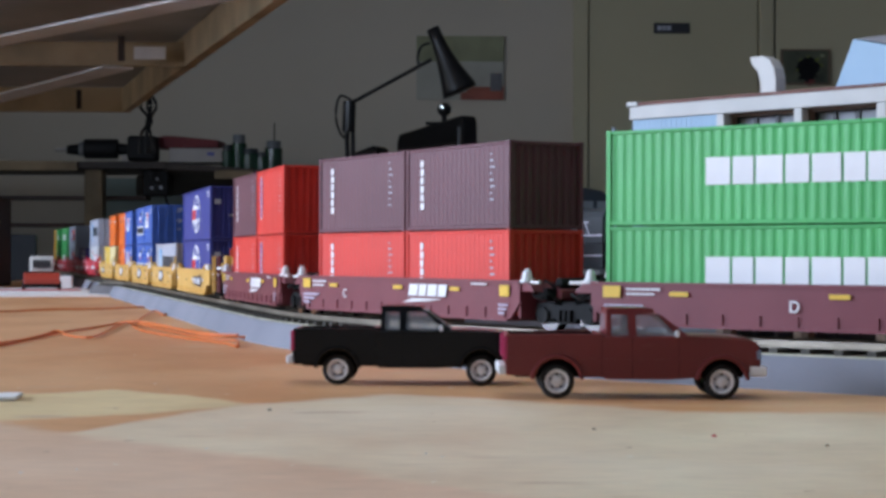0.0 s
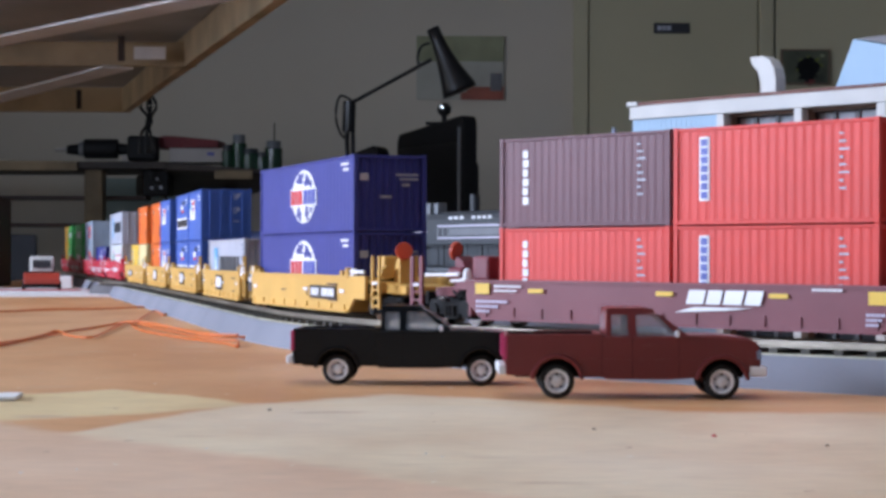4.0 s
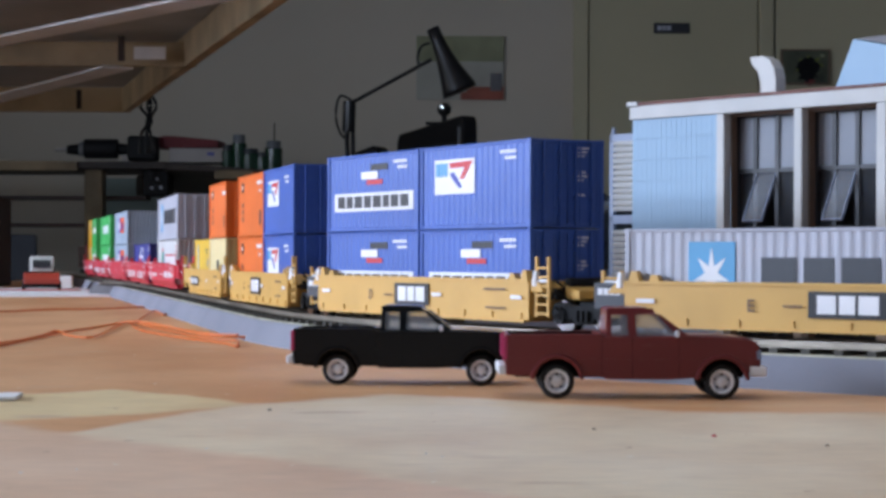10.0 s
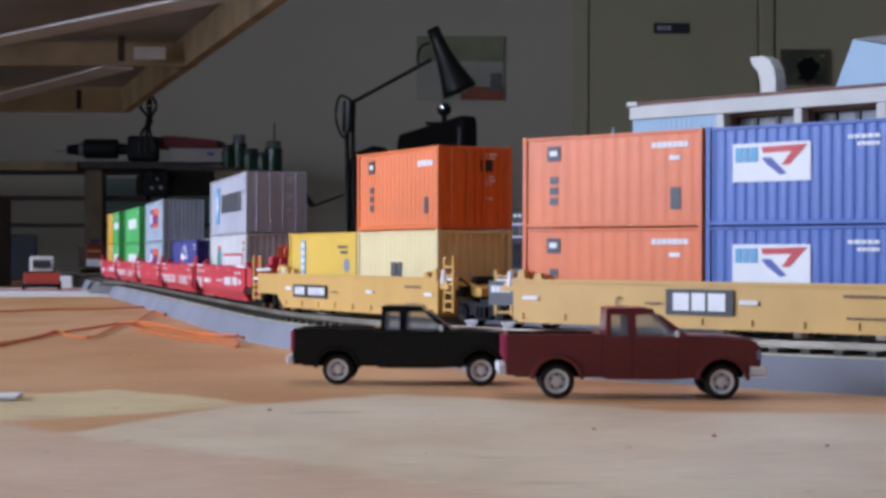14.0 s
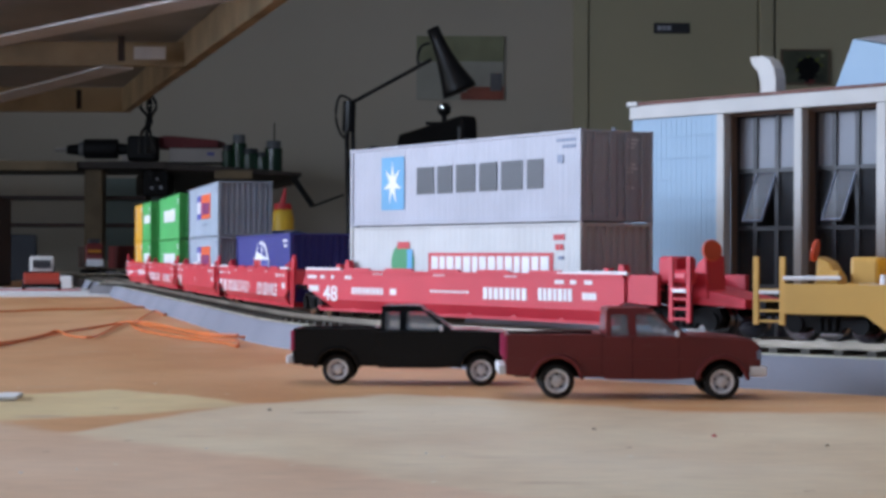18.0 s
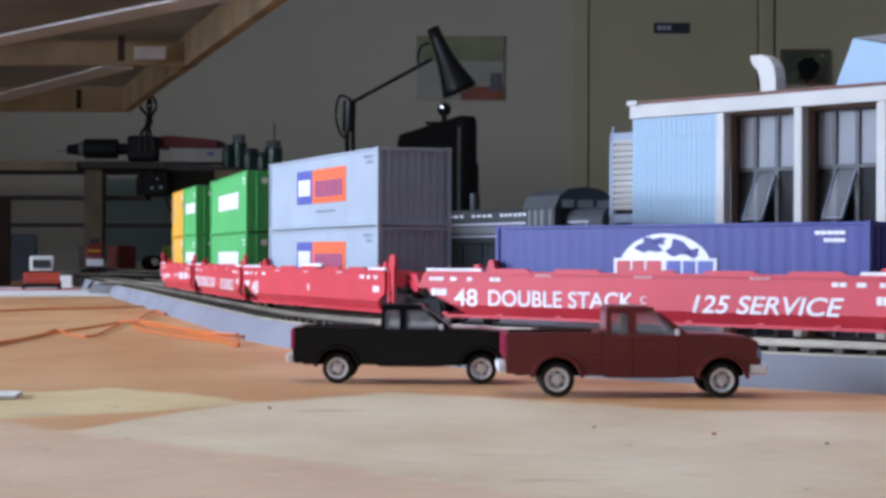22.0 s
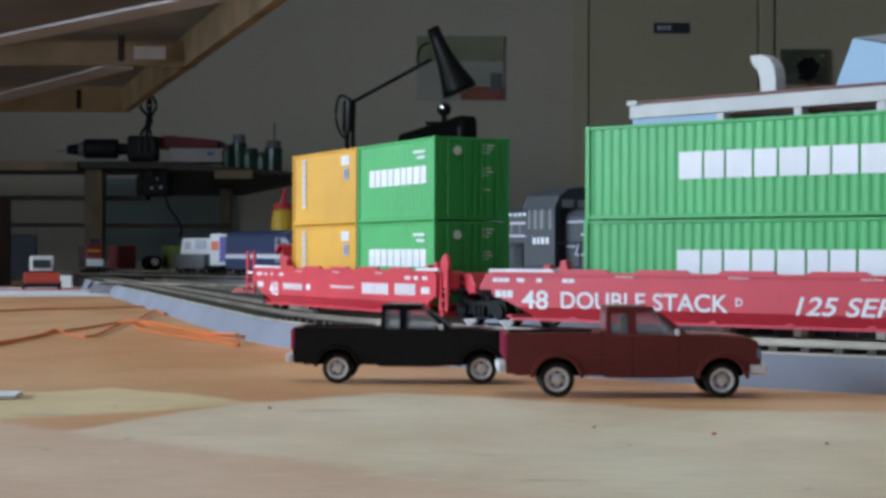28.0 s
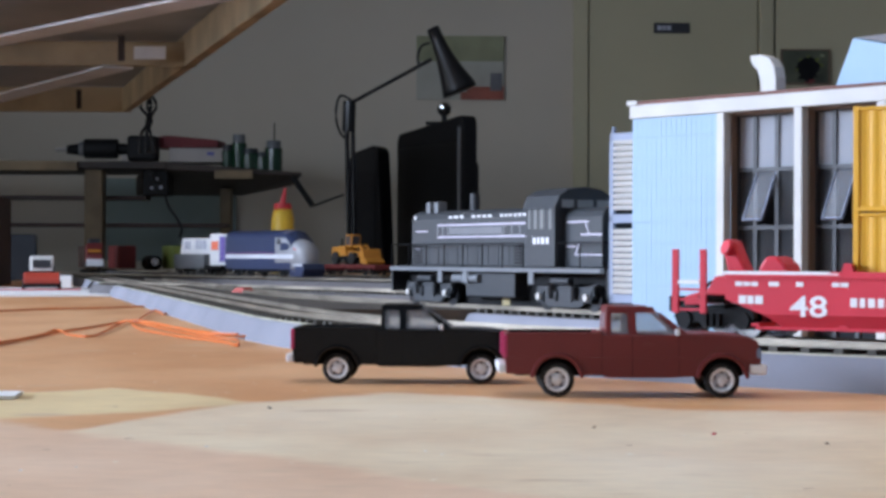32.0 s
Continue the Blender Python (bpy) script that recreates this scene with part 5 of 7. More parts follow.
# ---- engine house ----
def engine_house():
    b = thing("engine_house", "pale blue model engine house with tall black-mullioned windows", "building", at(72.5, 712, 0, -48.5))
    L, D, H = 175.0, 105.0, 88.0
    # siding of upright boards, with level joints
    bm = bmesh.new()
    box(bm, 0, 42, 0.6, 3.0, 0, H)
    part("front_wall", bm, SIDING, b, "pale blue boarded wall")
    bm = bmesh.new()
    box(bm, 0, 2.38, 0, 0.8, 0, 7.95)
    me = mesh_of(bm, "siding_board", SIDING)
    rows = 11
    for i in range(17):
        for k in range(rows):
            part("siding_board", me, None, b, at=at(0.02 + i * 2.47, 0.0 + random.uniform(0, 0.03), k * 8.05))
    bm = bmesh.new()
    box(bm, 0, 3, 3.0, 12, 0, H)
    box(bm, 0, 3, 57, D, 0, H)
    box(bm, 0, 3, 12, 57, 72, H)
    part("end_wall", bm, SIDING, b, "blue end wall with a wide doorway")
    bm = bmesh.new()
    box(bm, L - 3, L, 3.2, D - 3, 0, H)
    part("end_wall", bm, SIDING, b)
    bm = bmesh.new()
    box(bm, 3.2, L, D - 3, D, 0, H)
    part("rear_wall", bm, SIDING, b)
    # added dark lining: its black stands for the shade behind the panes
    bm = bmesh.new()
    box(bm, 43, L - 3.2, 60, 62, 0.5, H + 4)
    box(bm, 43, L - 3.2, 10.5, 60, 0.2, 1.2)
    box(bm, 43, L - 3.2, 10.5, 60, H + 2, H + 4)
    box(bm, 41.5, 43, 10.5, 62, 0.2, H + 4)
    part("interior_lining", bm, MULLION, b, "added dark lining that stands for the shaded inside")
    bm = bmesh.new()
    box(bm, -1.2, L + 1, -1.4, D + 1, H + 5.2, H + 6.4)
    part("roof", bm, ROOFING, b, "flat brownish red roof", bevel=0.3)
    bm = bmesh.new()
    box(bm, -0.8, L + 0.6, -1.0, 1.4, H, H + 5.4)
    box(bm, -0.8, 1.4, 1.4, D, H, H + 5.4)
    part("fascia", bm, TRIM, b, "deep off-white fascia", bevel=0.3)
    bm = bmesh.new()
    box(bm, -1.6, 4.0, -1.8, 1.0, H + 5.0, H + 6.8)
    part("fascia_cap", bm, TRIM, b, bevel=0.3)
    for x0, x1 in ((42, 45.6), (77.3, 80.8), (112, 116), (147, 151), (171, 175)):
        bm = bmesh.new()
        box(bm, x0, x1, -0.6, 3.4, 0, H)
        part("pilaster", bm, TRIM, b, "off-white pilaster", bevel=0.25)
    for n, (x0, x1) in enumerate(((45.6, 77.3), (80.8, 112), (116, 147), (151, 171))):
        bm = bmesh.new()
        box(bm, x0, x0 + 0.5, 3.4, 9.5, 0, H)
        box(bm, x1 - 0.5, x1, 3.4, 9.5, 0, H)
        box(bm, x0, x1, 3.4, 9.5, 0, 6)
        box(bm, x0, x1, 3.0, 9.5, H - 1.0, H)
        part("window_reveal", bm, REVEAL, b, "brown window reveal")
        w = new("window")
        w.parent = b
        w.matrix_basis = at(x0, 0, 0)
        w["label"] = "tall window with black mullions and grey panes"
        wd = x1 - x0
        xs = [0.5, wd * 0.28, wd * 0.59, wd * 0.90, wd - 0.5]
        zs = [6, 25, 46, 67, H - 1.0]
        for xx in xs:
            bm = bmesh.new()
            box(bm, xx - 0.85, xx + 0.85, 6.4, 8.2, 6, H - 1)
            part("mullion", bm, MULLION, w)
        for zz in zs:
            bm = bmesh.new()
            box(bm, 0.5, wd - 0.5, 6.5, 8.0, zz - 0.75, zz + 0.75)
            part("glazing_bar", bm, MULLION, w)
        for i in range(4):
            for k in range(4):
                if i == 1 and k == 2:
                    bm = bmesh.new()
                    tw, th = xs[2] - xs[1] - 1, zs[3] - zs[2] - 0.8
                    for a0, a1, c0, c1 in ((-tw / 2, -tw / 2 + 0.35, -th, 0), (tw / 2 - 0.35, tw / 2, -th, 0), (-tw / 2, tw / 2, -th, -th + 0.35), (-tw / 2, tw / 2, -0.35, 0)):
                        box(bm, a0, a1, -0.5, 0.5, c0, c1)
                    part("sash", bm, DOOR_GREY, w, "tilted sash", at=at((xs[1] + xs[2]) / 2, 7.4, zs[3] - 0.4, 0, -26))
                bm = bmesh.new()
                pw, ph = xs[i + 1] - xs[i] - 1, zs[k + 1] - zs[k] - 0.8
                box(bm, -pw / 2, pw / 2, -0.2, 0.2, -ph, 0)
                tip = -26 if (i == 1 and k == 2) else random.uniform(-0.8, 0.8)
                part("pane", bm, SMOKE if tip < -20 else PANE if k < 3 else FROST, w, at=at((xs[i] + xs[i + 1]) / 2, 7.4, zs[k + 1] - 0.4, 0, tip))
    # the open door leaf at the end, with pale louvres
    d = new("door_leaf")
    d.parent = b
    d.matrix_basis = at(0, 11.8, 17, 180)
    d["label"] = "grey door leaf standing open, with pale louvres"
    bm = bmesh.new()
    for x0, x1 in ((0, 2.2), (20.2, 22.4)):
        box(bm, x0, x1, -1, 1, 0, 67)
    for z0 in (0, 31.5, 63.5):
        box(bm, 0, 22.4, -1, 1, z0, z0 + 3.5)
    part("door_frame", bm, DOOR_GREY, d, bevel=0.2)
    bm = bmesh.new()
    box(bm, 2.2, 20.2, -0.5, 0.9, 0, 1.5, Matrix.Rotation(radians(0), 4, "X"))
    me = mesh_of(bm, "louvre", TRIM)
    z = 4.2
    while z < 63:
        if not 30.0 < z < 35:
            part("louvre", me, None, d, at=at(0, 0, z, 0, -28))
        z += 2.35
    bm = bmesh.new()
    cyl(bm, (20.8, 0, 67), (20.8, 0, 69.5), 0.8, 8)
    part("hinge_pin", bm, DOOR_GREY, d)
    # bent stove pipe and the ventilator hood
    bm = bmesh.new()
    prism(bm, [(37.0, H + 6), (44.4, H + 6), (44.4, H + 15), (43.6, H + 19), (41.4, H + 22.4), (38.0, H + 24), (31.8, H + 24), (32.6, H + 21), (35.2, H + 18.4), (36.8, H + 14)], 31, 37)
    part("stove_pipe", bm, TRIM, b, "off-white bent sheet-metal flue", bevel=0.4)
    bm = bmesh.new()
    prism(bm, [(77, H + 6), (86, H + 25.5), (128, H + 16), (134, H + 6)], 22, 62)
    part("ventilator_hood", bm, SIDING, b, "pale blue sloping ventilator hood", bevel=0.3)
    bm = bmesh.new()
    prism(bm, [(86.3, H + 25.7), (140, H + 26.4), (140, H + 13.6)], 22.6, 61)
    part("hood_roof", bm, HOOD_ROOF, b, "grey roof of the ventilator hood", bevel=0.3)
    return b


HOOD_ROOF = material("grey_roofing", (0.26, 0.25, 0.26), 0.8, vary=0.15, scale=40)
ROOFING = material("brownish_red_roofing", (0.24, 0.11, 0.09), 0.8, vary=0.2, scale=40)
engine_house()


# ---- locomotives and parked cars ----
def loco_truck(parent, x, base=16.0, drop=0.0, stout=1.0, mat=None):
    m = at(0, 0, -drop)
    bm = bmesh.new()
    for s in (-1, 1):
        y = s * 11.2
        k = stout
        prism(bm, [(x - base - 4 * k, 7), (x - base - 3 * k, 10 * k), (x - 6, 9.4 * k), (x - 3, 11.5), (x + 3, 11.5), (x + 6, 9.4 * k), (x + base + 3 * k, 10 * k), (x + base + 4 * k, 7), (x + base, 4.4 / k), (x + 7, 5.0 / k), (x + 4, 3.2 / k), (x - 4, 3.2 / k), (x - 7, 5.0 / k), (x - base, 4.4 / k)], y - 1.2, y + 1.2)
        for dx in (-base, base):
            box(bm, x + dx - 2.4 * k, x + dx + 2.4 * k, y - 1.9, y + 1.9, 4.0, 8.6)
        for dx in (-6, 6):
            cyl(bm, (x + dx, y + s * 1.6, 4.4), (x + dx, y + s * 1.6, 8.6), 1.2, 8)
    box(bm, x - 8, x + 8, -9, 9, 5, 10)
    f = part("bogie", bm, mat or BOGIE, parent, "dark four-wheeled bogie", at=m)
    for dx in (-base, base):
        bm = bmesh.new()
        for s in (-1, 1):
            cyl(bm, (x + dx, s * 7.2, 5.8), (x + dx, s * 9.6, 5.8), 5.8, 20)
        cyl(bm, (x + dx, -9, 5.8), (x + dx, 9, 5.8), 1.2, 8)
        part("wheelset", bm, WHEEL_STEEL, f)
        bm = bmesh.new()
        for s in (-1, 1):
            cyl(bm, (x + dx, s * 13.0, 6.0), (x + dx, s * 13.7, 6.0), 1.0, 10)
        part("axle_cap", bm, STEEL, f, "bright axle cap")


def road_switcher():
    t = thing("diesel_locomotive", "dark grey road switcher locomotive with pale stripes", "locomotive", at(33.1, 851, RAIL_TOP + 1.5, -61.0))
    bm = bmesh.new()
    box(bm, -95, 95, -15, 15, 14.0, 16.6)
    part("running_board", bm, LOCO_GREY, t, "dark grey running board", bevel=0.3)
    bm = bmesh.new()
    box(bm, -95.4, 92.0, -15.3, -15.0, 14.4, 15.9)
    part("edge_stripe", bm, EDGE_GREY, t, "pale edge of the running board")
    for nm, x0, x1, top in (("long_hood", -82, 33, 43.0), ("short_hood", 57, 86, 42.0)):
        bm = bmesh.new()
        prof = [(-10, 16.6), (-10, top - 4), (-8.6, top - 1.4), (-5.5, top), (5.5, top), (8.6, top - 1.4), (10, top - 4), (10, 16.6)]
        loft(bm, [[(x0, y, z) for y, z in prof], [(x1, y, z) for y, z in prof]])
        part(nm, bm, LOCO_GREY, t, bevel=0.6)
    bm = bmesh.new()
    prof = [(-15, 16.6), (-15, 42.0), (-12.6, 46.6), (-8, 49.4), (0, 50.6), (8, 49.4), (12.6, 46.6), (15, 42.0), (15, 16.6)]
    loft(bm, [[(33, y, z) for y, z in prof], [(57, y, z) for y, z in prof]])
    cab = part("cab", bm, LOCO_GREY, t, bevel=0.4)
    bm = bmesh.new()
    rim = [(y * 1.05, 41.6 if z < 43 else z + 0.7) for y, z in prof[1:-1]]
    loft(bm, [[(31.5, y, z) for y, z in rim], [(58.0, y, z) for y, z in rim]])
    part("cab_roof", bm, LOCO_GREY, cab, "arched cab roof")
    for x0, x1 in ((36.0, 37.6), (40.5, 43.2), (45.4, 48.4), (52.6, 54.4)):
        bm = bmesh.new()
        box(bm, x0, x1, -15.2, -14.8, 33.0, 42.0)
        part("cab_window", bm, PANE_LIGHT, cab, "bright cab window")
    for y0, y1 in ((-12, -6), (-4, 4), (6, 12)):
        bm = bmesh.new()
        box(bm, 58.0, 58.3, y0, y1, 42.2, 45.6)
        part("cab_window", bm, PANE_LIGHT, cab, "bright cab window")
    block(cab, "number", 39, 53, 26.6, 29.4, WHITE, -15.05, 4, 0.0, 0.36)
    # stripes and lettering on the near side of the hoods
    for x0, x1, z0, z1 in ((-55, 31, 35.6, 36.4), (-55, 31, 30.0, 30.7), (-78, -66, 33.0, 33.5), (-78, -66, 24.5, 25.0)):
        block(t, "stripe", x0, x1, z0, z1, LOCO_LINE, -10.02, label="pale stripe")
    for x in (-56, -51, -46, 6, 13, 20, 27):
        block(t, "stripe_end", x, x + 1.1, 29.6, 36.8, LOCO_FIELD, -10.02)
    block(t, "stripe_field", -44, 5, 31.6, 34.8, LOCO_FIELD, -10.02, label="grey field between the stripes")
    for x0, x1, z0, z1 in ((59, 76, 35.6, 36.2), (70, 86, 30.2, 30.8), (59, 66, 25.2, 25.8), (66, 86, 21.7, 22.2)):
        block(t, "stripe", x0, x1, z0, z1, LOCO_LINE, -10.02)
    for x, z, turn in ((76.2, 30.6, -30), (65.5, 22.0, 35)):
        bm = bmesh.new()
        box(bm, -0.3, 0.3, -10.14, -10.02, 0, 6)
        part("stripe", bm, LOCO_LINE, t, at=at(x, 0, z, 0, 0, turn))
    for x0, x1, n in ((-46, -30, 3), (-24, -4, 4), (2, 30, 7)):
        block(t, "lettering", x0, x1, 38.6, 40.4, WHITE, -9.75, n, 0.0, 0.4, "white block lettering")
    for i in range(11):
        x = -72 + i * 9.4
        bm = bmesh.new()
        box(bm, x, x + 8.2, -10.25, -10.0, 17.2, 27.4)
        part("hood_door", bm, LOCO_GREY, t)
    for x0, x1 in ((-80, -70), (16, 24)):
        for k in range(6):
            block(t, "louvre", x0, x1, 18 + k * 1.5, 18.8 + k * 1.5, BOGIE, -10.3)
    bm = bmesh.new()
    cyl(bm, (-37, 0, 43), (-37, 0, 51), 2.3, 14)
    part("exhaust_stack", bm, LOCO_GREY, t)
    for x, y in ((-70, -5), (-62, -5)):
        bm = bmesh.new()
        box(bm, x - 2, x + 2, y - 2.5, y + 2.5, 42, 47.5)
        part("horn_box", bm, EDGE_GREY, t, "pale roof box", bevel=0.4)
    bm = bmesh.new()
    box(bm, -24, 20, -12.5, 12.5, 2.5, 14)
    part("fuel_tank", bm, LOCO_GREY, t, bevel=0.8)
    bm = bmesh.new()
    cyl(bm, (-34, -13, 11), (-10, -13, 11), 1.9, 12)
    part("air_tank", bm, EDGE_GREY, t, "grey air tank")
    for x in (-60, 61):
        loco_truck(t, x, 18.5, 2.2, 1.08, LOCO_GREY)
        for s in (-1, 1):
            for dx in (-18.5, 18.5):
                bm = bmesh.new()
                cyl(bm, (x + dx, s * 13.4, 3.9), (x + dx, s * 14.4, 3.9), 1.5, 12)
                part("journal_cap", bm, TRIM, t, "bright journal cap")
            for dx in (-9, 9):
                bm = bmesh.new()
                cyl(bm, (x + dx, s * 14.0, 3.2), (x + dx, s * 14.0, 8.2), 2.0, 12)
                part("coil_spring", bm, LOCO_GREY, t)
            bm = bmesh.new()
            cyl(bm, (x - 7, s * 13.8, 10.6), (x + 7, s * 13.8, 10.6), 1.6, 12)
            part("brake_cylinder", bm, LOCO_GREY, t)
    # underframe carried down to the rails; its black stands for shade underneath
    bm = bmesh.new()
    box(bm, -92, 92, -5.5, 5.5, -1.2, 14.0)
    part("underframe", bm, BOGIE, t, "black underframe, carried down to stand for the shade below")
    for x in (-60, 61):
        for s in (-1, 1):
            bm = bmesh.new()
            prism(bm, [(x - 15, 1.0), (x - 15, 5.4), (x - 8, 6.6), (x + 8, 6.6), (x + 15, 5.4), (x + 15, 1.0), (x + 12, -0.6), (x - 12, -0.6)], min(s * 11.6, s * 12.6), max(s * 11.6, s * 12.6))
            part("spring_plank", bm, LOCO_FRAME, t, "grey spring plank of the bogie", bevel=0.3)
    for x in (-46, -22, 36):
        bm = bmesh.new()
        box(bm, x, x + 4, -15.2, -14.6, 9.0, 14.4)
        part("step", bm, EDGE_GREY, t)
    bm = bmesh.new()
    for x0, x1 in ((-94, 31), (59, 94)):
        n = max(int((x1 - x0) / 17), 2)
        for i in range(n + 1):
            x = x0 + (x1 - x0) * i / n
            cyl(bm, (x, -14.8, 16.4), (x, -14.8, 27), 0.32, 6)
        cyl(bm, (x0, -14.8, 27), (x1, -14.8, 27), 0.32, 6)
    for x in (-94, 94):
        for y in (-14.8, -5, 5, 14.8):
            cyl(bm, (x, y, 16.4), (x, y, 27), 0.32, 6)
        cyl(bm, (x, -14.8, 27), (x, 14.8, 27), 0.32, 6)
    part("handrail", bm, BOGIE, t, "thin black handrail")
    for s in (-1, 1):
        bm = bmesh.new()
        box(bm, min(s * 95, s * 96.5), max(s * 95, s * 96.5), -14, 14, 4, 16)
        box(bm, min(s * 96, s * 103), max(s * 96, s * 103), -2.4, 2.4, 7.4, 11)
        part("pilot", bm, LOCO_GREY, t, bevel=0.3)
    bm = bmesh.new()
    cyl(bm, (-82, -4, 39.5), (-83, -4, 39.5), 1.4, 12)
    cyl(bm, (-78, -9.7, 40), (-78, -10.4, 40), 1.0, 10)
    part("marker_lamp", bm, WHITE, t)


PANE_LIGHT = plastic("bright_cab_glazing", (0.26, 0.27, 0.27), 0.12)
LOCO_FRAME = plastic("bogie_grey_plastic", (0.034, 0.037, 0.043), 0.5)
EDGE_GREY = plastic("mid_grey_edge", (0.165, 0.175, 0.19), 0.5)
LOCO_FIELD = plastic("mid_grey_field", (0.16, 0.165, 0.18), 0.5)
road_switcher()


def streamliner():
    t = thing("streamlined_locomotive", "blue and silver streamlined locomotive model", "locomotive", at(-189, 2075, RAIL_TOP, -55))
    def ring(x, w, top, low=9.0, dx=0.0):
        out = []
        for a in np.linspace(-90, 90, 11):
            out.append((x + dx * math.cos(radians(a)), w * math.sin(radians(a)), top - 9 * (1 - math.cos(radians(a))) ))
        return [(x, -w, low)] + out + [(x, w, low)]
    bm = bmesh.new()
    loft(bm, [ring(-86, 14.5, 52), ring(28, 14.5, 52)])
    part("body", bm, F_BLUE, t, "dark blue car body", smooth=False)
    bm = bmesh.new()
    loft(bm, [ring(28.1, 14.5, 52), ring(44, 14.5, 52), ring(52, 14.3, 50.5), ring(62, 14.0, 42), ring(72, 13.4, 39.5), ring(78, 12.0, 36), ring(82, 8.5, 30), ring(83.5, 4.5, 25)])
    part("nose", bm, F_GREY, t, "rounded silver-grey nose", smooth=True)
    bm = bmesh.new()
    box(bm, 32, 40, -14.7, -14.3, 36, 42)
    part("cab_window", bm, MULLION, t)
    bm = bmesh.new()
    for y in (-6, 6):
        box(bm, 53.5, 55, y - 5, y + 5, 42, 47.5)
    part("windscreen", bm, MULLION, t)
    block(t, "stripe", -86, 68, 20.5, 25.0, SILVER_BAND, -14.55, label="wide silver stripe along the side")
    block(t, "stripe", -86, 30, 26.2, 26.9, PLUM, -14.55, label="thin dark stripe")
    block(t, "skirt", -86, 62, 8.6, 16, F_BLUE, -14.6)
    bm = bmesh.new()
    prism(bm, [(58, 1.0), (56, 15), (86, 15), (88, 9), (84, 1.0)], -13.6, 13.6)
    part("pilot", bm, F_BLUE, t, "blue pilot below the nose", bevel=0.8)
    block(t, "stripe", 57, 85, 12.4, 14.6, SILVER_BAND, -13.75)
    bm = bmesh.new()
    prism(bm, [(40, 29.5), (40, 37.5), (50, 38), (57, 36), (59, 33.5), (57, 31), (50, 29.5)], -14.75, -14.3)
    part("cab_side", bm, F_BLUE, t, "dark blue rounded field round the cab window")
    bm = bmesh.new()
    loft(bm, [[(x, y * 1.02, z + 0.5) for x, y, z in ring(28.2, 14.5, 52, 45)], [(x, y * 1.02, z + 0.5) for x, y, z in ring(52, 14.3, 51, 45)], [(x, y * 1.02, z + 0.5) for x, y, z in ring(63, 14.0, 41.5, 37)]])
    part("roof_band", bm, F_BLUE, t, "dark roof over the cab")
    bm = bmesh.new()
    box(bm, -84, 80, -12, 12, 5, 10)
    part("underframe", bm, BOGIE, t)
    block(t, "nose_mark", 66, 71, 29.6, 31.4, PRINT_RED, -13.7, 2)
    for x in (-52, 52):
        loco_truck(t, x)
    c = thing("freight_car", "grey freight car carrying a white box", "freight car", at(-289, 2218, RAIL_TOP, -55))
    bm = bmesh.new()
    box(bm, -44, 34, -14, 14, 8, 25)
    part("body", bm, GREY_DARK, c, bevel=0.5)
    bm = bmesh.new()
    box(bm, 34.2, 74, -14, 14, 8, 12)
    part("low_deck", bm, BOGIE, c, bevel=0.3)
    for x in (-30, 30):
        loco_truck(c, x, 9)
    w = thing("white_box", "white box with purple and orange print", "box", at(-259.5, 2176, RAIL_TOP + 12.1, -20), group="white printed boxes")
    bm = bmesh.new()
    box(bm, -11, 11, -8, 8, 0, 37)
    part("box_body", bm, PAPER, w, bevel=0.4)
    block(w, "print", -9, 0, 18, 28, PRINT_ORANGE, -8.1)
    block(w, "print", 1.6, 9, 4, 34, PURPLE, -8.1)
    w = thing("white_box", "white box with grey print lying on a grey car", "box", at(-291, 2218, RAIL_TOP + 25.2, -20), group="white printed boxes")
    bm = bmesh.new()
    prism(bm, [(-20, 0), (-17, 19), (20, 19), (20, 0)], -10, 10)
    part("box_body", bm, PAPER, w, bevel=0.4)
    block(w, "print", -14, -6, 6, 15, GREY_BOX, -10.1, 2)
    block(w, "print", 0, 15, 6, 17, GREY_BOX, -10.1, 3)


GREY_DARK = plastic("slate_grey_paint", (0.13, 0.14, 0.15), 0.6)
streamliner()


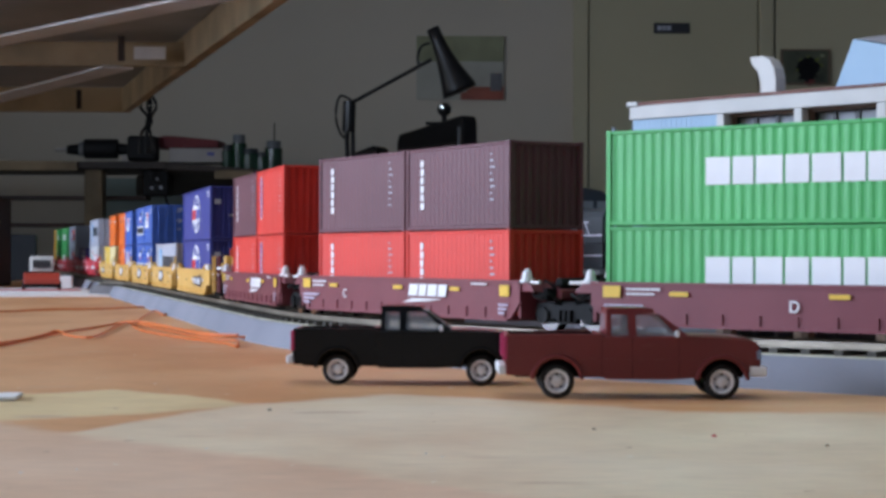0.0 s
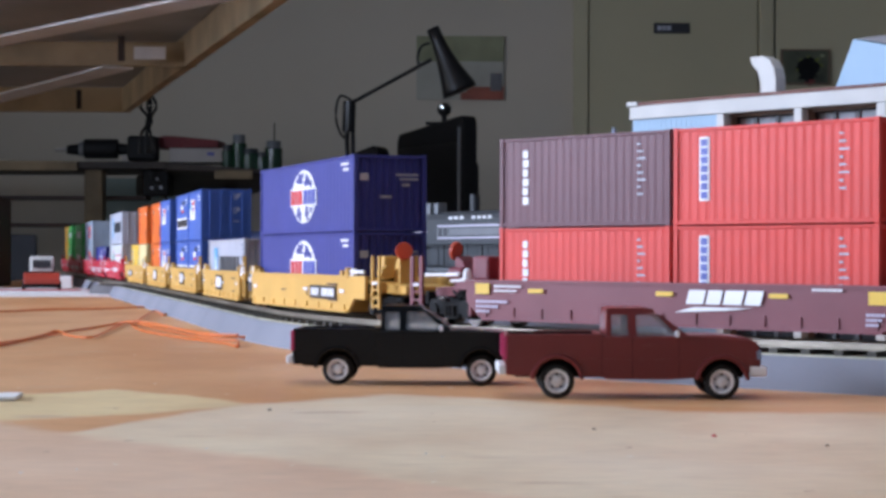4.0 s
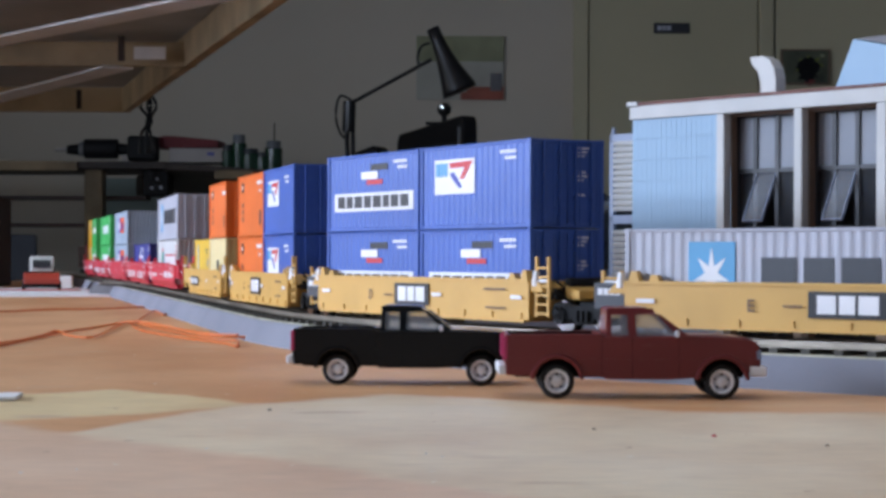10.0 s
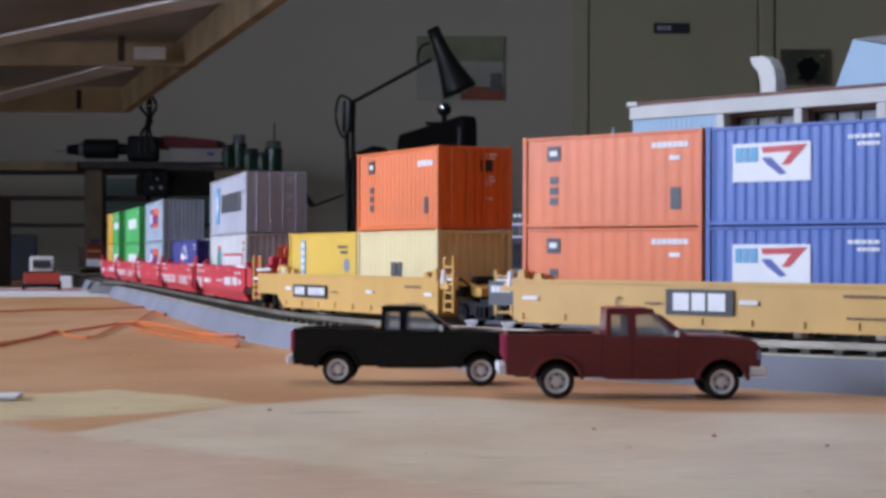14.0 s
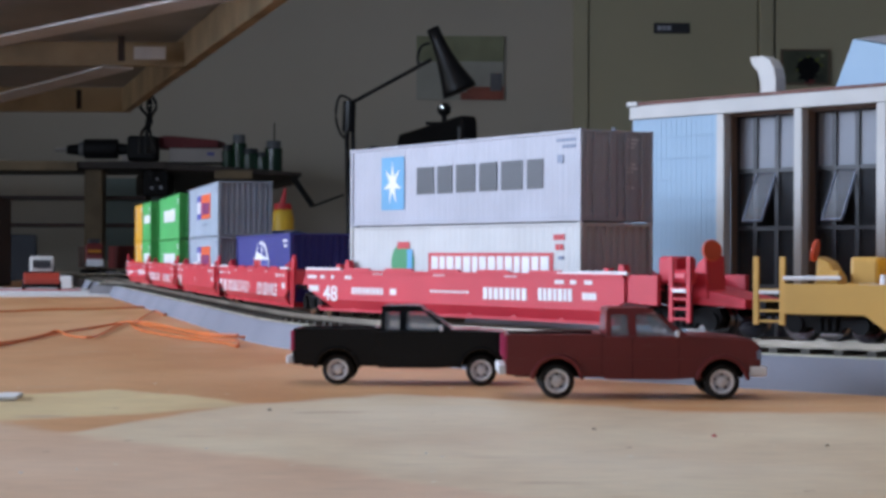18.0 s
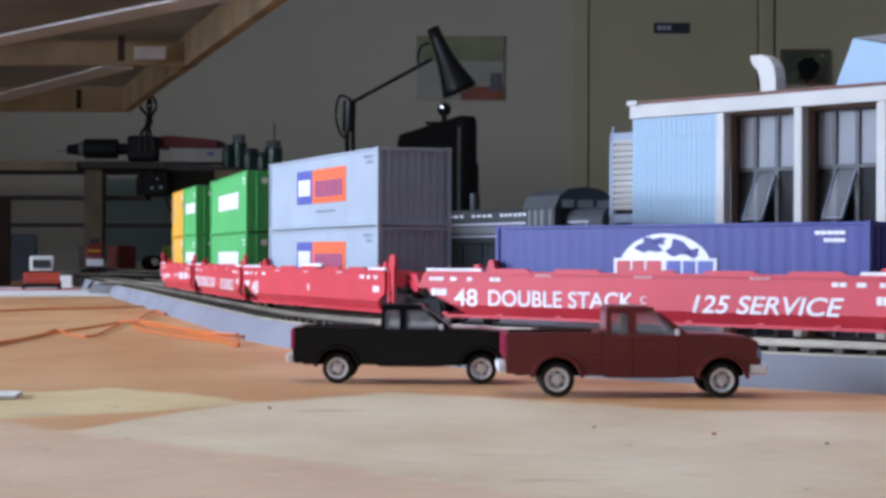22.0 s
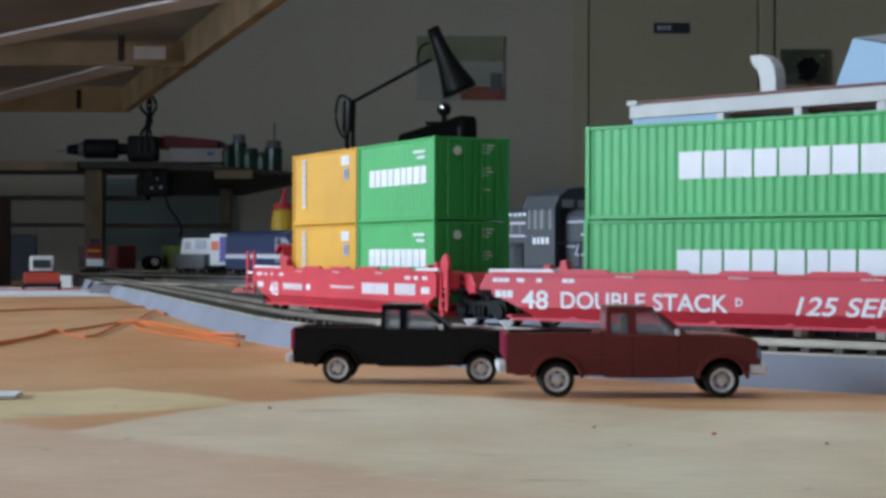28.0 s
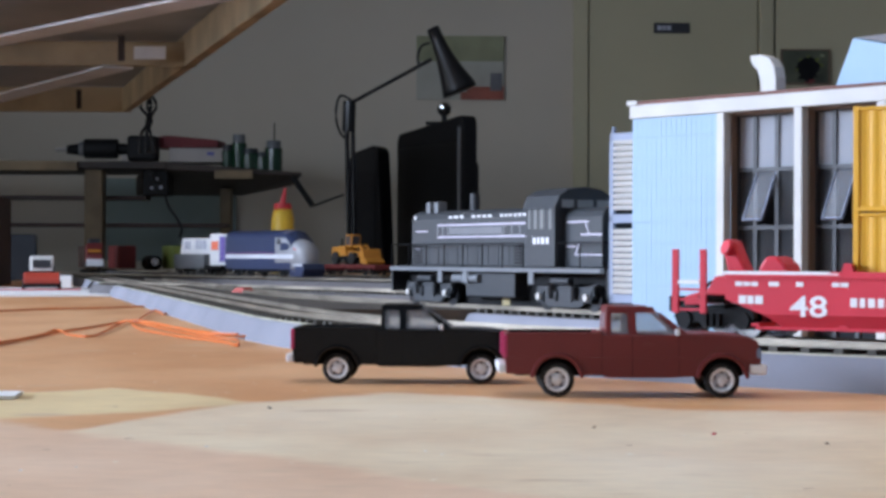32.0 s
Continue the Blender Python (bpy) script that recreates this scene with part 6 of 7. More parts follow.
def loader_on_flat():
    c = thing("flat_car", "dark red flat car on the far yard track", "freight car", at(-114, 2352, RAIL_TOP, -57.5))
    bm = bmesh.new()
    box(bm, -80, 80, -14, 14, 9, 13)
    for x in range(-75, 80, 10):
        box(bm, x, x + 2, -14.8, 14.8, 6.5, 12)
    part("deck", bm, BOX_BROWN, c, bevel=0.3)
    for x in (-55, 55):
        loco_truck(c, x, 9)
    t = thing("wheel_loader", "yellow wheel loader model on the flat car", "loader", at(-112, 2349, RAIL_TOP + 13, -57.5))
    bm = bmesh.new()
    prism(bm, [(-44, 8), (-42, 22), (-8, 24), (-6, 8)], -9, 9)
    prism(bm, [(-6, 8), (-6, 18), (20, 16), (22, 8)], -6, 6)
    part("chassis", bm, MACHINE_YELLOW, t, bevel=0.6)
    bm = bmesh.new()
    box(bm, -12, 4, -7, 7, 22, 38)
    part("cab", bm, MACHINE_YELLOW, t, bevel=0.6)
    for x0, x1, y0, y1 in ((-10.4, 2.4, -7.3, -6.9), (3.9, 4.3, -5.6, 5.6)):
        bm = bmesh.new()
        box(bm, x0, x1, y0, y1, 25, 36)
        part("cab_window", bm, MULLION, t, "dark cab window")
    bm = bmesh.new()
    box(bm, -43, 21, -9.6, 9.6, 5.5, 11)
    part("engine_bay", bm, BOGIE, t, "black lower frame")
    bm = bmesh.new()
    cyl(bm, (-26, -3, 23), (-26, -3, 33), 1.2, 8)
    part("exhaust_pipe", bm, BOGIE, t)
    for s in (-1, 1):
        bm = bmesh.new()
        tube(bm, [(8, s * 5, 22), (22, s * 5, 24), (38, s * 5, 10)], 1.5, 8)
        part("lift_arm", bm, MACHINE_YELLOW, t)
        for x in (-30, 12):
            bm = bmesh.new()
            cyl(bm, (x, s * 6, 8), (x, s * 12, 8), 8, 18)
            part("wheel", bm, RUBBER, t)
    bm = bmesh.new()
    prism(bm, [(36, 2), (52, 0.5), (54, 4), (46, 8), (42, 20), (36, 18)], -13, 13)
    part("bucket", bm, MACHINE_YELLOW, t, "yellow loader bucket", bevel=0.4)


loader_on_flat()


def far_cars():
    """Rolling stock that waits at the far end of the table."""
    build_track("track_far_end", arc_path(-640, 3500, -68, [(900, -2)], 6.0), "storage track at the far end of the table", 0, dark=True)
    t = thing("diesel_locomotive", "red and yellow locomotive with a white front far away", "locomotive", at(-592, 3150, RAIL_TOP, -78))
    bm = bmesh.new()
    prism(bm, [(-80, 12), (-80, 42), (60, 44), (70, 30), (84, 26), (86, 12)], -13, 13)
    part("body", bm, BOX_BROWN, t, bevel=1.5)
    bm = bmesh.new()
    box(bm, 84, 88, -14, 14, 6, 18)
    part("front_skirt", bm, WHITE, t, bevel=0.8)
    bm = bmesh.new()
    box(bm, 70, 74, -11, 11, 28, 34)
    part("yellow_band", bm, MACHINE_YELLOW, t, bevel=0.8)
    bm = bmesh.new()
    box(bm, -60, 50, -9, 9, 43, 52)
    part("roof_unit", bm, LOCO_GREY, t, bevel=1)
    for x in (-50, 50):
        loco_truck(t, x)
    for x, y, turn, m, lab in ((-572, 3310, -72, BOX_BROWN, "dull red box car waiting far away"), (-650, 3420, -74, CARD, "brown box car waiting far away"), (-465, 3250, -72, OLIVE, "olive green box car waiting far away")):
        c = thing("box_car", lab, "freight car", at(x, y, 0, turn))
        bm = bmesh.new()
        box(bm, -60, 60, -16, 16, 14, 54)
        part("body", bm, m, c, bevel=1.2)
        bm = bmesh.new()
        box(bm, -14, 14, -16.8, -16, 15, 50)
        part("sliding_door", bm, m, c, bevel=0.4)
        for s in (-42, 42):
            loco_truck(c, s, 9)
    c = thing("tank_car", "small dark tank car with a bright dome", "freight car", at(-517, 3300, 0, -74))
    bm = bmesh.new()
    cyl(bm, (-45, 0, 24), (45, 0, 24), 13, 18)
    part("tank", bm, BOGIE, c)
    bm = bmesh.new()
    cyl(bm, (44, 0, 26), (47, 0, 26), 7, 16)
    part("end_cap", bm, STEEL, c, "bright end cap")
    for s in (-34, 34):
        loco_truck(c, s, 9)


far_cars()


# ---- things on the table ----
BOX_BROWN_RED = plastic("dull_red_toy_plastic", (0.40, 0.045, 0.025), 0.5)


def red_vehicle():
    t = thing("toy_fire_engine", "small red toy vehicle with a white cab", "toy vehicle", at(-409, 1895, 1.55, -78))
    t.scale = (0.99, 0.99, 0.99)
    bm = bmesh.new()
    prism(bm, [(-30, 3), (-30, 13), (-24, 17), (26, 17), (32, 11), (34, 3)], -18, 18)
    part("body", bm, BOX_BROWN_RED, t, bevel=1.2)
    bm = bmesh.new()
    prism(bm, [(-12, 18), (-10, 34), (10, 34), (16, 18)], -12, 12)
    part("cab", bm, TRIM, t, "white cab", bevel=1.5)
    bm = bmesh.new()
    box(bm, 16.2, 17.2, -9, 9, 22, 30)
    part("windscreen", bm, MULLION, t, "dark windscreen")
    bm = bmesh.new()
    box(bm, -28, -13, -13, 13, 17, 24)
    part("tool_rack", bm, BOGIE, t, "black tool rack", bevel=1)
    bm = bmesh.new()
    box(bm, 33, 36, -18.5, 18.5, 2.2, 6)
    part("bumper", bm, BOGIE, t, "black bumper", bevel=0.5)
    for x in (-18, 20):
        for s in (-1, 1):
            bm = bmesh.new()
            cyl(bm, (x, s * 16, 4.2), (x, s * 19.6, 4.2), 4.2, 14)
            part("wheel", bm, RUBBER, t)


def foam_board():
    bm = bmesh.new()
    box(bm, -330, 0, 0, 385, 0, 1.5)
    b = solo("foam_board", bm, PAPER, "white foam board lying on the plywood", "board", at(-285, 1610, 0, 8), bevel=0.4)
    bm = bmesh.new()
    box(bm, -330, -40, 226, 236, 0, 1.0)
    solo("red_strip", bm, PRINT_RED, "red strip lying along the foam board", "strip", at(-285, 1610, 1.5, 8), bevel=0.4)
    bm = bmesh.new()
    box(bm, -14, 22, 0, 50, 0, 13.5)
    solo("foam_board", bm, PAPER, "white foam offcut lying on the plywood", "board", at(-428, 2032, 0, 10), bevel=0.6)
    return b


red_vehicle()
foam_board()


def wires():
    def wire(pts, r, label):
        bm = bmesh.new()
        tube(bm, curve_points([(x, y, z) for x, y, z in pts], 7), r, 8)
        solo("wire", bm, WIRE_ORANGE, label, "wire", smooth=True, group="orange wires")
    lab = "thin orange wire lying loose on the plywood"
    wire([(-177.4, 708, 0.7), (-174.4, 732, 0.7), (-172.4, 773, 0.7), (-172.7, 831, 0.7), (-169, 898, 0.7), (-166.8, 944, 0.9), (-156.3, 935, 2.5), (-139.5, 910, 2), (-104.4, 804, 1.5), (-87.1, 783, 1.5), (-76.9, 780, 0.7)], 0.55, lab)
    wire([(-174, 695, 0.7), (-171, 718, 0.7), (-174.3, 806, 0.7), (-172.7, 831, 1.8), (-162.2, 807, 0.7), (-149.8, 791, 0.7), (-154.3, 851, 0.7), (-164.4, 969, 0.9), (-141.9, 872, 0.7), (-112.5, 794, 0.7), (-87.9, 743, 0.7), (-78.9, 715, 0.7), (-83.1, 752, 1.2)], 0.5, lab)
    wire([(-420, 1120, 0.7), (-287.5, 1148, 0.7), (-254, 1202, 0.7), (-229.3, 1218, 0.7), (-208.1, 1263, 0.7), (-199.4, 1301, 0.7)], 0.6, lab)
    wire([(-162.6, 987, 0.7), (-179.8, 1155, 1.2), (-164.5, 1098, 0.7), (-171.5, 1163, 1), (-159.5, 1116, 0.7), (-158.8, 1150, 0.7)], 0.5, lab)
    wire([(-158.7, 949, 2), (-126.8, 867, 2), (-102.1, 799, 2.2), (-85.8, 778, 2.2)], 0.55, lab)
    wire([(-160.1, 961, 1), (-121.8, 828, 2), (-99.3, 778, 1.2), (-83.5, 757, 1)], 0.5, lab)


wires()
bm = bmesh.new()
box(bm, -60, 0, 0, 16, 0, 1.0)
solo("paper_slip", bm, PAPER, "white slip of card lying on the plywood", "paper", at(-103, 448, 0.1, 6), bevel=0.2)
for x, y, m, s in ((53.5, 366, PRINT_RED, 0.6), (-39.5, 425, CARD, 0.5), (-2.9, 332, PAPER, 0.3), (0, 327, PAPER, 0.25), (-43, 339, PAPER, 0.3), (-60, 305, PAPER, 0.25), (-68, 300, PAPER, 0.3), (72, 348, REVEAL, 0.4), (31, 380, REVEAL, 0.4)):
    bm = bmesh.new()
    bmesh.ops.create_icosphere(bm, subdivisions=1, radius=s)
    for v in bm.verts:
        v.co.z = max(v.co.z * 0.6, -0.2 * s)
        v.co += Vector((random.uniform(-0.2, 0.2), random.uniform(-0.2, 0.2), 0)) * s
    solo("crumb", bm, m, "tiny crumb of debris on the plywood", "crumb", at(x, y, 0.2 * s), group="crumbs on the table")
bm = bmesh.new()
box(bm, -7.5, 7.5, -4, 4, 0, 4.2)
solo("wood_block", bm, CREAM, "pale wooden block lying on the siding", "block", at(35.5, 846, 13.0, -30), bevel=0.4)
bm = bmesh.new()
prism(bm, [(-7, 0), (-7, 2.5), (-2, 5), (4, 5), (7, 2.5), (7, 0)], -4, 4)
solo("switch_machine", bm, BOX_BROWN_RED, "small red switch machine beside the branch", "switch", at(-133, 1236, 9.4, -40), bevel=0.5)
for x, y in ((-117, 1205), (-80, 1120), (-62, 1085)):
    bm = bmesh.new()
    box(bm, -3.5, 3.5, -2, 2, 0, 3)
    solo("switch_lever", bm, RAIL, "small bright metal switch part", "switch", at(x, y, 9.4, -45), bevel=0.8)


def glue_bottle():
    t = thing("glue_bottle", "yellow glue bottle with a red nozzle", "bottle", at(-259, 3000, 0))
    bm = bmesh.new()
    rings = []
    for z, r in ((0, 17), (6, 18.5), (60, 18.5), (96, 18), (107, 16), (114, 13)):
        rings.append([(r * math.cos(a), r * math.sin(a), z) for a in np.linspace(0, 2 * math.pi, 20, endpoint=False)])
    loft(bm, rings)
    part("bottle_body", bm, LEMON, t, smooth=True)
    bm = bmesh.new()
    cyl(bm, (0, 0, 112), (0, 0, 122), 15, 18, 13)
    cyl(bm, (0, 0, 122), (4, 0, 146), 5, 12, 2.2)
    part("nozzle", bm, PRINT_RED, t, "red cap and nozzle")


glue_bottle()
bm = bmesh.new()
box(bm, 0, 330, 0, 240, 0, 102)
card = thing("card_box", "dark brown cardboard box at the table's edge", "box", at(-838, 2000, 0, 4))
part("box_body", bm, CARD, card, bevel=2)
for y0, y1 in ((0, 119), (121, 240)):
    bm = bmesh.new()
    box(bm, 1, 329, y0, y1, 102, 104.5)
    part("flap", bm, CARD, card, "closed lid flap", bevel=0.8)
bm = bmesh.new()
box(bm, 0, 330, 95, 145, 104.5, 104.8)
part("tape", bm, PINE, card, "strip of brown tape")
bm = bmesh.new()
box(bm, -60, 60, -40, 40, 0, 66)
solo("dark_box", bm, LOCO_GREY, "dark grey box standing on the table", "box", at(-640, 2650, 0, 12), bevel=3)


# ---- the far side of the room ----
def far_wall():
    d = thing("door_1", "plain olive-beige panel door in the far wall", "door", at(470, 6296, -900), kind="structure")
    bm = bmesh.new()
    box(bm, 20, 592, -14, 4, 0, 2060)
    part("door_panel", bm, DOOR_PAINT, d, bevel=3)
    bm = bmesh.new()
    box(bm, -32, 18, -26, 4, 0, 2110)
    box(bm, 596, 645, -26, 4, 0, 2110)
    box(bm, -32, 645, -26, 4, 2062, 2110)
    part("door_frame", bm, DOOR_PAINT, d, bevel=4)
    bm = bmesh.new()
    box(bm, 240, 362, -20, -14, 1696, 1732)
    part("door_plate", bm, MULLION, d, "dark name plate with pale bars", bevel=1)
    block(d, "mark", 250, 300, 1706, 1722, GREY_BOX, -20.2, 3)
    bm = bmesh.new()
    box(bm, 1122, 2500, 6270, 6296, -900, 1720)
    solo("cupboard_front", bm, DOOR_PAINT, "plain olive-beige cupboard front beside the door", "cupboard", kind="structure")
    p = thing("picture", "unframed landscape print pinned on the wall", "picture", at(-92, 6290, 570))
    bm = bmesh.new()
    box(bm, 0, 296, -3, 3, 0, 216)
    part("print", bm, PRINT_PALE, p)
    for x0, x1, z0, z1, m in ((0, 296, 130, 216, PRINT_SAGE), (170, 296, 0, 44, PRINT_BRICK), (250, 290, 30, 90, PRINT_GREY), (150, 250, 0, 26, PRINT_BRICK)):
        bm = bmesh.new()
        box(bm, x0, x1, -4, -3.1 if m is PRINT_SAGE else -3.5, z0, z1)
        part("print_field", bm, m, p, at=at(0, -0.5 * (x0 % 7), 0))
    p = thing("picture", "small dark framed picture of a plant", "picture", at(1136, 6264, 622))
    bm = bmesh.new()
    box(bm, 0, 166, -6, 0, 0, 120)
    part("backing", bm, PRINT_DARK, p)
    for x0, x1, z0, z1 in ((0, 166, 0, 5), (0, 166, 115, 120), (0, 5, 5, 115), (161, 166, 5, 115)):
        bm = bmesh.new()
        box(bm, x0, x1, -10, 0, z0, z1)
        part("frame_bar", bm, REVEAL, p, bevel=1)
    for x, z, r, m in ((92, 50, 30, BOGIE), (72, 62, 20, BOGIE), (112, 58, 22, BOGIE), (94, 78, 20, BOGIE), (84, 30, 24, BOGIE), (104, 32, 18, BOGIE), (70, 80, 9, OLIVE), (122, 84, 9, OLIVE), (134, 66, 8, OLIVE), (140, 98, 7, PRINT_SAGE), (60, 52, 8, OLIVE), (96, 92, 8, OLIVE), (96, 12, 16, BOX_BROWN)):
        bm = bmesh.new()
        prism(bm, [(x + r * (1 + 0.35 * math.sin(5 * a + x)) * math.cos(a), z + r * 0.8 * (1 + 0.35 * math.cos(4 * a + z)) * math.sin(a)) for a in np.linspace(0, 2 * math.pi, 15, endpoint=False)], -6.0 - r * 0.03, -7.2 - r * 0.03)
        part("print_leaf", bm, m, p)


PRINT_PALE = material("pale_print", (0.40, 0.39, 0.33), 0.6, vary=0.1, scale=8)
PRINT_SAGE = material("sage_print", (0.30, 0.31, 0.18), 0.6, vary=0.2, scale=8)
PRINT_BRICK = material("brick_print", (0.38, 0.10, 0.06), 0.6, vary=0.2, scale=10)
PRINT_GREY = material("grey_print", (0.14, 0.14, 0.15), 0.6, vary=0.2, scale=10)
PRINT_DARK = material("dark_olive_print", (0.09, 0.10, 0.06), 0.6, vary=0.3, scale=12)
far_wall()


def desk():
    t = thing("desk", "dark desk beyond the layout table", "desk", at(0, 4450, -180))
    bm = bmesh.new()
    box(bm, -480, 520, -250, 300, -25, 0)
    part("desktop", bm, FLOORING, t, bevel=3)
    for x in (-440, 480):
        for y in (-210, 260):
            bm = bmesh.new()
            box(bm, x - 25, x + 25, y - 25, y + 25, -720, -25)
            part("leg", bm, FLOORING, t, bevel=3)


desk()


def desk_lamp():
    t = thing("desk_lamp", "black jointed desk lamp with a conical shade", "lamp", at(-210, 4330, -180))
    k = 4330 / 3700.0

    def p(x, z, y=0.0):
        return (x * k + 210, y, (z - 35) * k + 35 + 180)
    bm = bmesh.new()
    cyl(bm, (0, 0, 0), (0, 0, 16), 90, 28, 84)
    part("base", bm, LAMP_BLACK, t, bevel=3)
    bm = bmesh.new()
    for dx in (-6, 6):
        cyl(bm, (dx, 0, 16), p(-187 + dx, 338), 5.5, 10)
    part("lower_arm", bm, LAMP_BLACK, t, "pair of black rods")
    bm = bmesh.new()
    a, b = p(-187, 338), p(-180, 300)
    cyl(bm, p(-189, 285), p(-187, 346), 15, 12)
    part("joint_cover", bm, LAMP_BLACK, t)
    bm = bmesh.new()
    cyl(bm, p(-185, 342), p(-24, 430), 4.5, 10)
    part("upper_arm", bm, LAMP_BLACK, t)
    bm = bmesh.new()
    axis = [(-22, 492, 19), (-12, 468, 20), (2, 436, 26), (16, 404, 38), (30, 374, 52), (33, 366, 54)]
    rings = []
    d = Vector(p(33, 366)) - Vector(p(-22, 492))
    turn = d.to_track_quat("Z", "Y").to_matrix()
    for x, z, r in axis:
        rings.append([Vector(p(x, z)) + turn @ Vector((math.cos(a) * r * 0.78, math.sin(a) * r * 0.78, 0)) for a in np.linspace(0, 2 * math.pi, 28, endpoint=False)])
    loft(bm, rings)
    part("shade", bm, LAMP_BLACK, t, "black conical lamp shade", smooth=True)
    bm = bmesh.new()
    tube(bm, curve_points([p(-27, 462, -10), p(-44, 455, -10), p(-52, 432, -10), p(-46, 414, -10)]), 3.0, 8)
    part("cable", bm, LAMP_BLACK, t, "thin black cable loop", smooth=True)
    bm = bmesh.new()
    tube(bm, curve_points([p(-180, 345, -10), p(-205, 356, -10), p(-214, 320, -10), p(-206, 284, -10), p(-192, 270, -10)]), 3.0, 8)
    part("cable", bm, LAMP_BLACK, t, "thin black cable loop", smooth=True)


desk_lamp()


def monitors():
    t = thing("computer_monitor", "black computer monitor turned away at an angle", "monitor", at(-18, 4480, -180, -62))
    # local x runs along the screen, y is depth
    bm = bmesh.new()
    prism(bm, [(-170, 90), (-170, 505), (-158, 522), (160, 548), (170, 535), (170, 90)], -22, 22)
    part("casing", bm, DARK_PLASTIC, t, bevel=8)
    bm = bmesh.new()
    prism(bm, [(-120, 130), (-120, 430), (120, 450), (120, 130)], 22, 60)
    part("back_shell", bm, DARK_PLASTIC, t, bevel=18)
    bm = bmesh.new()
    box(bm, -30, 30, 0, 60, 10, 200)
    box(bm, -130, 130, -90, 110, 0, 12)
    part("stand", bm, DARK_PLASTIC, t, bevel=4)
    bm = bmesh.new()
    box(bm, -158, 158, -22.6, -21.8, 110, 486)
    part("screen", bm, LAMP_BLACK, t, "dark glossy screen")
    bm = bmesh.new()
    cyl(bm, (160, -23, 120), (160, -23, 520), 4, 10)
    part("edge_strip", bm, GREY_DARK, t, "grey edge strip")
    w = thing("webcam", "round black webcam on the monitor", "webcam", at(2, 4470, 356))
    bm = bmesh.new()
    bmesh.ops.create_uvsphere(bm, u_segments=20, v_segments=12, radius=17)
    for v in bm.verts:
        v.co.z += 36
    part("ball", bm, LAMP_BLACK, w, smooth=True)
    bm = bmesh.new()
    cyl(bm, (-5, -16, 40), (-6, -18.5, 40), 3.4, 14)
    part("lens", bm, STEEL, w, "bright lens ring")
    bm = bmesh.new()
    cyl(bm, (0, 0, 2), (0, 0, 22), 7, 10)
    box(bm, -45, 30, -12, 12, -2, 6)
    part("clip", bm, LAMP_BLACK, w, bevel=1.5)
    s = thing("loudspeaker", "slim black loudspeaker leaning back on the desk", "loudspeaker", at(-176, 4480, -180, -20))
    bm = bmesh.new()
    prism(bm, [(-20, 0), (-44, 440), (-32, 464), (24, 484), (36, 470), (60, 0)], -40, 40)
    part("cabinet", bm, DARK_PLASTIC, s, bevel=6)
    bm = bmesh.new()
    box(bm, -34, 30, -42, -40.5, 30, 420)
    part("grille", bm, BOGIE, s)


monitors()


def workbench():
    t = thing("workbench", "cluttered pine workbench with dark shelves at the far wall", "workbench", at(0, 5400, 0))
    bm = bmesh.new()
    box(bm, -2300, -805, 0, 420, 290, 312)
    part("bench_top", bm, BENCH_DARK, t, "dark stained bench top", bevel=3)
    # the end leaf hangs down towards the wall
    bm = bmesh.new()
    loft(bm, [[(-804, 0, 288), (-411, 0, 272), (-411, 0, 281), (-804, 0, 311)],
              [(-976, 500, 229), (-639, 500, 229), (-480, 500, 262), (-976, 500, 290)]])
    part("end_leaf", bm, BENCH_DARK, t, "dark sloping end leaf", bevel=2)
    bm = bmesh.new()
    box(bm, -2300, -1062, -14, -0.5, 284, 312)
    part("edge_board", bm, BENCH_PINE, t, "pine edge board", bevel=2)
    bm = bmesh.new()
    box(bm, -664, -553, -16, -0.5, 262, 286)
    part("edge_board", bm, BENCH_PINE, t, "short pine edge board", bevel=2)
    for x, w, y, top in ((-1050, 54, 30, 290), (-685, 34, 300, 245), (-1900, 54, 30, 290)):
        bm = bmesh.new()
        box(bm, x, x + w, y, y + 60, -900, top)
        part("leg", bm, BENCH_PINE, t, bevel=3)
    for z, x1 in ((203, -880), (122, -640)):
        bm = bmesh.new()
        box(bm, -2300, x1, 100, 200, z, z + 12)
        part("shelf", bm, SHELF_RED, t, "dark red-brown shelf", bevel=2)
    bm = bmesh.new()
    box(bm, -1160, -700, 6262, 6292, 20, 300)
    solo("leaning_board", bm, TEAL, "grey-green board standing against the wall", "board", bevel=2)
    bm = bmesh.new()
    box(bm, -880, -806, 5440, 5560, 214, 289)
    solo("power_adapter", bm, DARK_PLASTIC, "dark power adapter hanging under the bench", "power adapter", bevel=4)
    for x, z in ((-838, 262), (-826, 238), (-852, 236)):
        bm = bmesh.new()
        cyl(bm, (x, 5439.5, z), (x, 5434, z), 5, 12)
        solo("plug_pin", bm, GREY_BOX, "pale round plug on the power adapter", "plug", group="plugs")
    bm = bmesh.new()
    box(bm, -938, -902, 5410, 5470, 312, 332)
    solo("tape_roll_box", bm, CARTON, "small pale box under the drill", "box", bevel=3)
    c = thing("bench_cable", "black cable hanging from the workbench", "cable", at(0, 5430, 0))
    for pts in ([(-862, 0, 312), (-858, -20, 300), (-846, -24, 270), (-836, -10, 252)], [(-812, 0, 214), (-800, -10, 180), (-778, -14, 150), (-762, -10, 118), (-770, -4, 92)]):
        bm = bmesh.new()
        tube(bm, curve_points(pts), 4, 8)
        part("cable", bm, LAMP_BLACK, c, smooth=True)


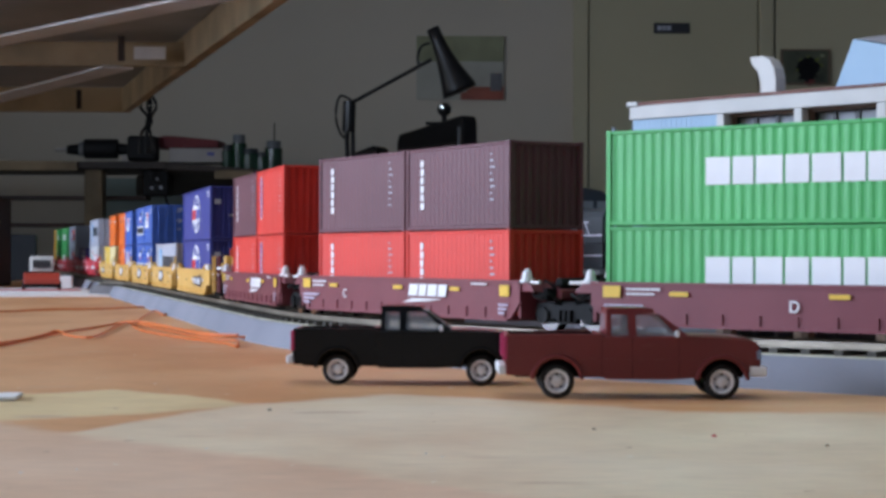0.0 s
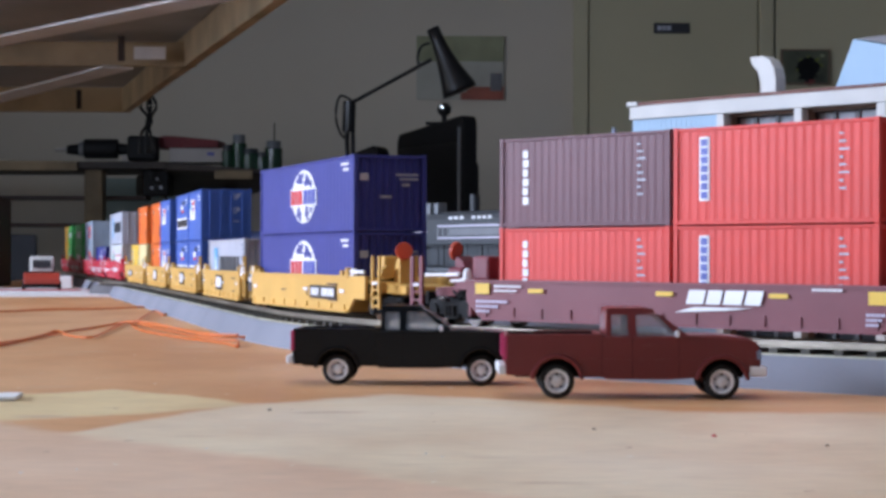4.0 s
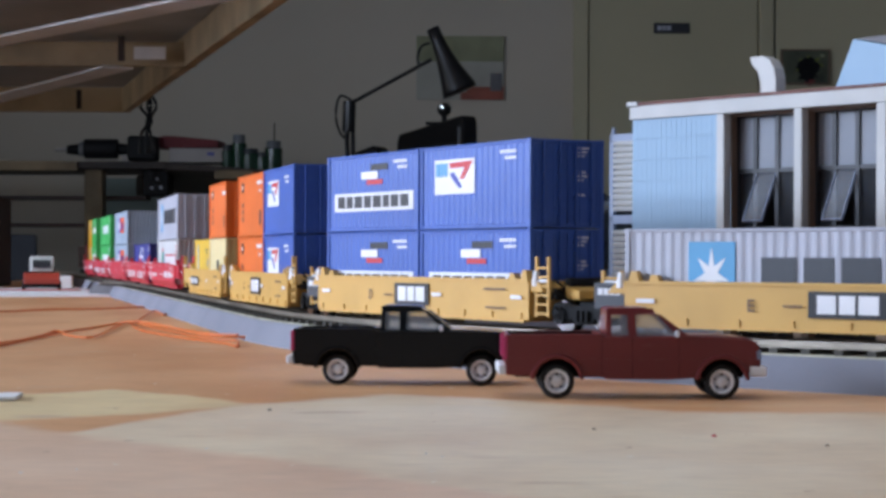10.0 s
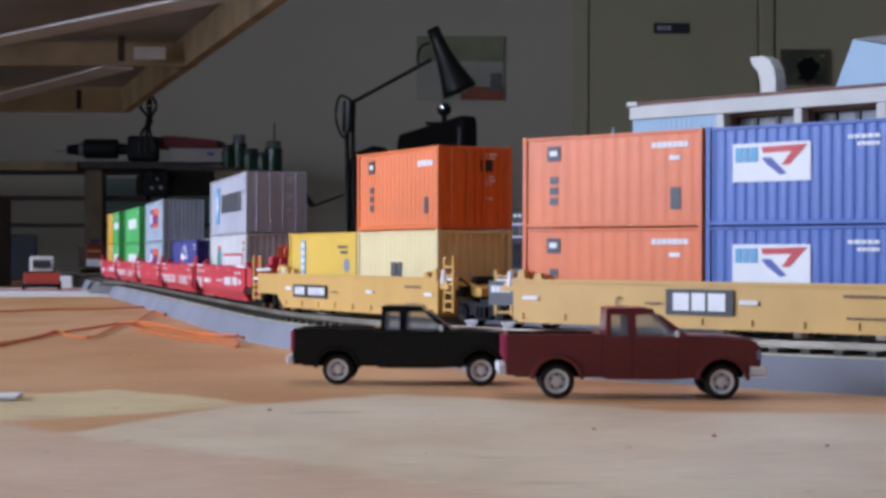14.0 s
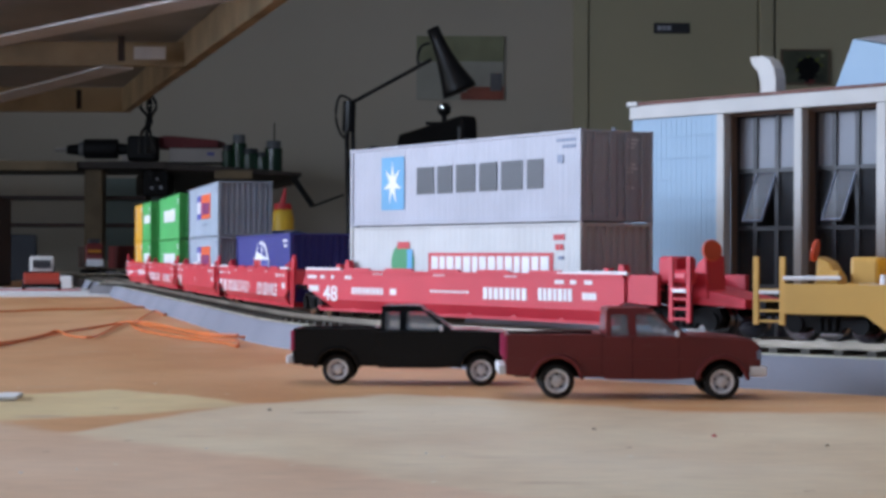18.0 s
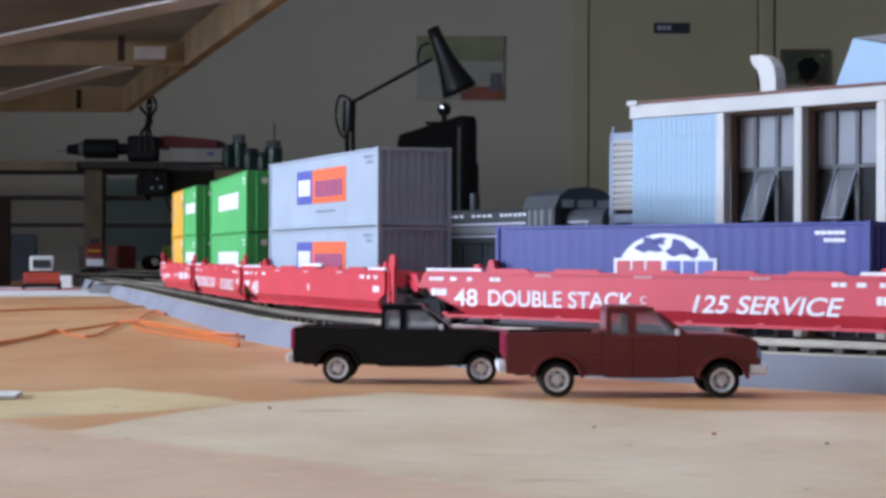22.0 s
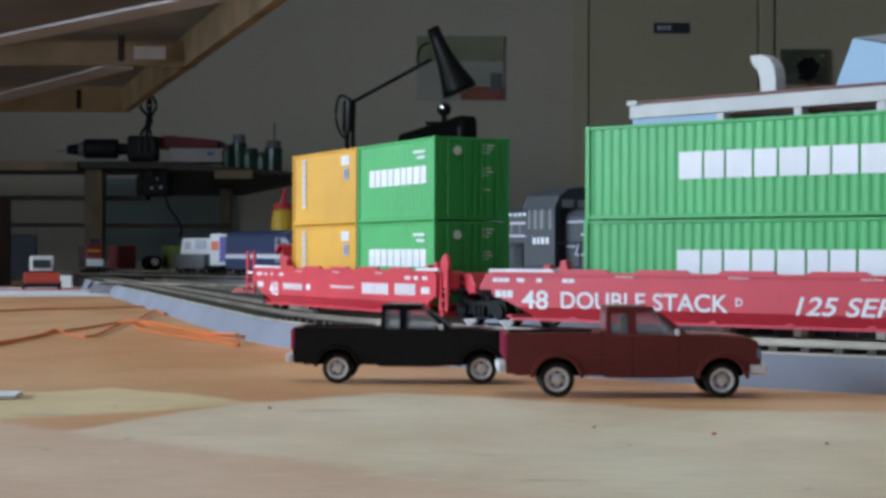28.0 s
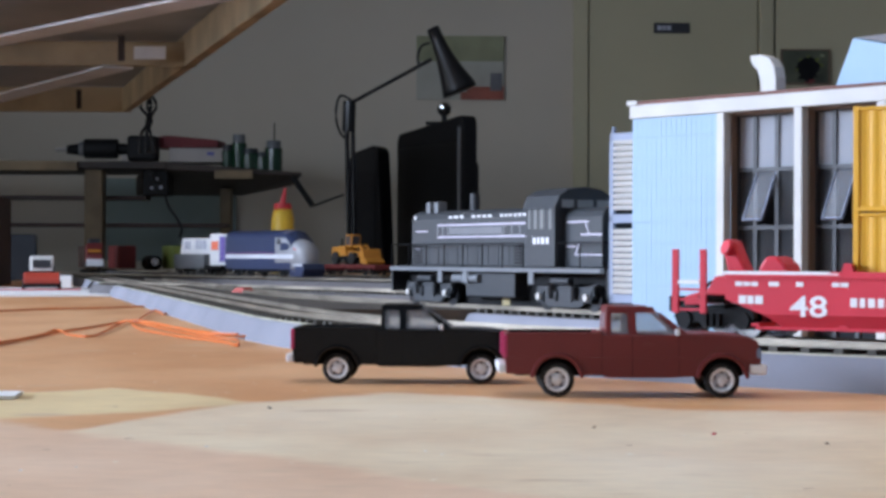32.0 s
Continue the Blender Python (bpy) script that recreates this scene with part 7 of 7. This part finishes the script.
SHELF_RED = material("dark_red_brown_wood", (0.055, 0.024, 0.018), 0.6, vary=0.25, scale=6, grain=120)
CARTON = material("off_white_card", (0.40, 0.37, 0.35), 0.8, vary=0.08, scale=9)
BENCH_PINE = material("aged_pine", (0.26, 0.19, 0.11), 0.7, vary=0.25, scale=8, grain=120)
BENCH_DARK = material("dark_stained_wood", (0.04, 0.026, 0.02), 0.6, vary=0.25, scale=6, grain=120)
workbench()


def bench_clutter():
    t = thing("power_drill", "black electric drill lying on the workbench", "drill", at(-1131, 5420, 347))
    bm = bmesh.new()
    cyl(bm, (0, 0, 0), (40, 0, 0), 5, 10)
    part("drill_bit", bm, STEEL, t)
    bm = bmesh.new()
    cyl(bm, (34, 0, 0), (70, 0, 0), 13, 16, 17)
    part("chuck", bm, BOGIE, t)
    bm = bmesh.new()
    cyl(bm, (70, 0, 1), (84, 0, 1), 21, 18)
    part("collar", bm, GREY_DARK, t, "grey collar ring")
    bm = bmesh.new()
    cyl(bm, (84, 0, 2), (182, 0, 2), 29, 20)
    cyl(bm, (182, 0, 2), (215, 0, 0), 17, 16)
    part("motor_housing", bm, DARK_PLASTIC, t, bevel=3)
    bm = bmesh.new()
    box(bm, 212, 300, -30, 30, -34, 40)
    part("grip", bm, DARK_PLASTIC, t, bevel=10)
    w = thing("white_carton", "long white carton lying on the workbench", "carton", at(-803, 5440, 312, 2), group="cartons on the bench")
    bm = bmesh.new()
    box(bm, 0, 222, 0, 150, 0, 42)
    part("carton_body", bm, CARTON, w, bevel=2)
    block(w, "print", 110, 132, 20, 30, PRINT_BLUE, -0.2, 2)
    bm = bmesh.new()
    cyl(bm, (202, 0.4, 24), (202, -0.6, 24), 5, 12)
    part("hole", bm, BOGIE, w)
    r = thing("red_carton", "dark red carton lying on the white one", "carton", at(-848, 5440, 354.4, -4), group="cartons on the bench")
    bm = bmesh.new()
    prism(bm, [(0, 0), (0, 30), (40, 36), (190, 22), (190, 0)], 0, 120)
    part("carton_body", bm, BOOK_RED, r, bevel=2)
    for x, h, rad in ((-632, 66, 16), (-598, 98, 22), (-566, 60, 30), (-528, 52, 26), (-497, 88, 26)):
        j = thing("glass_jar", "small green glass jar on the workbench", "jar", at(x, 5440, 311 - (x + 804) * 0.0763 - 0.2), group="green jars")
        bm = bmesh.new()
        cyl(bm, (0, 0, 0), (0, 0, h * 0.75), rad, 16)
        part("jar_body", bm, GLASS_GREEN, j, bevel=2)
        bm = bmesh.new()
        cyl(bm, (0, 0, h * 0.75), (0, 0, h), rad * 0.8, 16)
        part("lid", bm, LOCO_GREY if h < 70 else GREY_DARK, j, bevel=1)
    bm = bmesh.new()
    cyl(bm, (-500, 5475, 284), (-498, 5475, 430), 2.0, 8)
    solo("rod", bm, BOGIE, "thin upright rod behind the jars", "rod")
    a = thing("clamp_arm", "dark jointed clamp arm at the bench's end", "clamp", at(-440, 5420, 270))
    bm = bmesh.new()
    cyl(bm, (0, 0, 0), (60, 0, -86), 9, 10)
    part("upper_link", bm, LAMP_BLACK, a)
    bm = bmesh.new()
    cyl(bm, (60, 0, -86), (150, 0, -52), 3, 8)
    part("lower_link", bm, LAMP_BLACK, a)
    c = thing("cable_bunch", "bunch of black cables hanging from the overhead frame", "cable", at(-622, 3920, 290))
    for dx, b in ((0, 5), (-6, -12), (7, 9), (3, -6)):
        bm = bmesh.new()
        tube(bm, curve_points([(dx, 0, 84), (dx + b, 0, 62), (dx - b * 0.6, 0, 34), (dx + b * 0.3 - 6, 0, 4), (dx + b, 0, -36)]), 3.4, 8)
        part("cable", bm, LAMP_BLACK, c, smooth=True)


bench_clutter()


# ---- the wooden frame overhead ----
def overhead_frame():
    t = thing("overhead_frame", "pine-framed board hung low under the ceiling", "frame")
    z = 346.0
    # the rim runs from the far corner towards the viewer
    far, near = Vector((-672, 3990, 0)), Vector((-60, 1790, 0))
    d = (near - far).normalized()
    nrm = Vector((-d.y, d.x, 0))
    if nrm.x > 0:
        nrm = -nrm
    def beam(a, b, w, z0, z1, name, mat, label=""):
        e = (b - a).normalized()
        n = Vector((-e.y, e.x, 0)) * w
        bm = bmesh.new()
        pts = [a, b, b + n, a + n]
        loft(bm, [[(q.x, q.y, z0) for q in pts], [(q.x, q.y, z1) for q in pts]])
        part(name, bm, mat, t, label, bevel=1.5)
    beam(near, far, 18, z, z + 52, "rim_beam", PINE, "pine rim beam")
    for y, h in ((3990, 53), (3030, 40)):
        k = (far.y - y) / (far.y - near.y)
        a = far + (near - far) * k
        beam(Vector((-2000, y - 45, 0)), a, 20, z, z + h, "joist", PINE, "pine joist")
    bm = bmesh.new()
    pts = [(-2000, 3990), (far.x, far.y), (near.x, near.y), (-2000, 1790)]
    loft(bm, [[(x, y, z + 54) for x, y in pts], [(x, y, z + 60) for x, y in pts]])
    part("board", bm, PANEL_DARK, t, "grey underside of the board")
    for (xa, ya), (xb, yb) in (((-1100, 3980), (-553, 3013)), ((-980, 3045), (-250, 2133))):
        beam(Vector((xa, ya, 0)), Vector((xb, yb, 0)), 52, z - 5, z - 0.5, "lath", LATH, "white lath under the board")
    bm = bmesh.new()
    box(bm, -497, -446, 2979, 2982, z + 6, z + 26)
    part("sticker", bm, PAPER, t, "white paper label", at=at(0, 0, 0))
    for x, y in ((-772, 3940), (-516, 2979)):
        bm = bmesh.new()
        box(bm, x - 5, x + 5, y - 10, y - 3, z + 2, z + 42)
        part("dark_joint", bm, BENCH_DARK, t)
    for x, y in ((-1900, 3900), (-720, 3900), (-1900, 1900), (-160, 1900)):
        bm = bmesh.new()
        cyl(bm, (x, y, z + 58), (x, y, 1722), 5, 8)
        part("hanger_rod", bm, STEEL, t)


overhead_frame()


# ---- what moves ----
def motions():
    for ob, where, every in MOVING:
        n = int(round(SECONDS / every))
        walk(ob, [(i * every, where(i * every)) for i in range(n + 1)])
    # the wheels roll as the train runs
    for w, dx in WHEELS:
        n = 320
        walk(w, [(i * 0.1, at(dx, 0, 4.8) @ Matrix.Rotation(travelled(i * 0.1) / 4.8, 4, "Y")) for i in range(n + 1)])


motions()
